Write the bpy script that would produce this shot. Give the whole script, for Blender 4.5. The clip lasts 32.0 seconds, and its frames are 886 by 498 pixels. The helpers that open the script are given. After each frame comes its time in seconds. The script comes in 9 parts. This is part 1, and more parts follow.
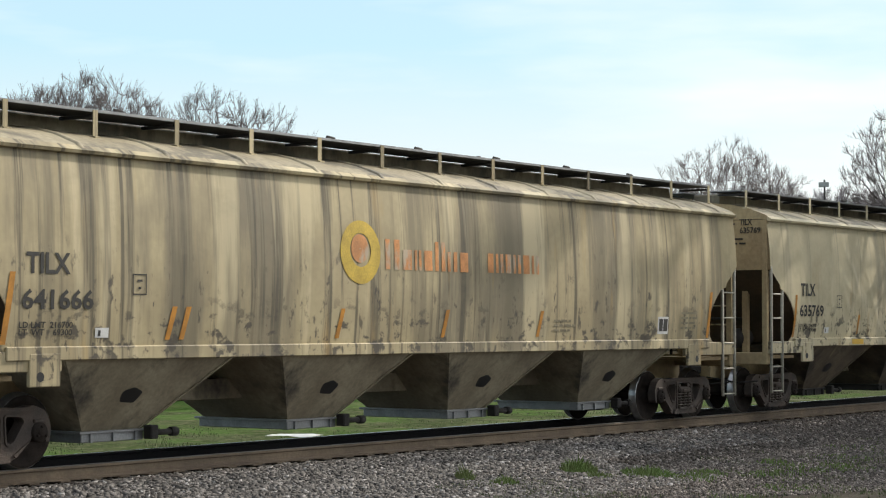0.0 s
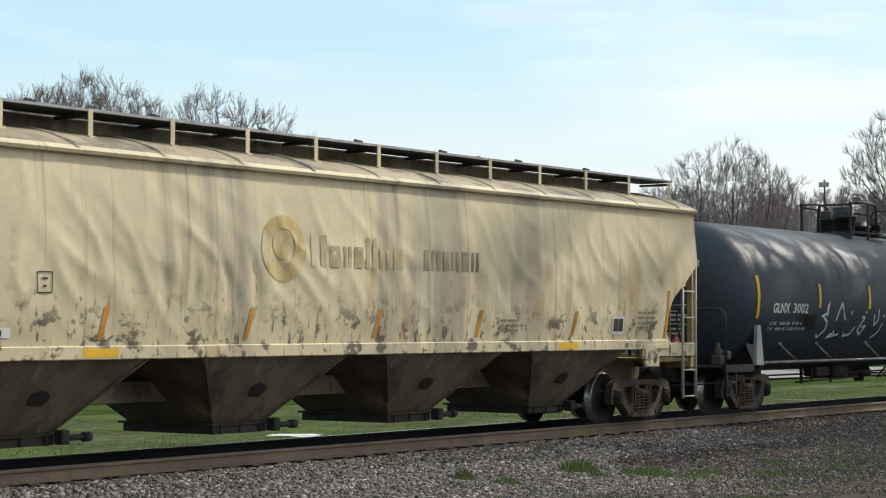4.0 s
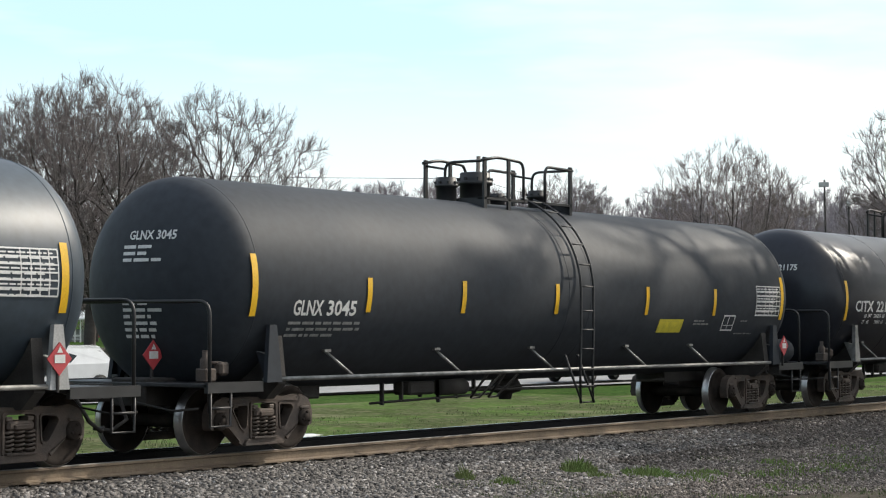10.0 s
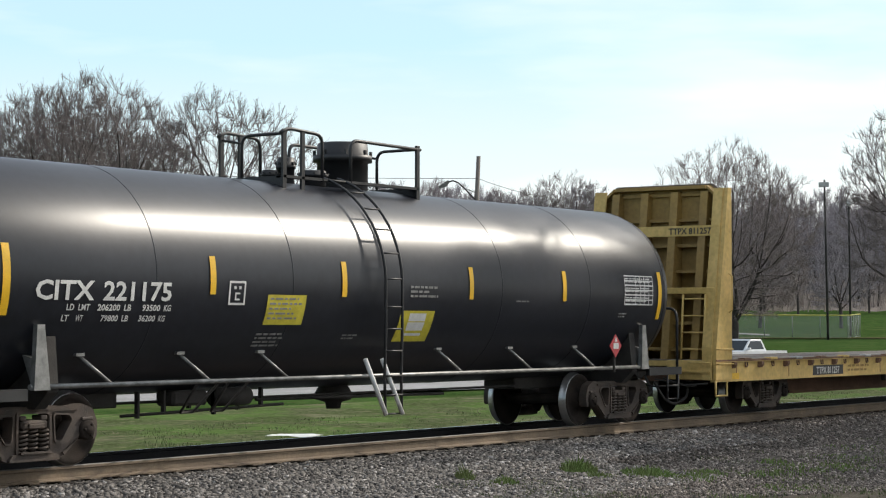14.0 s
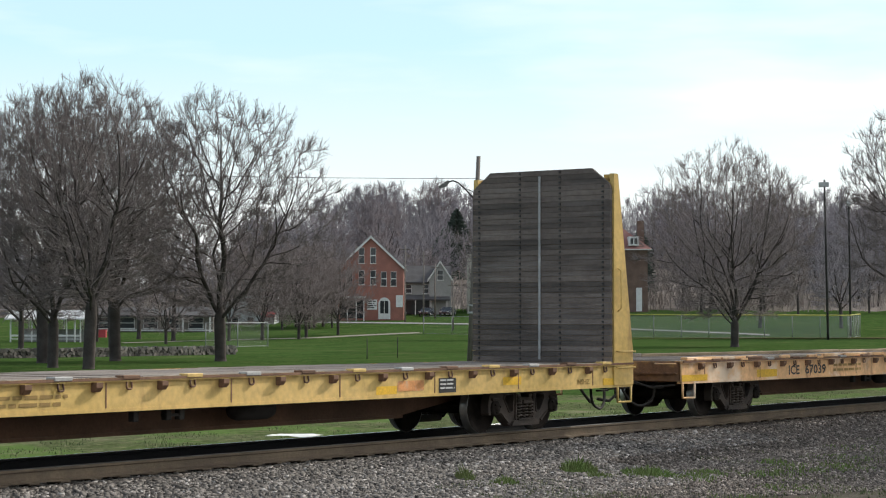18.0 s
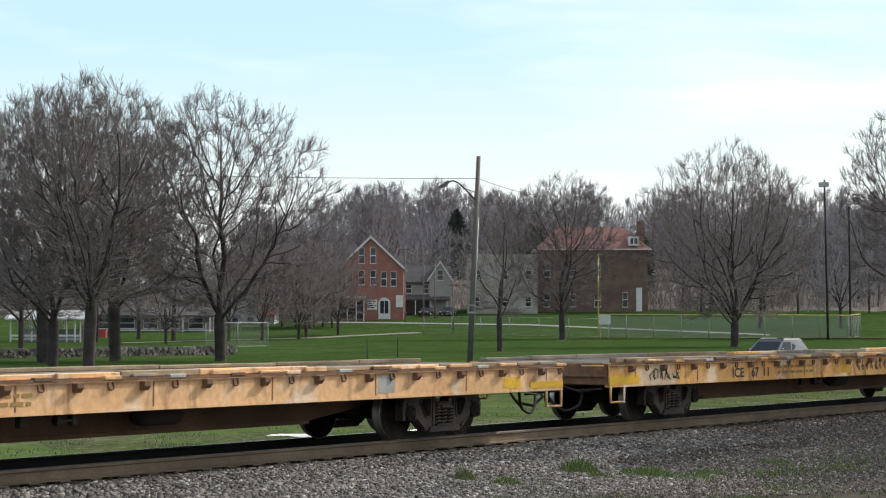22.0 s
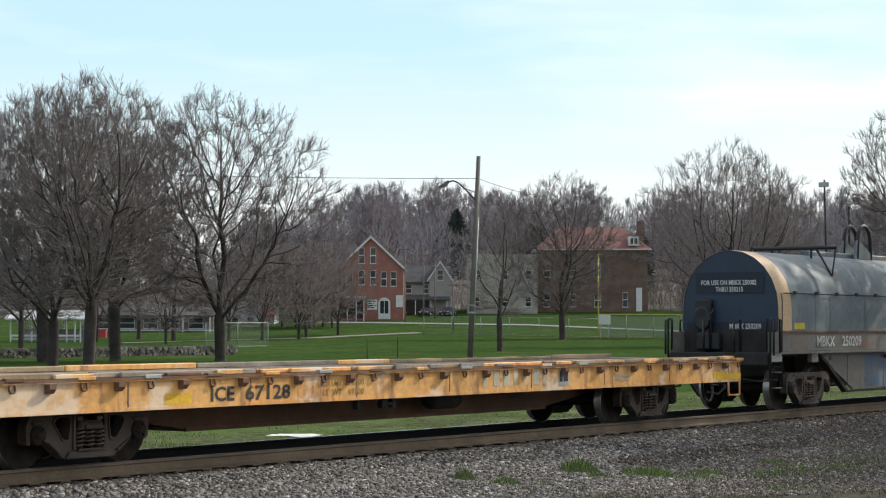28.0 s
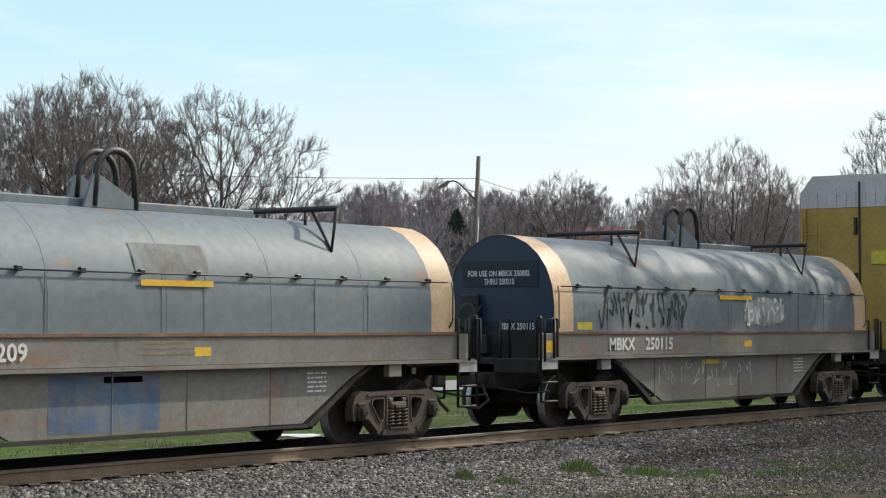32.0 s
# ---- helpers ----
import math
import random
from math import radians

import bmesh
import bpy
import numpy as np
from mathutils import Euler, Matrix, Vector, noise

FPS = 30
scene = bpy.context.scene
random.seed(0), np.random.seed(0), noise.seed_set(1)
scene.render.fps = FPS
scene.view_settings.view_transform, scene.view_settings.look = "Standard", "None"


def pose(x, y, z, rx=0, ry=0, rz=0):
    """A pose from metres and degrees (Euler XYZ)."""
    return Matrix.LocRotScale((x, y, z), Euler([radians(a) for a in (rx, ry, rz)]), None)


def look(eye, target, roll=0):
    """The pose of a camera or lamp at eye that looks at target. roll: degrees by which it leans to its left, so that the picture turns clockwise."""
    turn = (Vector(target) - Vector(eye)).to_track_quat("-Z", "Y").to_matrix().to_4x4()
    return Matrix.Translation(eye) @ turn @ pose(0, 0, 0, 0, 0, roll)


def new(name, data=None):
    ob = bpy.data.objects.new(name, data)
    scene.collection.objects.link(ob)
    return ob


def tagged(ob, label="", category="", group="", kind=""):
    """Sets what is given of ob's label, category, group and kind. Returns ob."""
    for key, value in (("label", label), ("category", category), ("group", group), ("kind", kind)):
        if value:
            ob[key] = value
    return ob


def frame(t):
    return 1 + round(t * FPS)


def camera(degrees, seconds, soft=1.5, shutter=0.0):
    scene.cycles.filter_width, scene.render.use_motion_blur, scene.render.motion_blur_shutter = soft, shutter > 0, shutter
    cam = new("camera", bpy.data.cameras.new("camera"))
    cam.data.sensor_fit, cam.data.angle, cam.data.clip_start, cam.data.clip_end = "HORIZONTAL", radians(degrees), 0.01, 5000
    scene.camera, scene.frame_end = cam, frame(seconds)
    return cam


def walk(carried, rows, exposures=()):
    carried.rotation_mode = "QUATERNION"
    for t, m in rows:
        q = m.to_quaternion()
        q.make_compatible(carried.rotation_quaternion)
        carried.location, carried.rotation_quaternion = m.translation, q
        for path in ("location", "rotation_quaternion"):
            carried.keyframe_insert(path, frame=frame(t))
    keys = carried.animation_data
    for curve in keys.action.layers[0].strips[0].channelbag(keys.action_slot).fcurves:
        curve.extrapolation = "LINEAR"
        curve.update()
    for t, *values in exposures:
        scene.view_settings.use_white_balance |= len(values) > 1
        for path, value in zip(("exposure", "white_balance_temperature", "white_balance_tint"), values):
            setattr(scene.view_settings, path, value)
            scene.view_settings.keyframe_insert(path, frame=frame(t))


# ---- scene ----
cam = camera(25.18, 32.0, soft=1.15)
EYE = (0.0, -18.95, 1.766)
CAM_POSE = pose(EYE[0], EYE[1], EYE[2], 92.18, -0.08, -54.72)
# the camera's automatic exposure: down for the pale hoppers, up for the dark tanks
walk(cam, [(0.0, CAM_POSE), (32.0, CAM_POSE)],
     [(0.0, -0.04), (1.0, -0.05), (4.0, -0.09), (6.0, -0.05), (8.0, 0.02), (9.0, 0.07), (10.0, 0.16), (11.0, 0.17), (13.0, 0.08), (14.5, 0.0), (18.0, 0.05), (24.0, 0.0), (28.0, 0.0), (30.0, 0.0), (32.0, -0.04)])

# ---- light ----
SUN_DIR = Vector((0.77, -0.27, 0.58)).normalized()
world = bpy.data.worlds.new("sky")
scene.world = world
world.use_nodes = True
wt = world.node_tree
wt.nodes.clear()
w_out = wt.nodes.new("ShaderNodeOutputWorld")
w_bg = wt.nodes.new("ShaderNodeBackground")
w_sky = wt.nodes.new("ShaderNodeTexSky")
w_sky.sky_type = "NISHITA"
w_sky.sun_disc = False
w_sky.sun_elevation = math.asin(SUN_DIR.z)
w_sky.sun_rotation = math.atan2(SUN_DIR.x, SUN_DIR.y)
w_sky.dust_density = 2.0
w_co = wt.nodes.new("ShaderNodeTexCoord")
w_sep = wt.nodes.new("ShaderNodeSeparateXYZ")
w_grad = wt.nodes.new("ShaderNodeValToRGB")
ramp = w_grad.color_ramp
ramp.elements[0].position, ramp.elements[0].color = 0.0, (0.97, 0.99, 1.0, 1)
ramp.elements[1].position, ramp.elements[1].color = 1.0, (0.50, 0.60, 0.76, 1)
for pos, col in ((0.05, (0.96, 1.0, 1.0, 1)), (0.09, (0.82, 0.96, 1.0, 1)), (0.14, (0.60, 0.88, 1.0, 1)), (0.2, (0.58, 0.82, 1.0, 1)), (0.4, (0.66, 0.74, 0.84, 1))):
    ramp.elements.new(pos).color = col
w_gain = wt.nodes.new("ShaderNodeMixRGB")
w_gain.blend_type = "MULTIPLY"
w_gain.inputs["Fac"].default_value = 1.0
w_gain.inputs[2].default_value = (11.2, 11.2, 11.2, 1)
w_map = wt.nodes.new("ShaderNodeMapping")
w_map.inputs["Scale"].default_value = (1.6, 1.6, 9.0)
w_noise = wt.nodes.new("ShaderNodeTexNoise")
w_noise.inputs["Scale"].default_value = 2.2
w_noise.inputs["Detail"].default_value = 5.0
w_ramp = wt.nodes.new("ShaderNodeValToRGB")
w_ramp.color_ramp.elements[0].position, w_ramp.color_ramp.elements[0].color = 0.46, (0, 0, 0, 1)
w_ramp.color_ramp.elements[1].position, w_ramp.color_ramp.elements[1].color = 0.70, (0.7, 0.7, 0.7, 1)
w_cloud = wt.nodes.new("ShaderNodeMixRGB")
w_cloud.inputs[2].default_value = (12.6, 12.8, 12.6, 1)
w_mix = wt.nodes.new("ShaderNodeMixRGB")
w_mix.inputs["Fac"].default_value = 0.85
wt.links.new(w_co.outputs["Generated"], w_sep.inputs["Vector"])
wt.links.new(w_sep.outputs["Z"], w_grad.inputs["Fac"])
wt.links.new(w_grad.outputs["Color"], w_gain.inputs[1])
wt.links.new(w_co.outputs["Generated"], w_map.inputs["Vector"])
wt.links.new(w_map.outputs["Vector"], w_noise.inputs["Vector"])
# the thin cloud thickens towards the sun's side
w_dot = wt.nodes.new("ShaderNodeVectorMath")
w_dot.operation = "DOT_PRODUCT"
w_dot.inputs[1].default_value = (0.58, -0.82, 0.0)
w_veil = wt.nodes.new("ShaderNodeMath")
w_veil.operation = "MULTIPLY_ADD"
w_veil.inputs[1].default_value = 0.45
wt.links.new(w_co.outputs["Generated"], w_dot.inputs[0])
wt.links.new(w_dot.outputs["Value"], w_veil.inputs[0])
wt.links.new(w_noise.outputs["Fac"], w_veil.inputs[2])
wt.links.new(w_veil.outputs["Value"], w_ramp.inputs["Fac"])
wt.links.new(w_ramp.outputs["Color"], w_cloud.inputs["Fac"])
wt.links.new(w_gain.outputs["Color"], w_cloud.inputs[1])
wt.links.new(w_sky.outputs["Color"], w_mix.inputs[1])
wt.links.new(w_cloud.outputs["Color"], w_mix.inputs[2])
# the sun's wide glow in the thin cloud
w_sun = wt.nodes.new("ShaderNodeVectorMath")
w_sun.operation = "DOT_PRODUCT"
w_sun.inputs[1].default_value = tuple(SUN_DIR)
w_pos = wt.nodes.new("ShaderNodeMath")
w_pos.operation = "MAXIMUM"
w_pos.inputs[1].default_value = 0.0
w_pow = wt.nodes.new("ShaderNodeMath")
w_pow.operation = "POWER"
w_pow.inputs[1].default_value = 14.0
w_glow = wt.nodes.new("ShaderNodeMixRGB")
w_glow.blend_type = "ADD"
w_glow.inputs[2].default_value = (21.0, 20.4, 19.4, 1)
wt.links.new(w_co.outputs["Generated"], w_sun.inputs[0])
wt.links.new(w_sun.outputs["Value"], w_pos.inputs[0])
wt.links.new(w_pos.outputs["Value"], w_pow.inputs[0])
wt.links.new(w_pow.outputs["Value"], w_glow.inputs["Fac"])
wt.links.new(w_mix.outputs["Color"], w_glow.inputs[1])
wt.links.new(w_glow.outputs["Color"], w_bg.inputs["Color"])
wt.links.new(w_bg.outputs["Background"], w_out.inputs["Surface"])
w_bg.inputs["Strength"].default_value = 0.10

sun = new("sun", bpy.data.lights.new("sun", "SUN"))
sun.data.energy = 3.6
sun.data.angle = radians(0.8)
sun.data.color = (1.0, 0.92, 0.80)
sun.matrix_world = look((0, 0, 40), Vector((0, 0, 40)) - SUN_DIR)

# ---- train timetable ----
SPEED = [(0.0, 5.639), (4.5, 5.685), (7.0, 5.794), (9.0, 5.860), (11.0, 5.930), (13.0, 5.926), (15.0, 5.997), (17.5, 5.972),
         (19.5, 6.003), (22.0, 6.087), (24.5, 6.125), (27.0, 6.260), (29.5, 6.19), (32.0, 6.06)]


def run(t):
    """Metres that the train has gone since the start."""
    done = 0.0
    for (t0, v0), (t1, v1) in zip(SPEED, SPEED[1:]):
        if t <= t0:
            break
        e = min(t, t1)
        ve = v0 + (v1 - v0) * (e - t0) / (t1 - t0)
        done += (v0 + ve) / 2 * (e - t0)
    return done


CARS = []      # (thing, x of its middle at the start)
WHEELS = []    # (wheelset, rest pose, radius)

# ---- materials ----


def mat(name, color, rough=0.6, metal=0.0, var=0.25, scale=3.0, bump=0.0, bump_scale=40.0, dark=None, streak=None, spec=0.5, coat=0.0, fine=0.12, obj=True):
    """Two-scale procedural paint or mineral. dark: colour of the stains; streak: (scale vector, threshold) for drawn-out stains."""
    m = bpy.data.materials.new(name)
    m.use_nodes = True
    nt = m.node_tree
    b = nt.nodes["Principled BSDF"]
    b.inputs["Roughness"].default_value = rough
    b.inputs["Metallic"].default_value = metal
    b.inputs["Specular IOR Level"].default_value = spec
    b.inputs["Coat Weight"].default_value = coat
    co = nt.nodes.new("ShaderNodeTexCoord")
    out = co.outputs["Object"]
    n1 = nt.nodes.new("ShaderNodeTexNoise")
    n1.inputs["Scale"].default_value = scale
    n1.inputs["Detail"].default_value = 5.0
    nt.links.new(out, n1.inputs["Vector"])
    n2 = nt.nodes.new("ShaderNodeTexNoise")
    n2.inputs["Scale"].default_value = scale * 14
    n2.inputs["Detail"].default_value = 3.0
    nt.links.new(out, n2.inputs["Vector"])
    d = dark or tuple(c * (1 - var * 1.6) for c in color)
    r1 = nt.nodes.new("ShaderNodeValToRGB")
    r1.color_ramp.elements[0].position, r1.color_ramp.elements[1].position = 0.36, 0.66
    r1.color_ramp.elements[0].color = (*d, 1)
    r1.color_ramp.elements[1].color = (*color, 1)
    nt.links.new(n1.outputs["Fac"], r1.inputs["Fac"])
    mx = nt.nodes.new("ShaderNodeMixRGB")
    mx.blend_type = "MULTIPLY"
    mx.inputs["Fac"].default_value = 1.0
    r2 = nt.nodes.new("ShaderNodeValToRGB")
    lo = 1 - fine * 2
    r2.color_ramp.elements[0].position, r2.color_ramp.elements[1].position = 0.3, 0.7
    r2.color_ramp.elements[0].color, r2.color_ramp.elements[1].color = (lo, lo, lo, 1), (1, 1, 1, 1)
    nt.links.new(n2.outputs["Fac"], r2.inputs["Fac"])
    nt.links.new(r1.outputs["Color"], mx.inputs[1])
    nt.links.new(r2.outputs["Color"], mx.inputs[2])
    last = mx.outputs["Color"]
    for k, (vec, lo_p, hi_p, col, amount, *band) in enumerate(streak or ()):
        mp = nt.nodes.new("ShaderNodeMapping")
        mp.inputs["Scale"].default_value = vec
        mp.inputs["Location"].default_value = (k * 7.3, k * 3.1, k * 1.7)
        nt.links.new(out, mp.inputs["Vector"])
        n3 = nt.nodes.new("ShaderNodeTexNoise")
        n3.inputs["Scale"].default_value = 1.0
        n3.inputs["Detail"].default_value = 6.0
        n3.inputs["Roughness"].default_value = 0.62
        nt.links.new(mp.outputs["Vector"], n3.inputs["Vector"])
        r3 = nt.nodes.new("ShaderNodeValToRGB")
        r3.color_ramp.elements[0].position, r3.color_ramp.elements[1].position = lo_p, hi_p
        r3.color_ramp.elements[0].color, r3.color_ramp.elements[1].color = (0, 0, 0, 1), (amount, amount, amount, 1)
        nt.links.new(n3.outputs["Fac"], r3.inputs["Fac"])
        m3 = nt.nodes.new("ShaderNodeMixRGB")
        m3.inputs[2].default_value = (*col, 1)
        if band:
            # splashed dirt that keeps to a band of the sheet
            sp = nt.nodes.new("ShaderNodeSeparateXYZ")
            mr = nt.nodes.new("ShaderNodeMapRange")
            mr.inputs["From Min"].default_value, mr.inputs["From Max"].default_value = band
            nt.links.new(out, sp.inputs["Vector"])
            nt.links.new(sp.outputs["Z"], mr.inputs["Value"])
            mu = nt.nodes.new("ShaderNodeMath")
            mu.operation = "MULTIPLY"
            nt.links.new(r3.outputs["Color"], mu.inputs[0])
            nt.links.new(mr.outputs["Result"], mu.inputs[1])
            nt.links.new(mu.outputs["Value"], m3.inputs["Fac"])
        else:
            nt.links.new(r3.outputs["Color"], m3.inputs["Fac"])
        nt.links.new(last, m3.inputs[1])
        last = m3.outputs["Color"]
    nt.links.new(last, b.inputs["Base Color"])
    rr = nt.nodes.new("ShaderNodeMapRange")
    rr.inputs["To Min"].default_value, rr.inputs["To Max"].default_value = max(0.02, rough - 0.08), min(1, rough + 0.1)
    nt.links.new(n1.outputs["Fac"], rr.inputs["Value"])
    nt.links.new(rr.outputs["Result"], b.inputs["Roughness"])
    if bump:
        n4 = nt.nodes.new("ShaderNodeTexNoise")
        n4.inputs["Scale"].default_value = bump_scale
        n4.inputs["Detail"].default_value = 4.0
        nt.links.new(out, n4.inputs["Vector"])
        bp = nt.nodes.new("ShaderNodeBump")
        bp.inputs["Strength"].default_value = min(1.0, bump)
        bp.inputs["Distance"].default_value = 0.02
        nt.links.new(n4.outputs["Fac"], bp.inputs["Height"])
        nt.links.new(bp.outputs["Normal"], b.inputs["Normal"])
    return m


def vary(m, amount):
    """Make each object of this material a little lighter or darker than the next."""
    nt = m.node_tree
    b = nt.nodes["Principled BSDF"]
    src = b.inputs["Base Color"].links[0].from_socket
    oi = nt.nodes.new("ShaderNodeObjectInfo")
    mr = nt.nodes.new("ShaderNodeMapRange")
    mr.inputs["To Min"].default_value, mr.inputs["To Max"].default_value = 1 - amount, 1 + amount
    mx = nt.nodes.new("ShaderNodeMixRGB")
    mx.blend_type = "MULTIPLY"
    mx.inputs["Fac"].default_value = 1.0
    nt.links.new(oi.outputs["Random"], mr.inputs["Value"])
    nt.links.new(src, mx.inputs[1])
    nt.links.new(mr.outputs["Result"], mx.inputs[2])
    nt.links.new(mx.outputs["Color"], b.inputs["Base Color"])
    return m

from mathutils.geometry import tessellate_polygon

M_RAIL = mat("rail_rust", (0.25, 0.186, 0.124), 0.8, 0.0, 0.3, 2.0, 0.4, 60, dark=(0.165, 0.122, 0.083), streak=(((0.6, 1, 9.0), 0.5, 0.7, (0.12, 0.09, 0.07), 0.6),))
# far rail: oily black with the train's shadow put into the colour
M_RAILSHADE = mat("oily_shaded_rail", (0.012, 0.012, 0.015), 0.6, 0.0, 0.3, 2.0, 0.2, 60, spec=0.2)
M_RAILWORN = mat("rail_worn_steel", (0.17, 0.155, 0.14), 0.6, 0.3, 0.15, 4.0)
M_RAILTOP = mat("rail_polished_steel", (0.72, 0.73, 0.75), 0.16, 1.0, 0.06, 4.0, fine=0.04)
M_TIE = mat("tie_timber", (0.07, 0.055, 0.045), 0.85, 0, 0.35, 3.0, 0.6, 30)
M_STEEL = mat("polished_steel", (0.50, 0.50, 0.50), 0.3, 0.9, 0.15, 6.0)
M_WHEEL = mat("wheel_grime", (0.050, 0.040, 0.034), 0.85, 0.0, 0.35, 4.0, 0.2, 40, dark=(0.026, 0.022, 0.02), spec=0.08)
M_FRAME = mat("truck_casting_grime", (0.105, 0.078, 0.062), 0.8, 0.0, 0.35, 3.0, 0.4, 50, dark=(0.055, 0.044, 0.038))
M_SPRING = mat("spring_rust", (0.14, 0.11, 0.09), 0.65, 0.2, 0.3, 8.0)
M_DARK = mat("underframe_grime", (0.045, 0.04, 0.036), 0.85, 0.0, 0.35, 3.0, 0.3, 40)


class Geo:
    """Collects vertices and faces for one mesh."""

    def __init__(self):
        self.v, self.f, self.m, self.s = [], [], [], []
        self.mi = 0

    def add(self, verts, faces, smooth=False):
        o = len(self.v)
        self.v.extend(verts)
        for f in faces:
            self.f.append([o + i for i in f])
            self.m.append(self.mi)
            self.s.append(smooth)
        return self

    def box(self, x0, x1, y0, y1, z0, z1, b=0.0):
        if b <= 0:
            v = [(x, y, z) for z in (z0, z1) for y in (y0, y1) for x in (x0, x1)]
            return self.add(v, [(0, 2, 3, 1), (4, 5, 7, 6), (0, 1, 5, 4), (2, 6, 7, 3), (0, 4, 6, 2), (1, 3, 7, 5)])
        v = []
        for z, i in ((z0, b), (z0 + b, 0), (z1 - b, 0), (z1, b)):
            for (x, y) in ((x0 + i, y0 + i + (b if not i else 0)), (x0 + i + (b if not i else 0), y0 + i), (x1 - i - (b if not i else 0), y0 + i), (x1 - i, y0 + i + (b if not i else 0)),
                           (x1 - i, y1 - i - (b if not i else 0)), (x1 - i - (b if not i else 0), y1 - i), (x0 + i + (b if not i else 0), y1 - i), (x0 + i, y1 - i - (b if not i else 0))):
                v.append((x, y, z))
        fs = [tuple(range(7, -1, -1)), tuple(range(24, 32))]
        for k in range(3):
            for j in range(8):
                a, c = k * 8 + j, k * 8 + (j + 1) % 8
                fs.append((a, c, c + 8, a + 8))
        return self.add(v, fs)

    def tube(self, pts, r, seg=8, caps=True, smooth=True):
        """A round bar along points; r: one radius, or one for each point."""
        pts = [Vector(p) for p in pts]
        rs = r if isinstance(r, (list, tuple)) else [r] * len(pts)
        n = len(pts)
        v, fs = [], []
        ref = None
        for i, p in enumerate(pts):
            d = (pts[min(i + 1, n - 1)] - pts[max(i - 1, 0)])
            d = d.normalized() if d.length > 1e-9 else Vector((0, 0, 1))
            if ref is None:
                ref = d.orthogonal().normalized()
            ref = (ref - d * ref.dot(d))
            ref = ref.normalized() if ref.length > 1e-6 else d.orthogonal().normalized()
            q = d.cross(ref)
            for k in range(seg):
                a = 2 * math.pi * k / seg
                v.append(tuple(p + (ref * math.cos(a) + q * math.sin(a)) * rs[i]))
        for i in range(n - 1):
            for k in range(seg):
                a, c = i * seg + k, i * seg + (k + 1) % seg
                fs.append((a, c, c + seg, a + seg))
        self.add(v, fs, smooth)
        if caps:
            o = len(self.v) - n * seg
            self.f += [[o + k for k in range(seg - 1, -1, -1)], [o + (n - 1) * seg + k for k in range(seg)]]
            self.m += [self.mi] * 2
            self.s += [False] * 2
        return self

    def lathe(self, prof, axis="x", at=(0, 0, 0), seg=48, smooth=True, mats=None):
        """Turns (position, radius) pairs about an axis through at."""
        v, fs = [], []
        for p, r in prof:
            for k in range(seg):
                a = 2 * math.pi * k / seg
                c, s = r * math.cos(a), r * math.sin(a)
                q = (p, c, s) if axis == "x" else (s, p, c) if axis == "y" else (c, s, p)
                v.append((q[0] + at[0], q[1] + at[1], q[2] + at[2]))
        keep = self.mi
        o = len(self.v)
        self.v.extend(v)
        for i in range(len(prof) - 1):
            for k in range(seg):
                a, c = o + i * seg + k, o + i * seg + (k + 1) % seg
                self.f.append([a, c, c + seg, a + seg])
                self.m.append(mats[i] if mats else keep)
                self.s.append(smooth)
        return self

    def prism(self, outline, x0, x1, axis="x", smooth=False):
        """An outline pushed along an axis: (y, z) for x, (x, z) for y, (x, y) for z."""
        n = len(outline)

        def put(a, b, e):
            return (e, a, b) if axis == "x" else (a, e, b) if axis == "y" else (a, b, e)
        v = [put(a, b, x0) for a, b in outline] + [put(a, b, x1) for a, b in outline]
        fs = [(k, (k + 1) % n, n + (k + 1) % n, n + k) for k in range(n)]
        self.add(v, fs, smooth)
        return self.add(v, [tuple(range(n - 1, -1, -1)), tuple(range(n, 2 * n))])

    def grid(self, rows, smooth=True):
        """Faces between rows of points of equal count."""
        n = len(rows[0])
        v = [tuple(p) for row in rows for p in row]
        fs = [(i * n + j, i * n + j + 1, (i + 1) * n + j + 1, (i + 1) * n + j) for i in range(len(rows) - 1) for j in range(n - 1)]
        return self.add(v, fs, smooth)

    def mesh(self, name, mats):
        me = bpy.data.meshes.new(name)
        me.from_pydata(self.v, [], self.f)
        for m in (mats if isinstance(mats, (list, tuple)) else [mats]):
            me.materials.append(m)
        me.polygons.foreach_set("material_index", self.m)
        me.polygons.foreach_set("use_smooth", self.s)
        bm = bmesh.new()
        bm.from_mesh(me)
        bmesh.ops.recalc_face_normals(bm, faces=bm.faces)
        bm.to_mesh(me)
        bm.free()
        return me


def part(name, geo, mats, parent=None, label="", at=None):
    """Links a Geo, or a ready mesh, as one mesh object under a thing or a part."""
    me = geo if isinstance(geo, bpy.types.Mesh) else geo.mesh(name, mats)
    ob = new(name, me)
    ob.parent = parent
    if at is not None:
        ob.matrix_basis = at
    if label:
        ob["label"] = label
    return ob


def thing(name, label, category, group="", kind=""):
    ob = new(name)
    ob.empty_display_size = 0.3
    return tagged(ob, label, category, group, kind)


def words_apart(line):
    """The words of a line, each with its place in the line."""
    out, start = [], 0
    for word in line.split(" "):
        if word:
            out.append((start, word))
        start += len(word) + 1
    return out


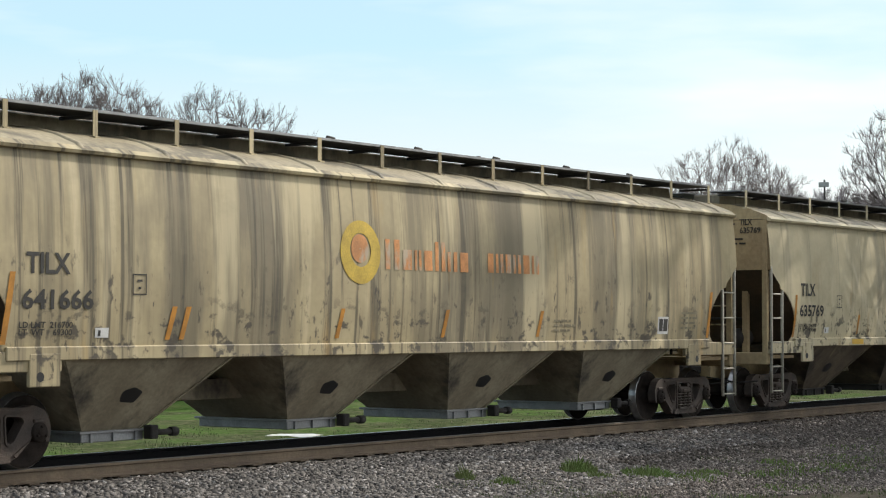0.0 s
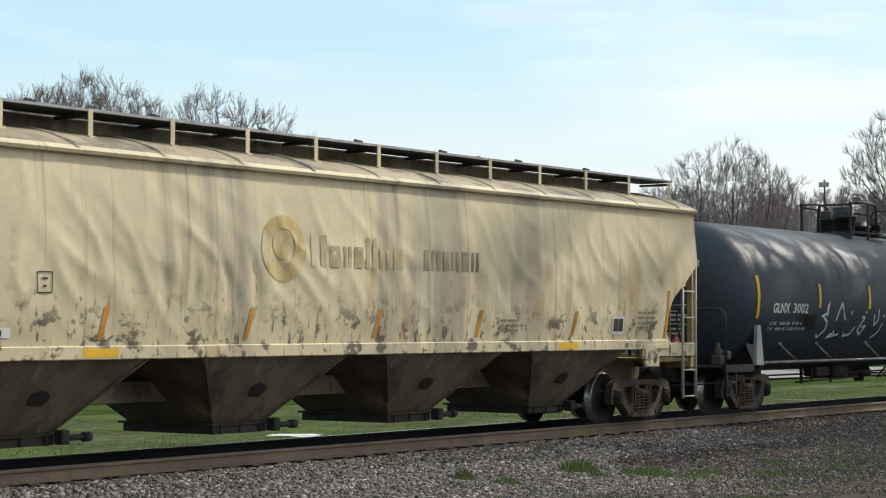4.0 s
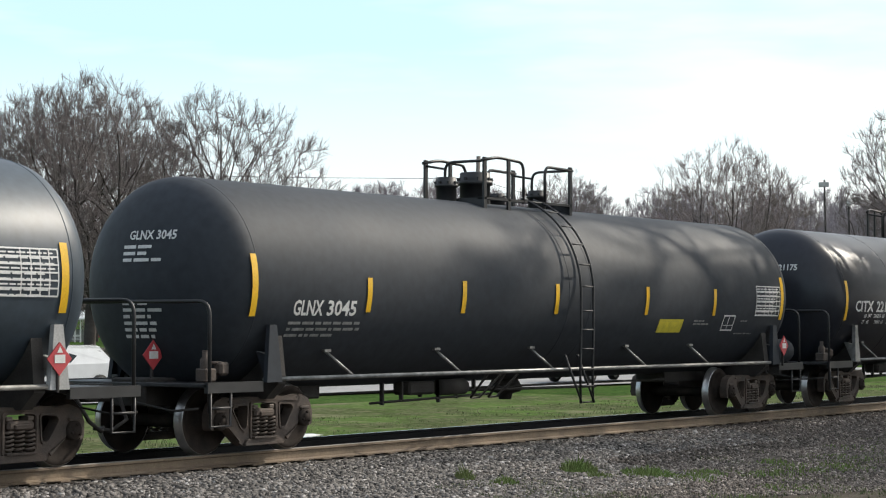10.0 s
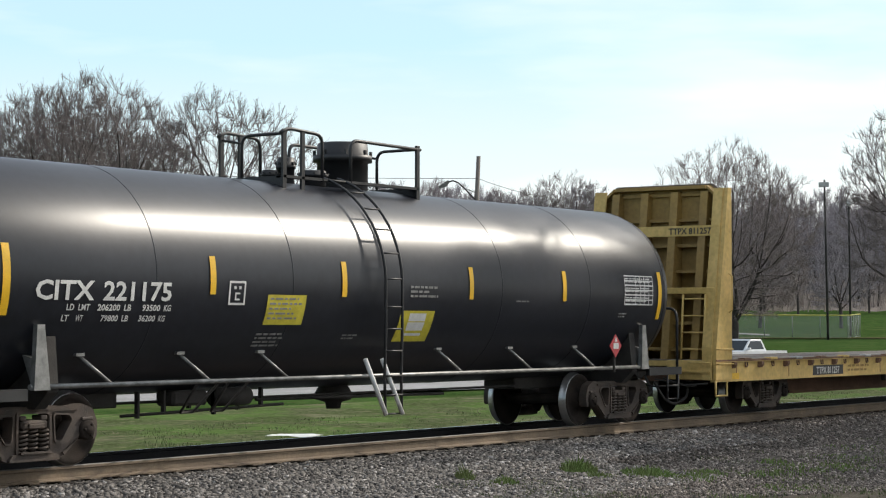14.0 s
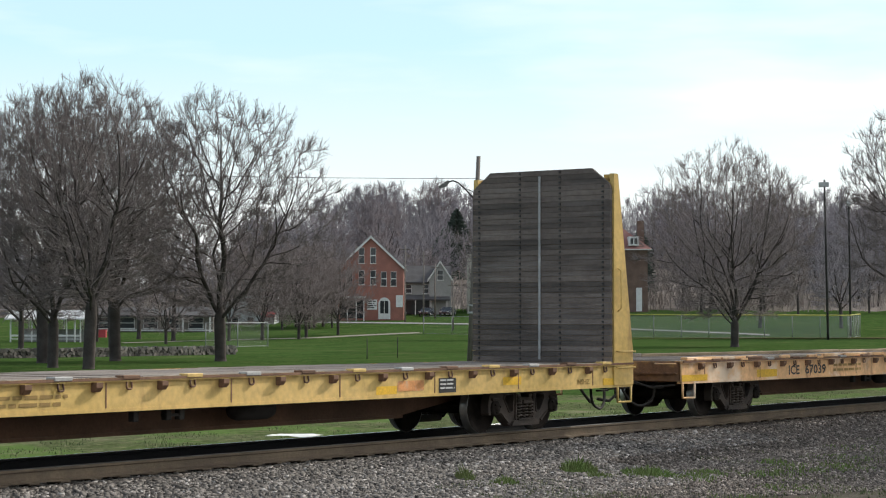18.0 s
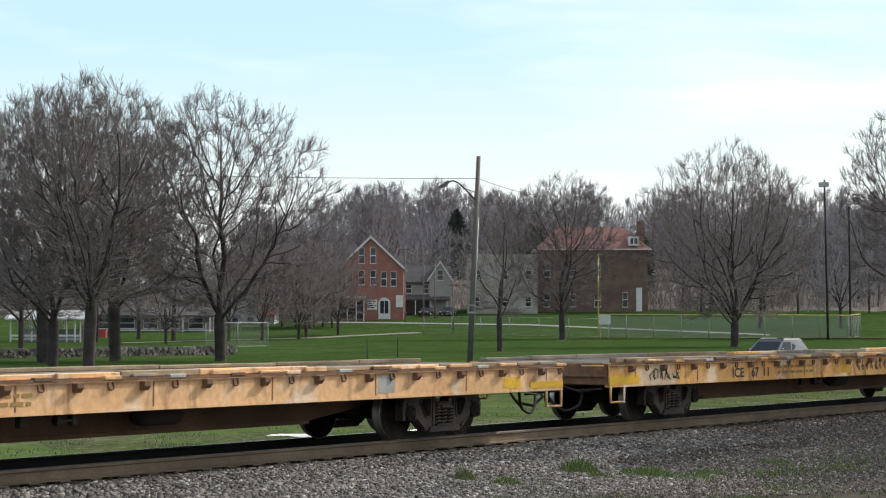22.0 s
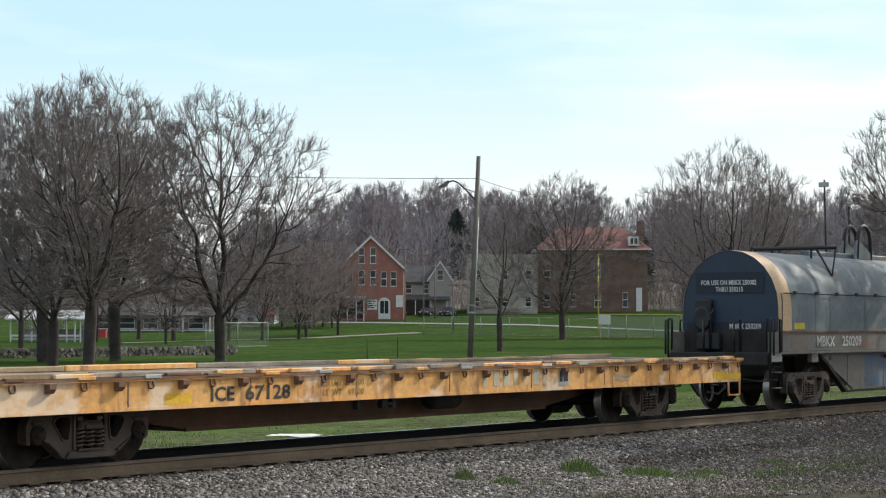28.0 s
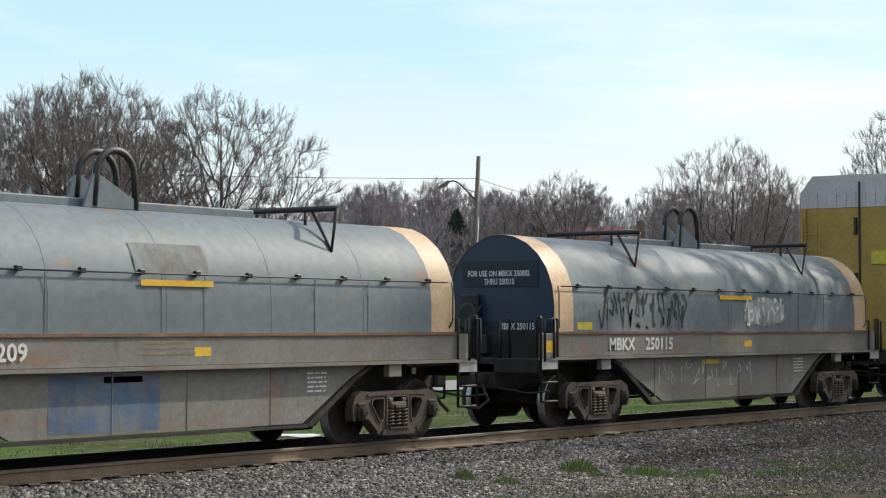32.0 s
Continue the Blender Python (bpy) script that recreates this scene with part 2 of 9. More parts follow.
def letters(body, height, width=None, wide=1.0, align="LEFT", space=1.0):
    """Flat lettering as a mesh in the x, z plane, facing -y; width: metres to fit it to."""
    cu = bpy.data.curves.new("lettering", "FONT")
    cu.body = body
    cu.size = height * 1.38
    cu.align_x = align
    cu.space_character = space
    cu.space_line = 0.85
    cu.resolution_u = 2
    cu.offset = height * 0.034
    ob = bpy.data.objects.new("lettering", cu)
    scene.collection.objects.link(ob)
    bpy.context.view_layer.update()
    me = bpy.data.meshes.new_from_object(ob.evaluated_get(bpy.context.evaluated_depsgraph_get()))
    bpy.data.objects.remove(ob)
    bpy.data.curves.remove(cu)
    g = Geo()
    if width:
        wide = width / max(v.co.x for v in me.vertices)
    g.v = [(v.co.x * wide, 0.0, v.co.y) for v in me.vertices]
    g.f = [list(p.vertices) for p in me.polygons]
    g.m, g.s = [0] * len(g.f), [False] * len(g.f)
    bpy.data.meshes.remove(me)
    return g


def onto_tank(g, x, ang, r, zc, off=0.012):
    """Lays flat work in the x, z plane onto a tank of radius r, its origin at the angle ang (degrees above the side)."""
    out = Geo()
    out.f, out.m, out.s = g.f, g.m, g.s
    for vx, vy, vz in g.v:
        a = radians(ang) + vz / r
        rr = r + off - vy
        out.v.append((vx + x, -rr * math.cos(a), zc + rr * math.sin(a)))
    return out


def moved(g, x=0, y=0, z=0):
    out = Geo()
    out.f, out.m, out.s = g.f, g.m, g.s
    out.v = [(a + x, b + y, c + z) for a, b, c in g.v]
    return out


def bars(rows, w, h, gap=0.5, seed=0, ragged=0.4):
    """Plain bars that stand for lines of writing that cannot be read, in the x, z plane, downwards from the origin."""
    rnd = random.Random(seed)
    g = Geo()
    step = h / rows
    for k in range(rows):
        x, end = 0.0, w * (1 - ragged * rnd.random())
        while x < end:
            n = min(end - x, step * rnd.uniform(0.8, 3.2))
            if n > step * 0.3:
                g.add([(x, 0, -k * step), (x + n, 0, -k * step), (x + n, 0, -k * step - step * gap), (x, 0, -k * step - step * gap)], [(0, 1, 2, 3)])
            x += n + step * 0.45
    return g


def plate(x0, x1, z0, z1, n=1):
    """A flat sheet in the x, z plane, cut into n strips in z so that it bends."""
    g = Geo()
    g.grid([[(x0, 0, z0 + (z1 - z0) * k / n), (x1, 0, z0 + (z1 - z0) * k / n)] for k in range(n + 1)])
    return g


def bend(pts, rad, n=4):
    """Rounds the inner corners of a run of points."""
    pts = [Vector(p) for p in pts]
    out = [pts[0]]
    for a, b, c in zip(pts, pts[1:], pts[2:]):
        u, v = a - b, c - b
        q = min(rad, u.length * 0.48, v.length * 0.48)
        p0, p1 = b + u.normalized() * q, b + v.normalized() * q
        for k in range(n + 1):
            t = k / n
            out.append(p0 * (1 - t) ** 2 + b * 2 * t * (1 - t) + p1 * t * t)
    out.append(pts[-1])
    return out


def soft_loop(pts, rad, n=3):
    """Rounds every corner of a closed outline of pairs."""
    m = len(pts)
    out = []
    for k in range(m):
        a, b, c = (Vector((*pts[(k + j) % m], 0.0)) for j in (-1, 0, 1))
        u, v = a - b, c - b
        q = min(rad, u.length * 0.45, v.length * 0.45)
        p0, p1 = b + u.normalized() * q, b + v.normalized() * q
        for j in range(n + 1):
            t = j / n
            w = p0 * (1 - t) ** 2 + b * 2 * t * (1 - t) + p1 * t * t
            out.append((w.x, w.y))
    return out


def frange(a, b, n):
    return [a + (b - a) * k / n for k in range(n + 1)]


# ---- trucks ----
def wheelset_mesh(r):
    g = Geo()
    for s in (-1, 1):
        prof = [(0.68, 0.10), (0.68, r + 0.012), (0.685, r + 0.028), (0.70, r + 0.028), (0.715, r + 0.004), (0.80, r - 0.004), (0.81, r - 0.012),
                (0.81, r - 0.075), (0.785, r - 0.10), (0.75, r - 0.2), (0.765, 0.16), (0.82, 0.13), (0.83, 0.10), (0.83, 0.0)]
        mats = [0, 1, 1, 1, 1, 1, 0, 0, 0, 0, 0, 0, 0]
        g.lathe([(s * p, q) for p, q in prof], "y", seg=40, mats=mats)
        g.lathe([(s * 0.83, 0.085), (s * 0.93, 0.085), (s * 0.93, 0.125), (s * 1.10, 0.125), (s * 1.12, 0.10), (s * 1.12, 0.06), (s * 1.14, 0.055), (s * 1.14, 0.0)], "y", seg=20)
        for k in range(3):
            a = 2 * math.pi * k / 3
            g.lathe([(s * 1.11, 0.018), (s * 1.145, 0.018), (s * 1.145, 0.0)], "y", (0.075 * math.sin(a), 0, 0.075 * math.cos(a)), seg=6)
    g.lathe([(-0.7, 0.085), (0.7, 0.085)], "y", seg=16)
    return g.mesh("wheelset", [M_WHEEL, M_STEEL])


def side_frame_mesh(wb, r):
    """A cast side frame with its two windows and the spring opening, in the x, z plane about the truck's middle, at y 0."""
    g = Geo()
    h = wb / 2
    zt = r + 0.31
    t = 0.075
    half = [(0.0, zt), (0.36, zt + 0.005), (h - 0.26, zt - 0.01), (h - 0.08, zt + 0.02), (h + 0.11, zt - 0.05), (h + 0.19, r + 0.10), (h + 0.18, r - 0.10), (h + 0.12, r - 0.13), (h + 0.105, r + 0.06), (h + 0.06, r + 0.11),
            (h - 0.06, r + 0.11), (h - 0.105, r + 0.06), (h - 0.115, r - 0.08), (h - 0.19, r - 0.13), (0.50, 0.155), (0.40, 0.105), (0.0, 0.105)]
    outer = soft_loop(half + [(-x, z) for x, z in half[-2:0:-1]], 0.04, 2)
    win = soft_loop([(0.335, zt - 0.105), (h - 0.30, zt - 0.115), (h - 0.255, zt - 0.17), (0.455, 0.34), (0.36, 0.34)], 0.045, 3)
    mid = soft_loop([(-0.245, zt - 0.085), (0.245, zt - 0.085), (0.245, 0.225), (-0.245, 0.225)], 0.05, 3)
    loops = [outer, win, [(-x, z) for x, z in win[::-1]], mid]
    tri = tessellate_polygon([[Vector((x, z, 0)) for x, z in lp] for lp in loops])
    flat = [p for lp in loops for p in lp]
    n = len(flat)
    g.add([(x, -t, z) for x, z in flat] + [(x, t, z) for x, z in flat], [tuple(f) for f in tri] + [tuple(n + i for i in reversed(f)) for f in tri])
    for lp in loops:
        m = len(lp)
        g.add([(x, -t, z) for x, z in lp] + [(x, t, z) for x, z in lp], [(i, (i + 1) % m, m + (i + 1) % m, m + i) for i in range(m)])

    def lip(lp, w, inward):
        """A raised edge that follows an opening or the outline."""
        m = len(lp)
        c = [sum(p[k] for p in lp) / m for k in (0, 1)]
        o = [(c[0] + (x - c[0]) * inward, c[1] + (z - c[1]) * inward) for x, z in lp]
        v = [(x, -t - w, z) for x, z in lp] + [(x, -t - w, z) for x, z in o] + [(x, -t, z) for x, z in lp] + [(x, -t, z) for x, z in o]
        f = []
        for i in range(m):
            k = (i + 1) % m
            f += [(i, k, m + k, m + i), (i, 2 * m + i, 2 * m + k, k), (m + i, m + k, 3 * m + k, 3 * m + i)]
        g.add(v, f)
    for lp in loops[1:]:
        lip(lp, 0.022, 1.16)
    for s in (-1, 1):
        # bearing roof, lower arm rib and column guide
        g.box(s * h - 0.10, s * h + 0.10, -t - 0.035, t, r + 0.115, r + 0.16, 0.012)
        g.prism([(s * (h - 0.15), r - 0.09), (s * (h - 0.19), r - 0.12), (s * 0.50, 0.165), (s * 0.47, 0.20)], -t - 0.03, -t + 0.001, "y")
        g.prism([(s * 0.255, zt - 0.10), (s * 0.285, zt - 0.10), (s * 0.285, 0.26), (s * 0.255, 0.26)], -t - 0.028, -t + 0.001, "y")
    g.prism(soft_loop([(-0.42, 0.115), (0.42, 0.115), (0.36, 0.20), (-0.36, 0.20)], 0.03, 2), -t - 0.045, -t + 0.001, "y")
    g.prism([(-h + 0.16, zt - 0.035), (0.0, zt - 0.02), (h - 0.16, zt - 0.035), (h - 0.16, zt - 0.065), (0.0, zt - 0.055), (-h + 0.16, zt - 0.065)], -t - 0.022, -t + 0.001, "y")
    g.box(-0.25, 0.25, -0.15, 0.15, 0.205, 0.228)
    return g.mesh("side_frame", M_FRAME)


def spring_mesh():
    g = Geo()
    n = 5
    g.tube([(0.058 * math.cos(a), 0.058 * math.sin(a), 0.235 + 0.255 * a / (2 * math.pi * n)) for a in [k * math.pi / 4 for k in range(8 * n + 1)]], 0.017, 5)
    return g.mesh("spring", M_SPRING)


TRUCK_KIT = {}


def add_truck(parent, x, wb=1.778, r=0.457):
    key = (wb, r)
    if key not in TRUCK_KIT:
        b = Geo()
        b.box(-0.21, 0.21, -1.13, 1.13, r + 0.035, r + 0.15, 0.03)
        b.box(-0.13, 0.13, -1.16, -1.12, r + 0.05, r + 0.11, 0.01)
        b.box(-0.26, 0.26, -0.45, 0.45, r + 0.02, r + 0.24, 0.03)
        b.lathe([(r + 0.2, 0.0), (r + 0.2, 0.2), (r + 0.33, 0.2), (r + 0.33, 0.0)], "z", seg=20)
        w = Geo()
        w.box(-0.62, -0.5, -0.75, 0.75, r - 0.12, r - 0.02)
        w.box(0.5, 0.62, -0.75, 0.75, r - 0.12, r - 0.02)
        w.box(-0.62, 0.62, -0.05, 0.05, r - 0.10, r - 0.04)
        pad = Geo()
        pad.box(-0.05, 0.05, -0.10, 0.08, r + 0.135, r + 0.19, 0.01)
        TRUCK_KIT[key] = (wheelset_mesh(r), side_frame_mesh(wb, r), spring_mesh(), b.mesh("bolster", M_FRAME), w.mesh("brake_beam", M_DARK), pad.mesh("bearing_pad", M_SPRING))
    ws, sf, sp, bo, br, pad = TRUCK_KIT[key]
    truck = part("truck", bo, None, parent, "dirty cast steel truck", pose(x, 0, 0))
    part("brake_beam", br, None, truck)
    for y in (-1.0, 1.0):
        part("side_frame", sf, None, truck, at=pose(0, y, 0))
        for dx in (-0.17, 0.0, 0.17):
            for dy in ((-0.07,) if y > 0 else (-0.07, 0.07)):
                part("spring", sp, None, truck, at=pose(dx, y + dy, 0))
        for dx in (-0.17, 0.17):
            part("wear_plate", pad, None, truck, at=pose(dx, y, 0.015))
    for s in (-1, 1):
        w = part("wheelset", ws, None, truck, "worn steel wheels with bright treads", pose(s * wb / 2, 0, r))
        WHEELS.append((w, s * wb / 2, r))
    return truck


def coupler_geo(x0, s):
    """Draft gear, shank and knuckle from the end sill at x0 outwards (s: -1 or 1)."""
    g = Geo()
    g.box(min(x0, x0 + s * 0.45), max(x0, x0 + s * 0.45), -0.08, 0.08, 0.79, 0.94, 0.02)
    g.box(min(x0 + s * 0.38, x0 + s * 0.66), max(x0 + s * 0.38, x0 + s * 0.66), -0.16, 0.14, 0.74, 0.98, 0.04)
    g.tube([(x0 + s * 0.25, -0.1, 0.78), (x0 + s * 0.3, -0.28, 0.5), (x0 + s * 0.55, -0.25, 0.36), (x0 + s * 0.74, -0.1, 0.4)], 0.028, 8)
    g.tube([(x0 + s * 0.05, -0.2, 0.72), (x0 + s * 0.08, -0.9, 0.62), (x0 + s * 0.08, -1.35, 0.66)], 0.016, 6)
    return g


# ---- tank cars ----
def tank_profile(hl, r, depth):
    p = []
    for k in range(9):
        a = math.pi / 2 * k / 8
        p.append((-hl - depth * math.cos(a), max(0.002, r * math.sin(a))))
    xs = [-hl + 2 * hl * k / 8 for k in range(1, 8)]
    p += [(x, r) for x in xs]
    for k in range(8, -1, -1):
        a = math.pi / 2 * k / 8
        p.append((hl + depth * math.cos(a), max(0.002, r * math.sin(a))))
    return p


M_YELLOWTAPE = mat("reflective_yellow_tape", (0.85, 0.50, 0.02), 0.35, 0, 0.08, 5.0)
M_WHITE = mat("white_lettering", (0.74, 0.74, 0.72), 0.6, 0, 0.1, 8.0)
M_BLACKTXT = mat("black_lettering", (0.035, 0.033, 0.03), 0.6, 0, 0.1, 8.0)
M_PIPE = mat("worn_pipe", (0.32, 0.32, 0.31), 0.45, 0.5, 0.3, 6.0)
M_BLACK = mat("black_paint", (0.022, 0.022, 0.023), 0.5, 0, 0.3, 4.0)
M_DIMPRINT = mat("worn_white_print", (0.30, 0.30, 0.29), 0.7, 0, 0.25, 9.0)
M_RED = mat("placard_red", (0.50, 0.05, 0.06), 0.5, 0, 0.1, 8.0)
M_STICKER = mat("yellow_sticker", (0.68, 0.58, 0.05), 0.55, 0, 0.15, 8.0)
M_PALESTICK = mat("pale_green_sticker", (0.50, 0.56, 0.36), 0.55, 0, 0.15, 8.0)
M_PATCH = mat("black_paint_patch", (0.012, 0.013, 0.014), 0.35, 0, 0.2, 5.0)


def tank_car(name_label, paint, x_mid, half, hl, r, zc, truck_half, marks, style, lad, plat):
    car = thing("tank_car", name_label, "tank car", "freight cars of the train")
    CARS.append((car, x_mid))
    depth = 0.74
    g = Geo()
    g.lathe(tank_profile(hl, r, depth), "x", (0, 0, zc), seg=72)
    shell = part("tank_shell", g, paint, car, style["shell"])
    for s in (-1, 1):
        add_truck(car, s * truck_half)
    # weld bands
    for x in [-hl + 0.02, hl - 0.02] + style["seams"]:
        part("weld_seam", Geo().lathe([(x - 0.012, r - 0.003), (x - 0.006, r + 0.004), (x + 0.006, r + 0.004), (x + 0.012, r - 0.003)], "x", (0, 0, zc), seg=72), paint, shell)
    # stub sills, saddles, end platforms
    for s in (-1, 1):
        xe = half - 0.66
        a, b = sorted((s * (truck_half - 2.2), s * xe))
        part("stub_sill", Geo().box(a, b, -0.32, 0.32, 0.66, zc - r + 0.22, 0.02), M_DARK, car)
        sad = Geo()
        xt = s * truck_half
        ang = [radians(k) for k in range(-62, 63, 4)]
        sad.prism([((r + 0.015) * math.sin(a), zc - (r + 0.015) * math.cos(a)) for a in ang] + [(1.42, 0.95), (1.2, 0.74), (-1.2, 0.74), (-1.42, 0.95)], xt - 0.09, xt + 0.09, "x")
        part("saddle", sad, paint if style.get("painted") else M_DARK, car)
        # bracket from the sill up the tank side
        for y in (-1, 1):
            br = Geo()
            xb = xt + s * 0.25
            bw = style.get("bracket_w", 0.16)
            lo_x, hi_x = xb - bw, xb + bw
            v = [(lo_x, y * 1.43, 0.98), (hi_x, y * 1.43, 0.98), (xb + bw * 0.45, y * 1.40, 1.76), (xb - bw * 0.45, y * 1.40, 1.76)]
            v += [(a, q * 1.03 + y * 0.03, c) for a, q, c in v]
            br.add(v, [(0, 1, 2, 3), (7, 6, 5, 4), (0, 4, 5, 1), (1, 5, 6, 2), (2, 6, 7, 3), (3, 7, 4, 0)])
            br.prism([(y * 1.39, 0.98), (y * 1.43, 0.98), (y * 1.42, 1.35), (y * 1.2, 1.4)], xb - 0.05, xb + 0.05, "x")
            sb = part("side_bracket", br, style["bracket"], car)
            if bw > 0.15:
                part("bracket_slot", Geo().prism([(xb - 0.035, 1.36), (xb + 0.035, 1.36), (xb + 0.025, 1.5), (xb - 0.025, 1.5)], min(y * 1.428, y * 1.462), max(y * 1.428, y * 1.462), "y"), M_BLACK, sb)
        pl = Geo()
        c, d = sorted((s * (truck_half + 0.45), s * (xe + 0.02)))
        pl.box(c, d, -1.45, 1.45, 0.93, 0.985, 0.01)
        pl.box(c, d, -1.47, -1.40, 0.86, 1.0)
        pl.box(c, d, 1.40, 1.47, 0.86, 1.0)
        part("end_platform", pl, M_BLACK, car)
        rail = Geo()
        xo = s * (xe - 0.06)
        xi = s * (xe - 0.95)
        rail.tube(bend([(xo, -1.42, 0.6), (xo, -1.42, 2.07), (xo, 1.42, 2.07), (xo, 1.42, 0.6)], 0.2, 5), 0.026, 8)
        part("end_handrail", rail, M_BLACK, car)
        for y in (-1.44, 1.44):
            st = Geo()
            st.tube([(xo, y, 0.95), (xo, y, 0.42), (xo - s * 0.4, y, 0.42), (xo - s * 0.4, y, 0.95)], 0.02, 6)
            st.tube([(xo, y, 0.66), (xo - s * 0.4, y, 0.66)], 0.018, 6)
            part("sill_step", st, M_BLACK, car)
        part("coupler", coupler_geo(s * xe, s), M_DARK, car)
        if s < 0:
            bv = Geo().box(xo + 0.12, xo + 0.34, -1.25, -1.05, 1.0, 1.18, 0.02).lathe([(1.16, 0.07), (1.3, 0.07), (1.33, 0.04), (1.42, 0.04), (1.42, 0.0)], "z", (xo + 0.2, -1.16, 0), seg=12)
            bv.tube(bend([(xo + 0.3, -1.15, 1.25), (xo + 0.55, -1.15, 1.25), (xo + 0.55, -1.0, 1.0)], 0.06, 3), 0.025, 6).box(xo + 0.42, xo + 0.6, -1.25, -1.1, 1.08, 1.26, 0.03)
            part("brake_valve", bv, M_FRAME, car, "grimy brake valve on the end platform")
        # hazard placards
        for yy in (-1,):
            d = Geo()
            cx, cz = style["placard"][0 if s < 0 else 1]
            yp = -0.25 if s < 0 else -1.53
            d.prism([(cx - 0.2, cz), (cx, cz + 0.2), (cx + 0.2, cz), (cx, cz - 0.2)], yp - 0.015, yp, "y")
            part("placard_post", Geo().box(cx - 0.015, cx + 0.015, yp + 0.002, yp + 0.04, 0.95, cz + 0.1), M_DARK, car)
            pc = part("placard", d, M_RED, car, "red diamond hazard placard")
            w = Geo()
            w.prism([(cx - 0.085, cz - 0.05), (cx - 0.085, cz + 0.05), (cx + 0.085, cz + 0.05), (cx + 0.085, cz - 0.05)], yp - 0.022, yp - 0.018, "y")
            w.prism([(cx - 0.045, cz + 0.075), (cx, cz + 0.15), (cx + 0.045, cz + 0.075)], yp - 0.022, yp - 0.018, "y")
            part("placard_panel", w, M_WHITE, pc)
    # side rails with struts
    zr = 1.02
    for y in (-1.44, 1.44):
        ra = Geo()
        ra.tube([(-truck_half - 0.4, y, zr), (truck_half + 0.4, y, zr)], 0.032, 8)
        part("side_rail", ra, M_PIPE, car)
        for x in style["struts"]:
            st = Geo()
            az = math.asin((zc - 1.38) / r)
            st.tube([(x, y, zr), (x - 0.34, (1 if y > 0 else -1) * (r * math.cos(az) + 0.01), 1.38)], 0.024, 6)
            st.box(x - 0.42, x - 0.28, (1.18 if y > 0 else -1.24), (1.24 if y > 0 else -1.18), 1.37, 1.41)
            part("rail_strut", st, M_PIPE, car)
    # brake rigging and outlet below the belly
    br = Geo()
    zb = zc - r
    for x in style["rig"]:
        br.tube([(x, -1.42, zr), (x + 0.10, -1.0, zr - 0.42), (x + 0.34, -1.0, zr - 0.42), (x + 0.42, -1.42, zr)], 0.02, 6)
    rx = style.get("gear", -3.4)
    br.box(rx, rx + 0.7, -0.6, -0.25, zb - 0.16, zb + 0.05, 0.04)
    br.tube([(-2.2, -0.5, zb - 0.12), (2.4, -0.5, zb - 0.16)], 0.025, 6)
    br.tube([(-6.4, -0.3, zb - 0.1), (6.4, -0.3, zb - 0.1)], 0.02, 6)
    br.lathe([(zb - 0.34, 0.0), (zb - 0.34, 0.11), (zb - 0.24, 0.13), (zb - 0.2, 0.28), (zb - 0.12, 0.30), (zb + 0.05, 0.2)], "z", (style.get("outlet", 0.2), 0, 0), seg=16)
    br.lathe([(rx + 0.9, 0.0), (rx + 0.9, 0.13), (rx + 1.6, 0.13), (rx + 1.6, 0.0)], "x", (0, -0.5, zb - 0.06), seg=16)
    for k in range(6):
        br.box(rx - 0.6 + k * 0.5, rx - 0.56 + k * 0.5, -0.52, -0.46, zb - 0.3 + 0.05 * (k % 3), zb + 0.05)
    br.tube([(rx - 0.9, -0.5, zb - 0.26), (rx + 2.4, -0.5, zb - 0.2)], 0.022, 6)
    part("brake_rigging", br, M_DARK, car)
    # ladder bent over the tank
    la = Geo()
    rl = r + 0.16
    for x in (lad - 0.2, lad + 0.2):
        pts = [(x, -(rl) * math.cos(radians(a)), zc + rl * math.sin(radians(a))) for a in range(74, -1, -6)]
        pts += [(x, -rl, zc - 0.6), (x, -rl + 0.02, zr), (x + (0.06), -rl + 0.05, 0.45)]
        la.tube(pts, 0.022, 6)
    ladder = part("ladder", la, style["ladder"], car)
    for x in (lad - 0.2, lad + 0.2):
        bright = style.get("painted_brace")
        part("ladder_brace", Geo().tube([(x - 0.03, -rl - 0.03, 0.46), (x - 0.36, -rl + 0.10, zr + 0.25)], 0.034 if bright else 0.02, 8), M_WHITE if bright else style["ladder"], ladder, "white-painted brace" if bright else "")
    for a in list(range(68, -1, -13)):
        part("rung", Geo().tube([(lad - 0.2, -rl * math.cos(radians(a)), zc + rl * math.sin(radians(a))), (lad + 0.2, -rl * math.cos(radians(a)), zc + rl * math.sin(radians(a)))], 0.014, 6), style["ladder"], ladder)
    for z in (zc - 0.32, zc - 0.64, zc - 0.96, zr, 0.74, 0.47):
        part("rung", Geo().tube([(lad - 0.2, -rl, z), (lad + 0.2, -rl, z)], 0.014, 6), style["ladder"], ladder)
    # top platform, manway and crash rail
    x0, x1 = plat
    zt = zc + r
    tp = Geo()
    for y in (-0.62, 0.5):
        tp.box(x0, x1, y, y + 0.14, zt + 0.02, zt + 0.06)
    tp.box(x0, x0 + 0.06, -0.6, 0.6, zt - 0.10, zt + 0.05)
    tp.box(x1 - 0.06, x1, -0.6, 0.6, zt - 0.10, zt + 0.05)
    part("top_platform", tp, M_BLACK, car)
    hr = Geo()
    g0, g1 = lad - 0.34, lad + 0.34
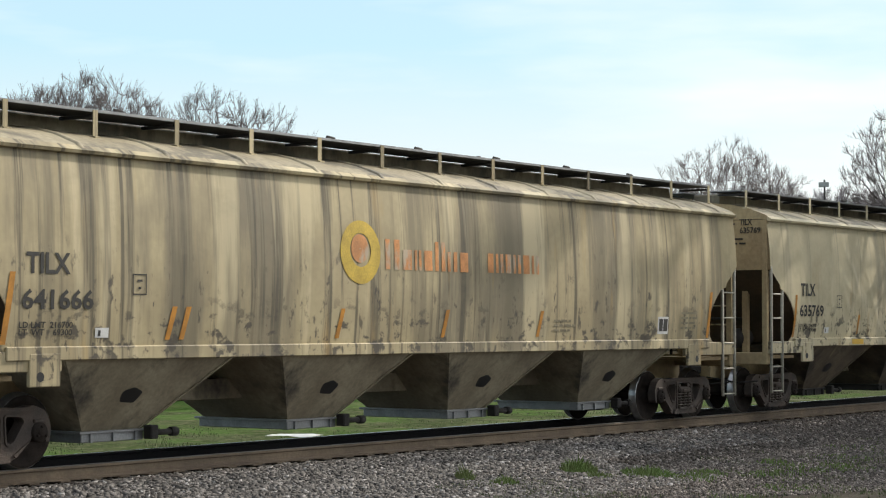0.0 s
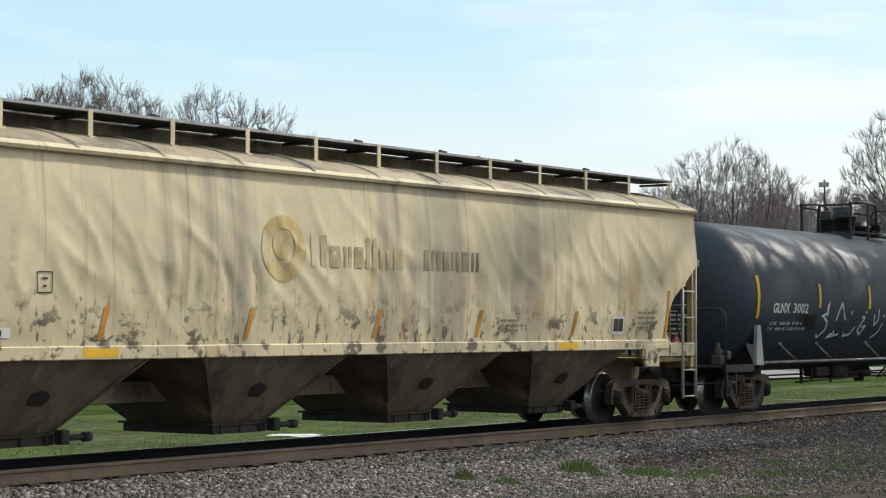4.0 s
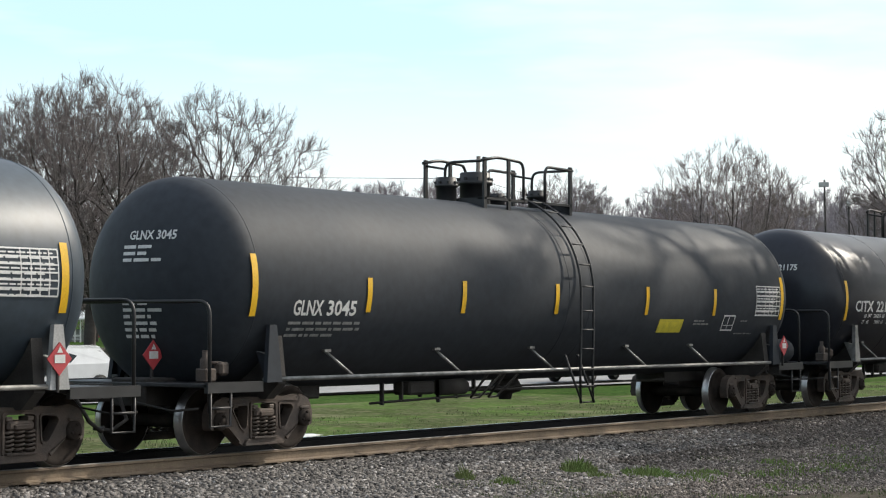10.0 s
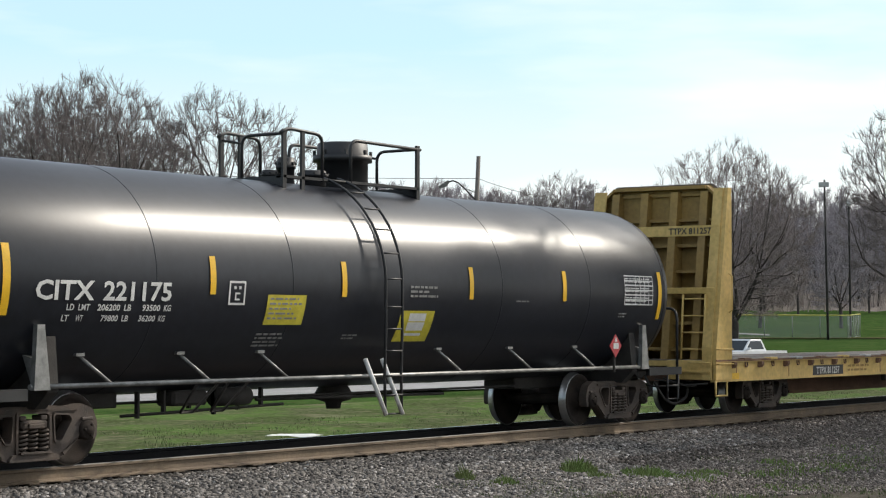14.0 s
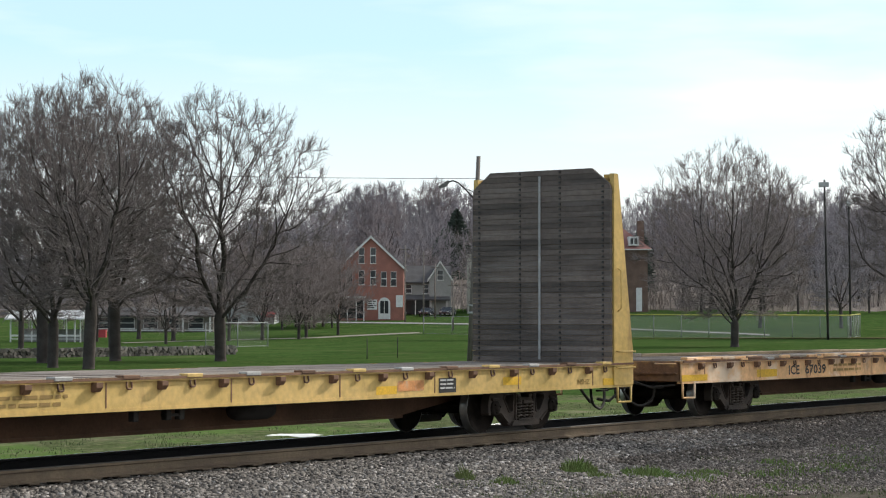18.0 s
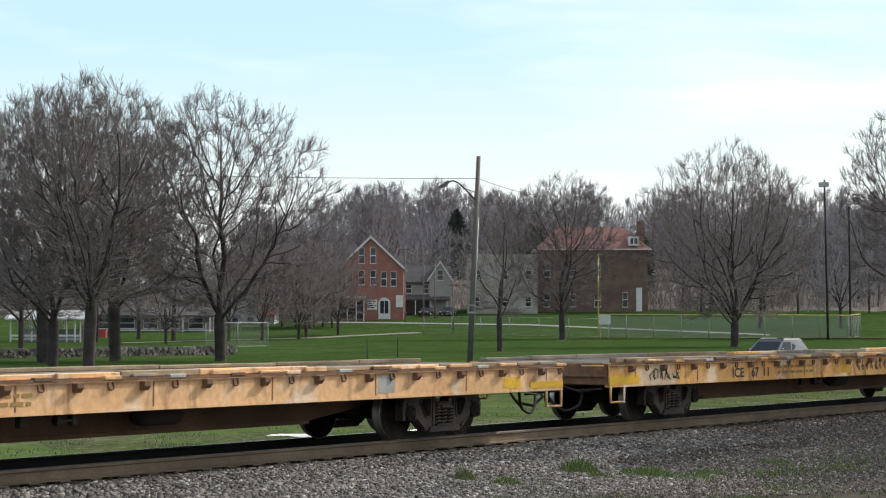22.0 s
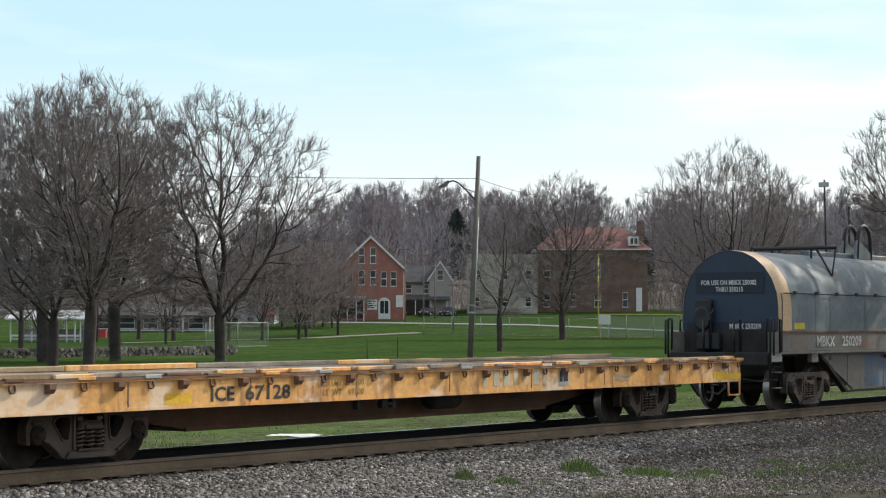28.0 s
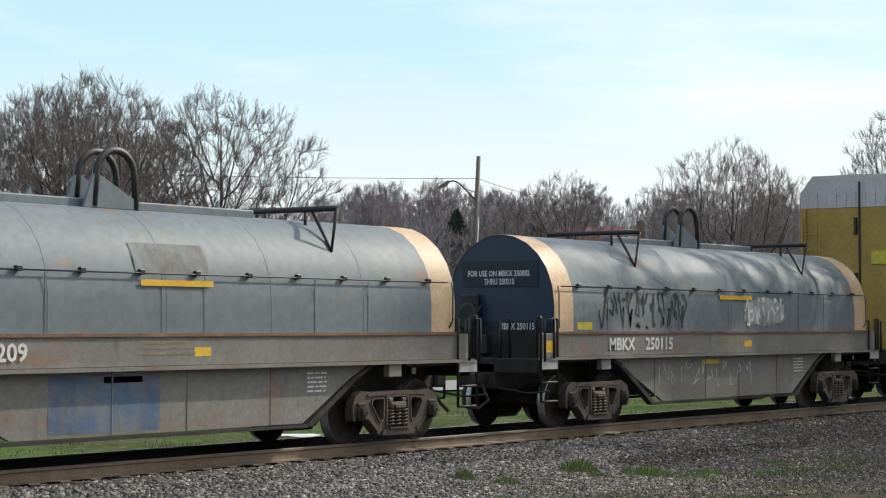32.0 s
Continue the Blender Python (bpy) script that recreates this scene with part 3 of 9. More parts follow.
    for y in (-0.6, 0.6):
        for x in (x0 + 0.03, x1 - 0.03):
            part("crash_post", Geo().box(x - 0.045, x + 0.045, y - 0.02, y + 0.02, zt - 0.15, zt + 0.72, 0.006), M_BLACK, car)
        part("crash_post", Geo().box(g0 - 0.5, g0 - 0.42, y - 0.02, y + 0.02, zt - 0.15, zt + 0.74, 0.006), M_BLACK, car)
        hr.tube(bend([(x0 - 0.05, y, zt + 0.66), (g0 - 0.8, y, zt + 0.74), (g0, y, zt + 0.70), (g0, y, zt + 0.0)], 0.16, 4), 0.026, 8)
        hr.tube(bend([(g1, y, zt + 0.0), (g1, y, zt + 0.68), (x1 + 0.05, y, zt + 0.66)], 0.16, 4), 0.026, 8)
    for x in (x0 + 0.03, x1 - 0.03):
        hr.tube(bend([(x, -0.6, zt + 0.66), (x, 0.2, zt + 0.66), (x, 0.2, zt + 0.0)], 0.16, 4), 0.024, 8)
        hr.tube([(x, 0.2, zt + 0.55), (x, 0.6, zt + 0.62)], 0.02, 6)
    part("crash_rail", hr, M_BLACK, car)
    for (dx, y, rr, hh) in style["dome"]:
        x = (x0 + x1) / 2 + dx
        fit = Geo().lathe([(zt - 0.08, rr), (zt + hh * 0.58, rr), (zt + hh * 0.58, rr * 1.16), (zt + hh * 0.72, rr * 1.16), (zt + hh * 0.72, rr * 1.02), (zt + hh * 0.97, rr * 0.98), (zt + hh, rr * 0.9), (zt + hh, 0.0)], "z", (x, y, 0), seg=24)
        for k in range(8):
            a = k * math.pi / 4
            fit.box(x + rr * 1.1 * math.cos(a) - 0.018, x + rr * 1.1 * math.cos(a) + 0.018, y + rr * 1.1 * math.sin(a) - 0.018, y + rr * 1.1 * math.sin(a) + 0.018, zt + hh * 0.72, zt + hh * 0.82)
        part("manway" if rr > 0.3 else "valve", fit, style["valve"] if "valve" in style else M_BLACK, car)
    # marks on the shell
    for item in marks:
        kind, x, ang = item[:3]
        if kind == "text":
            for start, word in words_apart(item[3]):
                n = len(item[3])
                part("lettering", onto_tank(letters(word, item[4], item[5] * len(word) / n), x + item[5] * start / n, ang, r, zc), M_WHITE, shell)
        elif kind == "bars":
            part("small_print", onto_tank(bars(*item[3:]), x, ang, r, zc), M_DIMPRINT, shell)
        elif kind == "stripe":
            part("reflective_stripe", onto_tank(plate(-item[4] / 2, item[4] / 2, -item[3] / 2, item[3] / 2, 6), x, ang, r, zc), M_YELLOWTAPE, shell, "yellow reflective stripe")
        elif kind == "patch":
            part("patch", onto_tank(plate(0, item[3], -item[4], 0, 3), x, ang, r, zc, 0.008), item[5], shell, item[6])
        elif kind == "frame":
            w, h = item[3], item[4]
            f = Geo()
            for (a, b, c, d) in ((0, w, 0, -0.03), (0, w, -h + 0.03, -h), (0, 0.03, -0.03, -h + 0.03), (w - 0.03, w, -0.03, -h + 0.03)) + (((w * 0.28, w * 0.42, -h * 0.22, -h * 0.34), (w * 0.58, w * 0.72, -h * 0.22, -h * 0.34), (w * 0.36, w * 0.44, -h * 0.48, -h * 0.80), (w * 0.44, w * 0.66, -h * 0.48, -h * 0.55), (w * 0.44, w * 0.66, -h * 0.73, -h * 0.80)) if w < 0.4 else ((w * 0.45, w * 0.5, -0.03, -h + 0.03), (0.03, w - 0.03, -h * 0.62, -h * 0.66))):
                f.add([(a, 0, c), (b, 0, c), (b, 0, d), (a, 0, d)], [(0, 1, 2, 3)])
            part("stencil_frame", onto_tank(f, x, ang, r, zc), M_WHITE, shell)
        elif kind == "table":
            w, h = item[3], item[4]
            table = part("data_table", onto_tank(plate(0, w, -0.02, 0), x, ang, r, zc), M_WHITE, shell, "white stencilled data table")
            for k in range(1, 7):
                z = -h * k / 6
                part("rule_line", onto_tank(plate(0, w, z - 0.02, z), x, ang, r, zc), M_WHITE, table)
            for k in range(6):
                xx = w * (0, 0.38, 0.54, 0.69, 0.84, 0.985)[k]
                part("rule_line", onto_tank(plate(xx, xx + 0.018, -h, -0.02, 3), x, ang, r, zc, 0.014), M_WHITE, table)
            b = bars(9, w * 0.94, h, 0.32, 3, 0.25)
            part("small_print", onto_tank(moved(b, 0.03, 0, -0.05), x, ang, r, zc), M_WHITE, shell)
        elif kind == "scrawl":
            for k, pts in enumerate(item[3]):
                g2 = Geo()
                for (ax, az), (bx, bz) in zip(pts, pts[1:]):
                    dx, dz = bx - ax, bz - az
                    ln = math.hypot(dx, dz) or 1
                    nx, nz = -dz / ln * item[4], dx / ln * item[4]
                    g2.add([(ax + nx, 0, az + nz), (bx + nx, 0, bz + nz), (bx - nx, 0, bz - nz), (ax - nx, 0, az - nz)], [(0, 1, 2, 3)])
                part("paint_scrawl", onto_tank(g2, x, ang, r, zc), M_WHITE, shell, "white spray-paint stroke")
    # end lettering
    e = letters(style["end"], 0.125, wide=0.95)
    g3 = Geo()
    g3.f, g3.m, g3.s = e.f, e.m, e.s
    for vx, vy, vz in e.v:
        yy, zz = 0.22 - vx, 0.60 + vz
        q = math.sqrt(max(0.0, 1 - (yy * yy + zz * zz) / (r * r)))
        g3.v.append((-hl - depth * q - 0.012, yy, zc + zz))
    part("end_lettering", g3, M_WHITE, shell)
    for kk, (zz0, rows, ww) in enumerate(((0.52, 3, 0.7), (-0.25, 6, 0.75))):
        b = bars(rows, ww, rows * 0.09, 0.5, 5 + kk)
        g4 = Geo()
        g4.f, g4.m, g4.s = b.f, b.m, b.s
        for vx, vy, vz in b.v:
            yy, zz = 0.3 - vx, zz0 + vz
            q = math.sqrt(max(0.0, 1 - (yy * yy + zz * zz) / (r * r)))
            g4.v.append((-hl - depth * q - 0.012, yy, zc + zz))
        part("end_small_print", g4, M_WHITE, shell)
    return car

# ---- covered hoppers ----
SPLASH = ((3.4, 2.0, 4.6), 0.555, 0.62, (0.065, 0.055, 0.042), 0.9, 2.25, 1.75)
RUSTSPLASH = ((1.3, 1.0, 0.45), 0.56, 0.68, (0.36, 0.19, 0.06), 0.8, 3.3, 1.9)
STREAKS = (((0.6, 0.2, 0.10), 0.51, 0.60, (0.125, 0.11, 0.08), 0.68), ((9.0, 2.0, 3.2), 0.60, 0.66, (0.045, 0.038, 0.03), 0.8, 3.0, 1.9), ((1.5, 0.2, 0.09), 0.50, 0.585, (0.16, 0.135, 0.085), 0.72), ((5.0, 0.2, 0.12), 0.535, 0.62, (0.085, 0.072, 0.048), 0.85), ((0.8, 0.2, 0.07), 0.53, 0.6, (0.66, 0.56, 0.35), 0.6), ((0.45, 0.2, 0.9), 0.52, 0.70, (0.27, 0.225, 0.14), 0.55), ((4.0, 2.0, 2.2), 0.61, 0.67, (0.06, 0.05, 0.04), 0.85, 3.3, 2.3), ((2.2, 1.0, 0.35), 0.60, 0.70, (0.40, 0.27, 0.10), 0.5), SPLASH)
M_HOP_A = mat("weathered_cream_paint", (0.50, 0.415, 0.245), 0.6, 0, 0.12, 0.7, 0.03, 12, dark=(0.37, 0.302, 0.175), streak=STREAKS, fine=0.05)
M_HOP_B = mat("faded_cream_paint", (0.64, 0.555, 0.36), 0.6, 0, 0.10, 0.7, 0.03, 12, dark=(0.55, 0.475, 0.305),
              streak=(((0.8, 0.2, 0.07), 0.53, 0.63, (0.23, 0.205, 0.16), 0.62), ((7.0, 0.3, 0.12), 0.585, 0.68, (0.19, 0.165, 0.12), 0.5), ((9.0, 2.0, 3.2), 0.57, 0.64, (0.05, 0.042, 0.034), 0.8, 2.5, 1.7), ((0.45, 0.2, 0.9), 0.54, 0.74, (0.46, 0.40, 0.27), 0.5), ((4.0, 2.0, 2.2), 0.62, 0.68, (0.06, 0.05, 0.04), 0.85, 2.7, 2.0), SPLASH, RUSTSPLASH), fine=0.04)
M_HOP_BAY = mat("grimy_cream_paint", (0.42, 0.36, 0.25), 0.7, 0, 0.2, 1.2, 0.2, 30, dark=(0.25, 0.205, 0.14), streak=(((1.5, 1.5, 1.2), 0.55, 0.72, (0.05, 0.045, 0.04), 0.9),))
# older car's bays: brown grime plus the car's shade, both in the colour
M_HOP_BAYDK = mat("grimy_shaded_brown_paint", (0.20, 0.155, 0.105), 0.75, 0, 0.2, 1.2, 0.2, 30, dark=(0.10, 0.075, 0.05), streak=(((1.5, 1.5, 1.2), 0.52, 0.68, (0.04, 0.034, 0.028), 0.9), ((2.5, 1.0, 0.6), 0.58, 0.68, (0.32, 0.26, 0.16), 0.6)))
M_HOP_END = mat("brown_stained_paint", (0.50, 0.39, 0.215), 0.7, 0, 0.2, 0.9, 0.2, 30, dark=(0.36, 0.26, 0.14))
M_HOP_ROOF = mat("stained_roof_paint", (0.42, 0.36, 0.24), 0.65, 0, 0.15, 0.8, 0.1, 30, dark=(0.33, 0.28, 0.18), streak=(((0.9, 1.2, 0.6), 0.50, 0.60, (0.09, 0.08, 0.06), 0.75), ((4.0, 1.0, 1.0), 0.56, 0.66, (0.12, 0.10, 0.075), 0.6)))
# end recess shade put into the slope sheet's dark brown
M_HOP_SLOPE = mat("shaded_brown_paint", (0.12, 0.08, 0.05), 0.8, 0, 0.2, 0.9, 0.2, 30, dark=(0.06, 0.045, 0.032))
M_GRATE = mat("galvanised_grating", (0.40, 0.41, 0.42), 0.5, 0.5, 0.2, 4.0)
# grating colour with the roof walk's underside shade put in
M_GRATESHADE = mat("shaded_grating", (0.06, 0.062, 0.066), 0.6, 0.2, 0.2, 4.0)
M_GATE = mat("galvanised_gate", (0.36, 0.37, 0.38), 0.5, 0.6, 0.2, 3.0)
M_ORANGE = mat("orange_paint", (0.62, 0.27, 0.03), 0.6, 0, 0.25, 4.0)
M_LADDER = mat("off_white_ladder_paint", (0.62, 0.58, 0.48), 0.6, 0, 0.2, 2.0)
M_LOGO_Y = mat("faded_yellow_paint", (0.72, 0.50, 0.07), 0.6, 0, 0.2, 3.0)
M_LOGO_O = mat("faded_orange_paint", (0.80, 0.35, 0.12), 0.6, 0, 0.25, 3.0, streak=(((3, 1, 1.5), 0.5, 0.6, (0.42, 0.39, 0.30), 0.8),))
M_LOGO_P = mat("pale_gold_paint", (0.62, 0.46, 0.16), 0.6, 0, 0.2, 3.0, streak=(((2, 1, 1.5), 0.48, 0.66, (0.57, 0.50, 0.33), 0.8),))
M_LOGO_W = mat("ghost_khaki_paint", (0.50, 0.42, 0.22), 0.6, 0, 0.2, 3.0, streak=(((2, 1, 1.5), 0.48, 0.62, (0.56, 0.49, 0.325), 0.85),))
M_LOGO_G = mat("worn_khaki_paint", (0.29, 0.25, 0.16), 0.6, 0, 0.2, 3.0)

HOP_L = 9.78
HOP_SIDE = [(1.34, 1.52), (1.44, 1.56), (1.60, 1.575), (1.8, 1.59), (2.05, 1.605), (2.3, 1.61), (2.6, 1.61), (2.9, 1.60), (3.2, 1.585), (3.5, 1.56), (3.72, 1.535), (3.84, 1.52)]


HOP_CUT = [(1.34, 0.86), (1.46, 0.93), (1.56, 1.06), (1.72, 1.13), (1.92, 1.10), (2.12, 0.98), (2.3, 0.82), (2.42, 0.66), (2.48, 0.47), (2.56, 0.42), (2.88, 0.0), (3.9, 0.0)]


def hop_end(z):
    """Where the side sheet ends at the height z."""
    for (z0, c0), (z1, c1) in zip(HOP_CUT, HOP_CUT[1:]):
        if z <= z1:
            return HOP_L - c0 - (c1 - c0) * (z - z0) / (z1 - z0)
    return HOP_L


def hop_half(z):
    for (z0, y0), (z1, y1) in zip(HOP_SIDE, HOP_SIDE[1:]):
        if z <= z1:
            return y0 + (y1 - y0) * (z - z0) / (z1 - z0)
    return HOP_SIDE[-1][1]


def dent(x, z, y, old):
    """Shallow buckles of the sheet between its welds, sharper where the car is old."""
    p = noise.noise((x * 1.1, z * 0.9, y * 3 + 1.3))
    q = 1 - 2 * abs(noise.noise((x * 1.5 + z * 0.9, z * 1.1, y * 5 + 4)))
    bulge = 1 - abs((z - 2.6) / 1.3) ** 2
    if old:
        # sharp folds where the sheet has buckled, low on the side
        fold = 0.0
        if -6.0 < x < 9.0 and 1.5 < z < 3.0:
            c = abs(noise.noise((x * 1.7 + 0.45 * math.sin(z * 2.1), z * 0.42, y * 7 + 2)))
            here = max(0.0, min(1.0, 1.6 * noise.noise((x * 0.5, z * 0.8, y * 2 + 9)) + 0.5))
            fold = -0.036 * max(0.0, 0.22 - c) / 0.22 * here * math.sin(math.pi * (z - 1.5) / 1.5)
        return fold - 0.030 + (0.014 * p + 0.034 * max(0.0, q - 0.4) * (1.0 if -7 < x < 8.5 else 0.4)) * bulge + 0.003 * noise.noise((x * 5, z * 4, y))
    return -0.014 + (0.011 * noise.noise((x * 1.5, z * 0.35, y * 3)) + 0.006 * p) * bulge + 0.003 * noise.noise((x * 5, z * 3, y))


HOP_OLD = [False]


def onto_hopper(g, x, z, off=0.008):
    """Lays flat work in the x, z plane onto the near side sheet."""
    out = Geo()
    out.f, out.m, out.s = g.f, g.m, g.s
    for vx, vy, vz in g.v:
        px, pz = x + vx, z + vz
        out.v.append((px, -hop_half(pz) - dent(px, pz, -1, HOP_OLD[0]) - off, pz))
    return out


def hopper_car(label, paint, x_mid, number, old):
    car = thing("covered_hopper", label, "hopper car", "freight cars of the train")
    CARS.append((car, x_mid))
    HOP_OLD[0] = old
    levels = sorted({round(1.34 + k * 0.0625, 4) for k in range(40)} | {2.42, 2.48, 2.56, 2.88, 3.84})
    for y in (-1, 1):
        g = Geo()
        rows = []
        for z in levels:
            xe = hop_end(z)
            rows.append([(xe * (-1 + k / 150), y * (hop_half(z) + dent(xe * (-1 + k / 150), z, y, old)), z) for k in range(301)])
        g.grid(rows)
        s = part("side_sheet", g, paint, car, "curved painted steel side with long dirt streaks")
        if y < 0:
            body = s
        # thickness behind the cut ends
        inner = Geo()
        inner.grid([[(p[0] * 0.9995, p[1] - y * 0.02, p[2]) for p in row[::4]] for row in rows])
        part("inner_sheet", inner, M_HOP_END, s)
        sill = Geo()
        sill.box(-HOP_L + 1.1, HOP_L - 1.1, min(y * 1.5, y * 1.585), max(y * 1.5, y * 1.585), 1.33, 1.50, 0.012)
        part("side_sill", sill, paint, car)
        eave = Geo()
        eave.prism([(y * 1.50, 3.82), (y * 1.575, 3.83), (y * 1.59, 3.87), (y * 1.50, 3.93)], -HOP_L, HOP_L, "x")
        part("eave_rail", eave, paint, car)
    # roof
    stain = M_HOP_ROOF
    roof = Geo()
    prof = [(-1.56, 3.87), (-1.48, 3.95), (-1.1, 4.09), (-0.7, 4.18), (-0.3, 4.22), (0.3, 4.22), (0.7, 4.18), (1.1, 4.09), (1.48, 3.95), (1.56, 3.87)]
    roof.grid([[(-HOP_L + 2 * HOP_L * k / 40, y, z) for y, z in prof] for k in range(41)])
    ro = part("roof", roof, stain, car, "cream roof sheet with sooty stains")
    for k in range(13):
        x = -HOP_L + 0.8 + k * 1.51
        rib = Geo()
        rib.grid([[(x + dx, y, z + dz) for y, z in prof[:5]] for dx, dz in ((-0.05, 0), (-0.03, 0.025), (0.03, 0.025), (0.05, 0))])
        part("roof_rib", rib, stain, ro)
    hatch = Geo()
    hatch.box(-HOP_L + 0.3, HOP_L - 0.3, -0.31, 0.31, 4.2, 4.424, 0.03)
    part("hatch_cover", hatch, stain, car, "long trough hatch cover with sooty stains")
    for k in range(8):
        x = -7.9 + k * 2.26
        lat = Geo().tube([(x - 0.16, -0.24, 4.42), (x - 0.02, -0.24, 4.46), (x + 0.03, -0.24, 4.60), (x + 0.20, -0.24, 4.585)], 0.024, 6)
        part("hatch_latch", lat, M_DARK, car, "dark hatch latch handle")
    # roof walks with posts
    for y in (-1, 1):
        wk = Geo()
        a, b = sorted((y * 0.30, y * 1.0))
        wk.box(-HOP_L - 0.1, HOP_L + 0.1, a, b, 4.44, 4.455)
        wk.box(-HOP_L - 0.1, HOP_L + 0.1, y * 1.0 - 0.012, y * 1.0 + 0.012, 4.43, 4.465)
        run_board = part("roof_walk", wk, [M_GRATE], car, "galvanised grating roof walk")
        # dark sheet below the walk, coloured for the shade there
        un = Geo().box(-HOP_L - 0.1, HOP_L + 0.1, a + 0.02, b - 0.014, 4.426, 4.438)
        part("walk_grating", un, M_GRATESHADE, run_board)
        for k in range(14):
            x = -HOP_L + 0.05 + k * (2 * HOP_L - 0.1) / 13
            po = Geo()
            po.box(x - 0.04, x + 0.04, y * 1.02 - 0.006, y * 1.02 + 0.006, 4.09, 4.455)
            po.box(x - 0.055, x + 0.055, y * 1.02 - 0.05, y * 1.02 + 0.05, 4.085, 4.12)
            part("walk_bracket", Geo().box(x - 0.03, x + 0.03, min(y * 0.4, y * 0.98), max(y * 0.4, y * 0.98), 4.36, 4.40), M_GRATESHADE, run_board)
            part("walk_post", po, paint, run_board)
    # ends
    for s in (-1, 1):
        xe = s * (HOP_L - 0.02)
        g = Geo()
        zs = [3.86, 3.5, 3.2, 2.86, 2.4, 1.9, 1.42]
        rows = []
        for z in zs:
            x = xe if z >= 2.86 else xe - s * (2.86 - z) * 1.35
            w = min(hop_half(z), 1.6) - 0.03
            rows.append([(x, -w, z), (x, 0, z), (x, w, z)])
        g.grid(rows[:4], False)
        # lower slope takes the brown that stands for shade
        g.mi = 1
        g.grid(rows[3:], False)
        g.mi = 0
        g.add([(xe + s * 0.012, y, z) for y, z in prof], [tuple(range(len(prof)))])
        part("end_sheet", g, [M_HOP_END, M_HOP_SLOPE], car, "brown-stained end, its sloping sheet darkened as if shaded")
        if s < 0:
            def on_end(e, y0, z0):
                g3 = Geo()
                g3.f, g3.m, g3.s = e.f, e.m, e.s
                g3.v = [(xe - 0.026, y0 - vx, z0 + vz) for vx, vy, vz in e.v]
                return g3
            part("end_lettering", on_end(letters("TILX", 0.12, 0.28), -0.90, 3.76), M_BLACKTXT, car)
            part("end_lettering", on_end(letters(number, 0.115, 0.46), -0.90, 3.60), M_BLACKTXT, car)
            part("end_small_print", on_end(bars(4, 0.34, 0.32, 0.4, 2), -0.46, 3.88), M_BLACKTXT, car)
            part("end_small_print", on_end(bars(2, 0.62, 0.18, 0.4, 5, 0.1), -0.46, 3.5), M_BLACKTXT, car)
        for y in (-1, 1):
            po = Geo()
            po.box(xe - 0.05, xe + 0.05, y * 1.45 - 0.05, y * 1.45 + 0.05, 1.2, 3.86)
            part("corner_post", po, M_HOP_END, car)
            iv = Geo()
            iv.box(xe - s * 0.6 - 0.05, xe - s * 0.6 + 0.05, y * 0.72 - 0.06, y * 0.72 + 0.06, 1.05, 2.72)
            part("end_post", iv, M_HOP_END, car)
            # ladders at the corner, one on the side and one on the end
            la = Geo()
            ys = y * 1.56
            for x in (xe - s * 0.03, xe - s * 0.52):
                top = 2.95 if x == xe - s * 0.03 else 2.52
                la.tube([(x, ys, 0.42), (x, ys, top - 0.1), (x - (s * 0.1 if top < 2.6 else 0), ys * 0.99, top)], 0.033, 4)
            for k in range(5):
                z = 0.46 + k * 0.48
                la.tube([(xe - s * 0.03, ys, z), (xe - s * 0.52, ys, z)], 0.016, 6)
            part("corner_ladder", la, M_LADDER, car, "off-white ladder")
            le = Geo()
            for yy in (y * 1.42, y * 0.98):
                le.tube([(xe + s * 0.04, yy, 0.95), (xe + s * 0.04, yy, 3.9)], 0.022, 6)
            for k in range(8):
                le.tube([(xe + s * 0.04, y * 1.42, 1.05 + k * 0.36), (xe + s * 0.04, y * 0.98, 1.05 + k * 0.36)], 0.015, 6)
            if s * y < 0:
                part("end_ladder", le, paint, car)
            sl = Geo()
            c, d = sorted((s * (HOP_L - 2.0), s * (HOP_L - 0.02)))
            sl.box(c, d, y * 1.53 - 0.03, y * 1.53 + 0.03, 1.2, 1.44, 0.01)
            part("end_sill_side", sl, paint, car)
            jp = Geo()
            c, d = sorted((s * (HOP_L - 1.95), s * (HOP_L - 1.45)))
            jp.box(c, d, y * 1.56 - 0.03, y * 1.56 + 0.03, 1.02, 1.42, 0.012)
            pad = part("jacking_pad", jp, paint, car)
            part("jack_hole", Geo().lathe([(y * 1.592, 0.06), (y * 1.592, 0.0)], "y", (s * (HOP_L - 1.62), 0, 1.14), seg=16), M_BLACK, pad)
        es = Geo()
        c, d = sorted((s * (HOP_L - 0.12), s * (HOP_L + 0.02)))
        es.box(c, d, -1.5, 1.5, 0.98, 1.22, 0.015)
        c, d = sorted((s * (HOP_L - 3.2), s * (HOP_L + 0.1)))
        es.box(c, d, -0.3, 0.3, 0.68, 1.15, 0.02)
        c, d = sorted((s * (HOP_L - 1.3), s * (HOP_L - 0.1)))
        es.box(c, d, -1.45, 1.45, 1.10, 1.16)
        part("end_sill", es, M_HOP_END, car)
        part("coupler", coupler_geo(s * (HOP_L + 0.05), s), M_DARK, car)
        add_truck(car, s * 8.58)
        vb = Geo()
        vb.lathe([(s * (HOP_L - 0.55), 0.0), (s * (HOP_L - 0.55), 0.2), (s * (HOP_L - 1.0), 0.2), (s * (HOP_L - 1.0), 0.0)], "x", (0, 0.5 * s, 1.5), seg=16)
        vb.tube([(s * (HOP_L - 0.8), -0.6, 1.2), (s * (HOP_L - 0.8), -0.6, 1.9), (s * (HOP_L - 0.8), 0.3, 1.9)], 0.03, 6)
        part("brake_cylinder", vb, M_DARK, car)
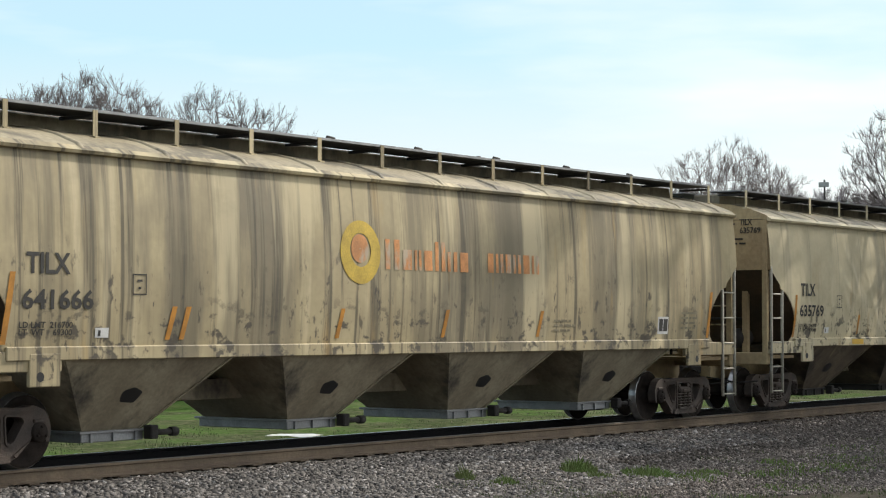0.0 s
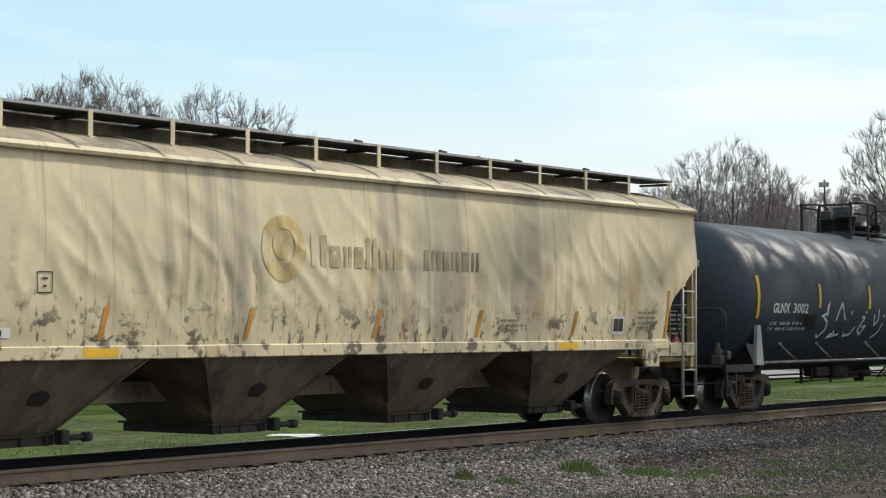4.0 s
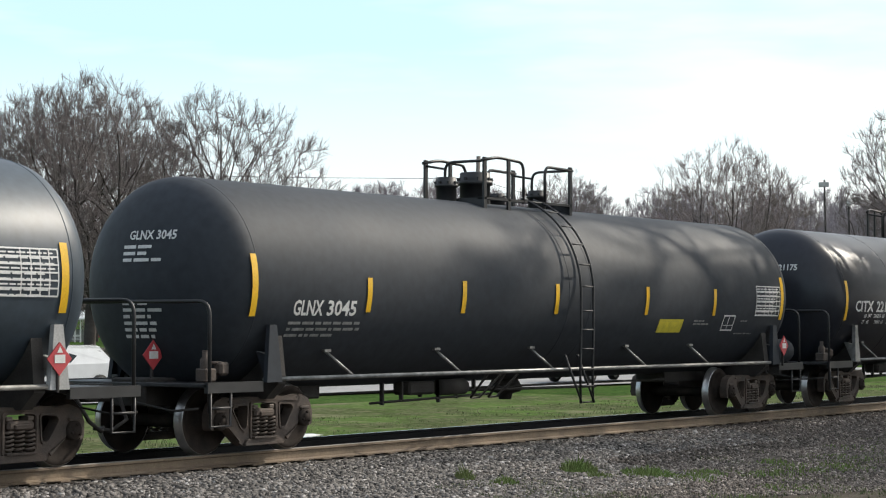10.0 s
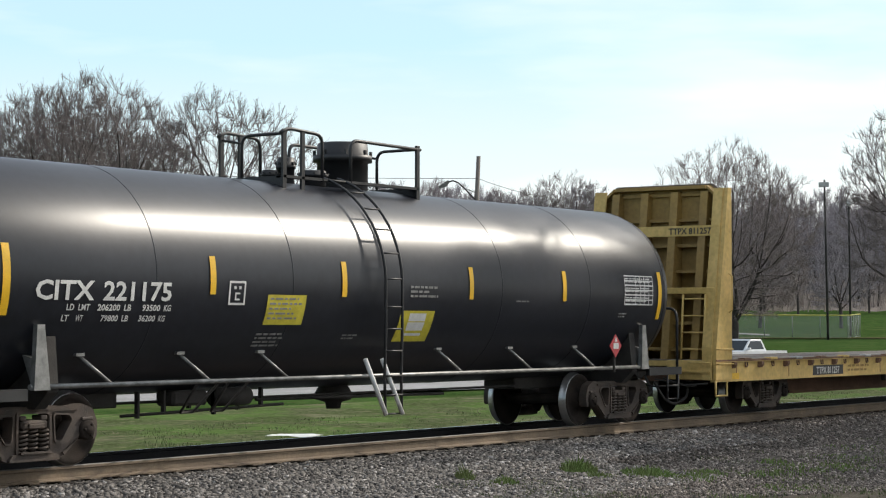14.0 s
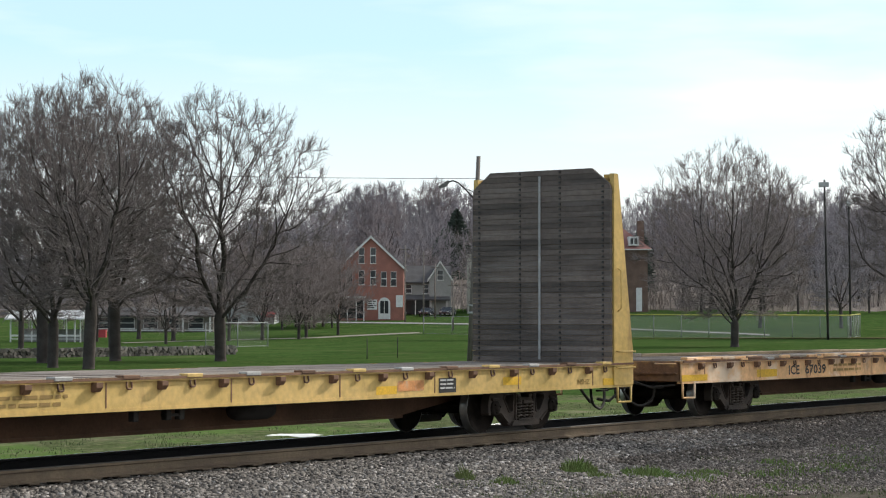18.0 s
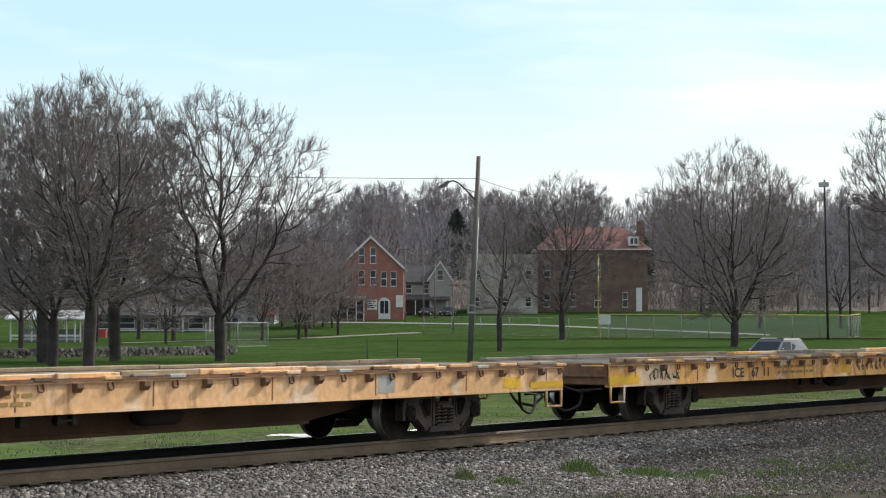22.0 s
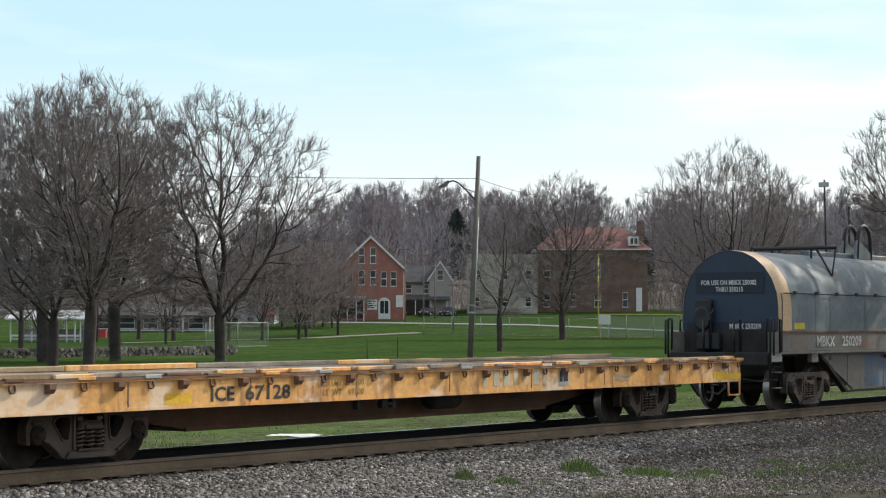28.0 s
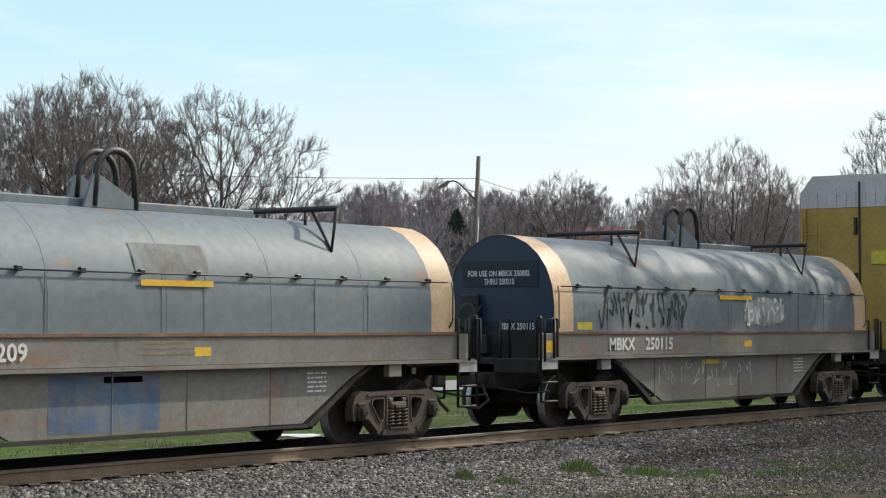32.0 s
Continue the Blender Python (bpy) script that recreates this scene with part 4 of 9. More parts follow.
    # centre sill and hopper bays
    cs = Geo()
    cs.box(-6.6, 6.6, -0.26, 0.26, 0.72, 1.0)
    cs.prism([(-0.5, 1.34), (0.5, 1.34), (0.05, 1.75), (-0.05, 1.75)], -7.4, 7.4, "x")
    part("centre_sill", cs, M_HOP_BAY, car)
    bay_me = Geo()
    t = [(-1.53, -1.52, 1.345), (1.53, -1.52, 1.345), (1.53, 1.52, 1.345), (-1.53, 1.52, 1.345)]
    m = [(-0.50, -0.78, 0.40), (0.50, -0.78, 0.40), (0.50, 0.78, 0.40), (-0.50, 0.78, 0.40)]
    bay_me.add(t + m, [(0, 1, 5, 4), (1, 2, 6, 5), (2, 3, 7, 6), (3, 0, 4, 7), (4, 5, 6, 7)])
    ribs = []
    for x in (-1.51, 1.51):
        rib = Geo().prism([(x - 0.02, 1.345), (x + 0.02, 1.345), (x * 0.33 + 0.02, 0.40), (x * 0.33 - 0.02, 0.40)], -0.03, 0.0, "y")
        rib.v = [(a, -1.53 + (1.345 - c) * 0.79 + b, c) for a, b, c in rib.v]
        ribs.append(rib.mesh("corner_rib", M_HOP_BAYDK if old else M_HOP_BAY))
    bay_me = bay_me.mesh("hopper_bay", M_HOP_BAYDK if old else M_HOP_BAY)
    gate = Geo()
    gate.box(-0.56, 0.56, -0.84, 0.84, 0.27, 0.41, 0.01)
    gate.box(-0.62, 0.62, -0.88, 0.88, 0.385, 0.415, 0.004)
    for dx in (-0.4, 0.0, 0.4):
        gate.box(dx - 0.02, dx + 0.02, -0.87, -0.84, 0.27, 0.385)
    gate = gate.mesh("outlet_gate", M_GATE if not old else M_DARK)
    gear = Geo()
    gear.tube([(0.55, -0.95, 0.36), (1.02, -0.95, 0.36)], 0.04, 10)
    gear.tube([(0.94, -0.95, 0.36), (1.06, -0.95, 0.36)], 0.062, 10)
    gear.box(0.52, 0.66, -1.02, -0.86, 0.28, 0.46, 0.015)
    gear = gear.mesh("gate_pinion", M_DARK)
    vib = Geo()
    vib.prism(soft_loop([(-0.14, 0.78), (0.14, 0.76), (0.2, 0.9), (0.0, 0.97), (-0.18, 0.92)], 0.04, 2), -0.02, 0.03, "y")
    vib.v = [(a, b - 1.06 - (c - 0.78) * 0.79, c) for a, b, c in vib.v]
    vib = vib.mesh("vibrator_pocket", M_BLACK)
    for x in (-6.2, -2.17, 1.78, 5.72):
        b = part("hopper_bay", bay_me, None, car, "grimy sloping discharge hopper", pose(x, 0, 0))
        part("outlet_gate", gate, None, b)
        part("gate_pinion", gear, None, b)
        part("vibrator_pocket", vib, None, b)
        for rib in ribs:
            part("corner_rib", rib, None, b)
    # marks
    sh = -0.12 if old else 0.0
    part("lettering", onto_hopper(letters("TILX", 0.25, 0.70), -8.40, 2.37), M_BLACKTXT, body)
    part("lettering", onto_hopper(letters(number, 0.23, 1.16), -8.47, 1.95), M_BLACKTXT, body)
    part("small_print", onto_hopper(letters("LD LMT  216700\nLT  WT    69300", 0.075, 0.86), -8.5, 1.72), M_BLACKTXT, body)
    fr = Geo()
    for (a, b, c, d) in ((0, 0.25, 0.26, 0.245), (0, 0.25, 0.015, 0.0), (0, 0.015, 0.245, 0.015), (0.235, 0.25, 0.245, 0.015), (0.08, 0.17, 0.19, 0.165), (0.10, 0.15, 0.10, 0.07)):
        fr.add([(a, 0, c), (b, 0, c), (b, 0, d), (a, 0, d)], [(0, 1, 2, 3)])
    part("stencil_frame", onto_hopper(fr, -6.64, 2.13), M_BLACKTXT, body)
    part("white_tag", onto_hopper(plate(0, 0.23, 0, 0.12), -7.26, 1.6), M_WHITE, body)
    part("tag_print", onto_hopper(Geo().grid([[(0.05, 0, 0.02), (0.09, 0, 0.02)], [(0.05, 0, 0.09), (0.09, 0, 0.09)]]), -7.26, 1.6, 0.011), M_BLACKTXT, body)
    part("tag_border", onto_hopper(plate(-0.04, 0.34, -0.05, 0.26), 6.74, 1.65, 0.007), M_WHITE, body)
    part("dark_tag", onto_hopper(plate(0, 0.14, 0, 0.22), 6.74, 1.65, 0.011), M_BLACKTXT, body)
    part("dark_tag", onto_hopper(plate(0.16, 0.31, 0, 0.22), 6.74, 1.65, 0.011), M_BLACKTXT, body)
    part("small_print", onto_hopper(bars(4, 0.8, 0.36, 0.45, 9), 7.55, 2.0), M_LOGO_G, body)
    part("small_print", onto_hopper(bars(3, 0.7, 0.24, 0.45, 12), 3.2, 1.85), M_LOGO_G, body)
    inner_x = (-5.57, -2.87, -0.04, 2.58, 5.41) if old else (-5.97, -5.71, -2.51, 0.07, 2.74)
    for x in (-8.72, 8.62) + inner_x:
        edge = abs(x) > 8
        hgt = 0.85 if edge else 0.42
        part("reflective_stripe", onto_hopper(Geo().grid([[(-0.06 + 0.03 * k, 0, -hgt / 2 + hgt * k / 4), (0.03 + 0.03 * k, 0, -hgt / 2 + hgt * k / 4)] for k in range(5)]), x, 1.95 if edge else 1.78), M_ORANGE, body, "worn orange reflective stripe")
    if old:
        for x in (-5.59, 5.23):
            part("reflective_stripe", Geo().add([(x - 0.3, -1.589, 1.36), (x + 0.3, -1.589, 1.36), (x + 0.3, -1.589, 1.47), (x - 0.3, -1.589, 1.47)], [(0, 1, 2, 3)]), M_YELLOWTAPE, body, "yellow reflective strip")
    # round emblem and the block of the owner's name as plain shapes
    lx, lz = -2.03 + sh, 2.80
    n = 40
    ring = Geo()
    ring.grid([[(0.02 + q * math.cos(2 * math.pi * k / n), 0, (0.03 if q < 0.4 else 0) + q * 0.97 * math.sin(2 * math.pi * k / n)) for k in range(n + 1)] for q in (0.25, 0.32, 0.40, 0.47)])
    part("emblem_ring", onto_hopper(ring, lx, lz, 0.007), M_LOGO_Y if not old else M_LOGO_P, body, "faded yellow ring emblem")
    for a0, a1, q0, q1 in ((100, 200, 0.26, 0.31), (-80, 40, 0.24, 0.31)):
        arc = Geo()
        arc.grid([[(q * math.cos(radians(a0 + (a1 - a0) * k / 12)), 0, q * math.sin(radians(a0 + (a1 - a0) * k / 12))) for k in range(13)] for q in (q0, q1)])
        part("emblem_swirl", onto_hopper(arc, lx + 0.02, lz + 0.03, 0.009), M_LOGO_Y if not old else M_LOGO_P, body)
    ring = Geo()
    ring.grid([[(q * math.cos(2 * math.pi * k / n), 0, q * math.sin(2 * math.pi * k / n)) for k in range(n + 1)] for q in (0.01, 0.07, 0.13, 0.205)])
    part("emblem_dot", onto_hopper(ring, lx, lz + 0.05, 0.008), M_LOGO_O if not old else M_LOGO_P, body)

    def blocks(sizes, total, bx, bz, ink, shapes):
        x, nth = 0.0, 0
        k0 = total / sum(w + 0.05 for w, h in sizes)
        for w, h in sizes:
            w2 = w * k0
            word = Geo()
            kind = shapes[nth % len(shapes)]
            nth += 1
            for a, b, c, d in {"i": ((0.1, 0.9, 0.1, 0.9),), "u": ((0.02, 0.34, 0.02, 0.34), (0.62, 0.98, 0.62, 0.98))}[kind]:
                word.grid([[(x + (c + (a - c) * k / 4) * w2, 0, h * k / 4), (x + (d + (b - d) * k / 4) * w2, 0, h * k / 4)] for k in range(5)])
            part("owner_name_block", onto_hopper(word, bx, bz, 0.007), ink, body, "faded block lettering shape")
            x += w2 + 0.05 * k0
    ink = M_LOGO_O if not old else M_LOGO_W
    blocks(((0.36, 0.44), (0.28, 0.30), (0.18, 0.30), (0.26, 0.30), (0.28, 0.44), (0.27, 0.30), (0.27, 0.30)), 2.2, lx + 0.6, 2.57, ink, "uiuiuui")
    blocks(((0.22, 0.30), (0.25, 0.30), (0.22, 0.30), (0.25, 0.30), (0.26, 0.30), (0.25, 0.30)), 1.55, lx + 3.25, 2.58, ink if not old else M_LOGO_G, "iuiuiu")
    return car


# ---- flat cars ----
M_FLAT = mat("orange_yellow_paint", (0.80, 0.44, 0.14), 0.6, 0, 0.12, 0.8, 0.1, 30, dark=(0.70, 0.34, 0.09),
             streak=(((3.0, 1, 0.6), 0.54, 0.64, (0.24, 0.105, 0.05), 0.75), ((1.2, 1, 1.6), 0.53, 0.63, (0.74, 0.60, 0.45), 0.8), ((0.9, 1, 3.0), 0.6, 0.68, (0.36, 0.20, 0.09), 0.6)))
M_FLATPINK = mat("faded_salmon_paint", (0.82, 0.50, 0.25), 0.65, 0, 0.12, 0.8, 0.1, 30, dark=(0.74, 0.43, 0.20),
                 streak=(((3.0, 1, 0.6), 0.56, 0.66, (0.27, 0.12, 0.06), 0.65), ((1.2, 1, 1.6), 0.53, 0.64, (0.74, 0.60, 0.46), 0.8)))
M_FADEDWHITE = mat("faded_white_paint", (0.62, 0.56, 0.42), 0.7, 0, 0.2, 3.0, streak=(((4, 1, 3), 0.5, 0.6, (0.72, 0.42, 0.14), 0.8),))
M_FLATSAFE = mat("bright_yellow_paint", (0.84, 0.50, 0.025), 0.55, 0, 0.1, 2.0)
M_BULK = mat("chrome_yellow_paint", (0.70, 0.48, 0.17), 0.6, 0, 0.12, 0.8, 0.1, 30, dark=(0.60, 0.41, 0.12), streak=(((2.4, 1, 0.8), 0.6, 0.75, (0.26, 0.15, 0.06), 0.6),))
# darker yellow for the bulkhead's back, ribs and girts, and for small print
M_BULKDK = mat("darker_yellow_paint", (0.36, 0.23, 0.06), 0.65, 0, 0.15, 0.8, 0.1, 30, dark=(0.27, 0.17, 0.05))
M_DECK = mat("grey_deck_timber", (0.23, 0.195, 0.16), 0.85, 0, 0.25, 1.5, 0.5, 25, dark=(0.15, 0.12, 0.10))
M_ENDRUST = mat("rust_eaten_yellow_paint", (0.30, 0.165, 0.09), 0.8, 0, 0.3, 1.6, 0.4, 30, dark=(0.16, 0.08, 0.045), streak=(((1.5, 1.5, 2.2), 0.54, 0.66, (0.58, 0.33, 0.12), 0.8), ((2.0, 3.0, 1.0), 0.58, 0.68, (0.07, 0.045, 0.03), 0.7)))
M_POCKET = mat("rust_brown_paint", (0.25, 0.135, 0.08), 0.75, 0, 0.3, 2.5, 0.3, 30, dark=(0.14, 0.07, 0.04))
M_TANDECK = mat("tan_timber", (0.40, 0.30, 0.19), 0.85, 0, 0.25, 1.5, 0.4, 25)
M_GREYDECK = mat("bleached_timber", (0.36, 0.31, 0.255), 0.85, 0, 0.25, 1.5, 0.4, 25)
M_RUSTY = mat("rusty_steel", (0.21, 0.115, 0.07), 0.8, 0.1, 0.3, 1.5, 0.3, 30)
M_PLANK = mat("dark_oak_planks", (0.175, 0.142, 0.122), 0.8, 0, 0.3, 1.0, 0.5, 30, dark=(0.105, 0.085, 0.073), streak=(((0.5, 0.7, 9.0), 0.52, 0.66, (0.19, 0.165, 0.15), 0.7), ((0.5, 0.5, 5.0), 0.54, 0.64, (0.06, 0.05, 0.045), 0.7)))
vary(M_PLANK, 0.35)
vary(M_DECK, 0.2)
M_GREYP = mat("pale_grey_paint", (0.45, 0.45, 0.44), 0.6, 0, 0.2, 3.0)


def flat_car(label, x_mid, L, paint, marks, bulk=False, seed=0):
    car = thing("bulkhead_flat_car" if bulk else "flat_car", label, "flat car", "freight cars of the train")
    CARS.append((car, x_mid))
    rnd = random.Random(seed)
    zt, zb, W = 1.10, 0.70, 1.45
    # deck planks across the car, in short panels
    deck = part("deck", Geo().box(-L + 0.15, L - 0.15, -W + 0.06, W - 0.06, zt - 0.09, zt - 0.02), M_DECK, car, "worn grey timber deck")
    n = 56
    meshes = []
    for k in range(4):
        meshes.append(Geo().box(-L / n + 0.012, L / n - 0.012, -W + 0.05, W - 0.05, zt - 0.04, zt + 0.004 * k, 0.006).mesh("deck_board", M_DECK))
    for k in range(n):
        part("deck_board", meshes[rnd.randrange(4)], None, deck, at=pose(-L + (2 * k + 1) * L / n, 0, 0))
    for y in (-1, 1):
        s = Geo()
        s.prism([(y * (W - 0.05), zb), (y * (W - 0.0), zb), (y * (W + 0.0), zt - 0.05), (y * (W + 0.035), zt - 0.05), (y * (W + 0.035), zt), (y * (W - 0.14), zt), (y * (W - 0.14), zt - 0.03), (y * (W - 0.05), zt - 0.03)], -L, L, "x")
        s.box(-L, L, y * (W - 0.04) - 0.05, y * (W - 0.04) + 0.05, zb - 0.02, zb + 0.025)
        sill = part("side_sill", s, paint, car)
        pk = Geo()
        pk.prism([(y * (W + 0.002), zt - 0.16), (y * (W + 0.05), zt - 0.165), (y * (W + 0.095), zt - 0.11), (y * (W + 0.095), zt - 0.05), (y * (W + 0.002), zt - 0.05)], -0.055, 0.055, "x")
        pk = pk.mesh("stake_pocket", M_POCKET)
        part("deck_lip", Geo().box(-L, L, min(y * (W + 0.03), y * (W + 0.045)), max(y * (W + 0.03), y * (W + 0.045)), zt - 0.03, zt + 0.004), M_POCKET, sill, "rust-brown edge of the deck")
        seam = Geo().box(-0.011, 0.011, min(y * W, y * (W + 0.005)), max(y * W, y * (W + 0.005)), zb + 0.03, zt - 0.055).mesh("weld_line", M_POCKET)
        k = 0
        x = -L + 0.7
        while x < L - 0.4:
            part("stake_pocket", pk, None, sill, at=pose(x, 0, 0))
            if y < 0 and k % 2 == 0:
                part("weld_line", seam, None, sill, at=pose(x + 0.2, 0, 0))
            if y < 0:
                c = Geo()
                c.box(x + 0.45, x + 0.75, -W - 0.055, -W + 0.1, zt - 0.02, zt + 0.03, 0.008)
                part("tie_down", c, (M_RUSTY, paint, M_GREYP)[k % 3], sill)
                h = Geo().tube(bend([(x + 0.54, -W - 0.02, zt - 0.04), (x + 0.53, -W - 0.03, zt - 0.14), (x + 0.63, -W - 0.03, zt - 0.14), (x + 0.62, -W - 0.02, zt - 0.04)], 0.03, 2), 0.014, 5)
                part("lash_ring", h, M_RUSTY, sill)
            k += 1
            x += 1.16
        if not bulk:
            # long curb timbers, and short blocks on the lip before them
            x = -L + 0.25
            while x < L - 0.6:
                w = min(rnd.uniform(1.4, 3.6), L - 0.2 - x)
                c = Geo().box(x, x + w - 0.02, min(y * (W - 0.16), y * (W - 0.01)), max(y * (W - 0.16), y * (W - 0.01)), zt + 0.006, zt + rnd.uniform(0.06, 0.09), 0.01)
                part("curb_timber", c, (M_GREYDECK, M_TANDECK, M_TANDECK, paint)[rnd.randrange(4)], sill, "long bleached timber along the deck edge")
                x += w
            x = -L + 0.5
            while x < L - 0.7:
                w = rnd.uniform(0.3, 0.65)
                c = Geo().box(x, x + w, min(y * (W - 0.005), y * (W + 0.05)), max(y * (W - 0.005), y * (W + 0.05)), zt + 0.006, zt + rnd.uniform(0.04, 0.075), 0.008)
                part("edge_block", c, (paint, paint, M_POCKET, paint, M_GREYDECK)[rnd.randrange(5)], sill, "short painted block on the deck lip")
                x += w + rnd.uniform(0.3, 1.1)
    cs = Geo()
    for y in (-0.34, 0.34):
        cs.prism([(-L + 0.4, zb), (L - 0.4, zb), (L - 3.6, zb - 0.12), (L - 5.4, zb - 0.36), (-L + 5.4, zb - 0.36), (-L + 3.6, zb - 0.12)], y - 0.04, y + 0.04, "y")
    cs.box(-L + 5.4, L - 5.4, -0.42, 0.42, zb - 0.4, zb - 0.35)
    cs.box(-L + 0.2, L - 0.2, -0.3, 0.3, zb - 0.02, zt - 0.1)
    for k in range(11):
        x = -L + 1.5 + k * (2 * L - 3) / 10
        cs.box(x - 0.05, x + 0.05, -W + 0.06, W - 0.06, zb + 0.05, zt - 0.1)
    part("centre_sill", cs, M_RUSTY, car, "rusty fish-belly centre sill")
    rg = Geo()
    for x in (-1.9, -1.3, -1.05):
        rg.box(x, x + 0.1, -1.3, -1.2, zb - 0.17, zb, 0.01)
    rg.box(-1.3, -0.95, -1.29, -1.2, zb - 0.12, zb - 0.09)
    rg.lathe([(0.55, 0.0), (0.6, 0.12), (0.7, 0.15), (1.3, 0.15), (1.4, 0.12), (1.45, 0.0)], "x", (0, -0.75, zb - 0.12), seg=14)
    rg.tube([(-L + 3, -0.7, zb - 0.06), (L - 3, -0.7, zb - 0.06)], 0.02, 6)
    part("brake_gear", rg, M_DARK, car)
    for s in (-1, 1):
        e = Geo()
        c, d = sorted((s * (L - 0.12), s * L))
        e.box(c, d, -W + 0.02, -0.42, zb + 0.02, zt - 0.01, 0.01)
        part("end_sill", e, M_ENDRUST if not bulk else paint, car, "rust-eaten painted end sill")
        part("end_sill", Geo().box(c, d, 0.42, W - 0.02, zb + 0.02, zt - 0.01, 0.01), M_ENDRUST if not bulk else paint, car, "rust-eaten painted end sill")
        c2, d2 = sorted((s * (L - 0.5), s * (L - 0.42)))
        part("coupler_pocket", Geo().box(c2, d2, -0.42, 0.42, zb - 0.02, zt - 0.04), M_DARK, car)
        part("pocket_top", Geo().box(c, d, -0.42, 0.42, zt - 0.12, zt - 0.02), M_ENDRUST if not bulk else paint, car)
        part("end_ledge", Geo().box(min(s * L, s * (L + 0.05)), max(s * L, s * (L + 0.05)), -W + 0.1, -0.5, zt - 0.24, zt - 0.21), M_ENDRUST if not bulk else paint, car)
        for y in (-1, 1):
            st = Geo()
            st.tube([(s * (L - 0.04), y * W, zb), (s * (L - 0.04), y * W, zb - 0.28), (s * (L - 0.5), y * W, zb - 0.28), (s * (L - 0.5), y * W, zb)], 0.022, 6)
            part("sill_step", st, paint, car)
            cg = Geo()
            cg.box(min(s * (L - 1.0), s * L), max(s * (L - 1.0), s * L), y * (W + 0.006) - 0.004, y * (W + 0.006) + 0.004, zb + 0.02, zb + 0.14)
            part("safety_panel", cg, M_FLATSAFE, car, "bright yellow corner panel")
            gi = Geo().tube([(s * (L + 0.03), y * (W - 0.1), zt - 0.05), (s * (L + 0.1), y * (W - 0.12), zt - 0.05), (s * (L + 0.1), y * (W - 0.5), zt - 0.05), (s * (L + 0.03), y * (W - 0.52), zt - 0.05)], 0.014, 5)
            part("grab_iron", gi, paint, car)
        part("coupler", coupler_geo(s * (L + 0.02), s), M_DARK, car)
        ho = Geo().tube(bend([(s * (L - 0.25), -0.75, zb - 0.04), (s * (L - 0.2), -0.75, zb - 0.34), (s * (L + 0.22), -0.68, zb - 0.46), (s * (L + 0.5), -0.6, zb - 0.3), (s * (L + 0.62), -0.5, zb - 0.02)], 0.2, 4), 0.026, 8)
        ho.tube([(s * (L - 0.3), -0.9, zb - 0.1), (s * (L + 0.1), -0.9, zb - 0.1), (s * (L + 0.3), -0.5, zb + 0.05)], 0.018, 6)
        part("brake_hose", ho, M_DARK, car)
        add_truck(car, s * (L - 2.92), 1.727, 0.42)
    if seed == 8:
        # brake platform at the car's rear end
        rl = Geo().tube([(L - 0.5, -W - 0.05, 0.78), (L - 0.5, -W - 0.05, 1.60), (L - 0.04, -W - 0.05, 1.60), (L - 0.04, -W - 0.05, 0.78)], 0.02, 6)
        part("platform_railing", rl, M_DARK, car, "dark steel railing at the brake platform")
        rl = Geo().tube([(L - 0.82, -1.28, 1.10), (L - 0.82, -1.28, 1.60), (L - 0.06, -1.28, 1.60), (L - 0.06, -1.28, 1.10)], 0.011, 6)
        rl.box(L - 0.845, L - 0.80, -1.30, -1.26, 1.10, 1.42, 0.005).box(L - 0.40, L - 0.355, -1.30, -1.26, 1.10, 1.42, 0.005)
        part("platform_railing", rl, M_FLATSAFE, car, "yellow railing at the brake platform")
        hb = Geo().prism([(L - 1.18, 0.50), (L - 0.98, 0.47), (L - 0.95, 0.62), (L - 0.72, 0.60), (L - 0.70, 0.67), (L - 0.86, 0.72), (L - 0.84, 0.92), (L - 0.95, 0.98), (L - 1.12, 0.94), (L - 1.2, 0.72)], -W - 0.11, -W - 0.012, "y")
        part("hand_brake", hb, M_DARK, car, "black hand brake casting")
        hb = Geo().box(L - 1.4, L - 1.27, -W - 0.10, -W - 0.05, 0.44, 0.80, 0.01).tube([(L - 1.27, -W - 0.06, 0.7), (L - 1.12, -W - 0.06, 0.98)], 0.02, 6)
        part("brake_bracket", hb, paint, car)
        sp_ = Geo().box(L - 0.66, L - 0.56, -W - 0.02, -W + 0.03, zb - 0.34, zb).box(L - 0.2, L - 0.1, -W - 0.02, -W + 0.03, zb - 0.34, zb).box(L - 0.66, L - 0.1, -W - 0.02, -W + 0.03, zb - 0.37, zb - 0.34)
        part("sill_step", sp_, paint, car)
    for item in marks:
        k, x, z = item[:3]
        if k == "text":
            part("lettering", moved(letters(item[3], item[4], item[5]), x, -W - 0.006, z), item[6], car)
        elif k == "bars":
            part("small_print", moved(bars(*item[3:9]), x, -W - 0.006, z), item[9], car)
        elif k == "panel":
            part("panel", moved(plate(0, item[3], 0, item[4]), x, -W - item[7] if len(item) > 7 else -W - 0.004, z), item[5], car, item[6])
        elif k == "scrawl":
            rr = random.Random(item[5])
            for j in range(item[3]):
                g2 = Geo()
                xx = x + j * item[4] * 0.8
                p = [(xx + rr.uniform(-0.1, 0.1), z + rr.uniform(0.02, 0.26)) for _ in range(5)]
                for (ax, az), (bx, bz) in zip(p, p[1:]):
                    ln = math.hypot(bx - ax, bz - az) or 1
                    nx, nz = -(bz - az) / ln * 0.013, (bx - ax) / ln * 0.013
                    g2.add([(ax + nx, 0, az + nz), (bx + nx, 0, bz + nz), (bx - nx, 0, bz - nz), (ax - nx, 0, az - nz)], [(0, 1, 2, 3)])
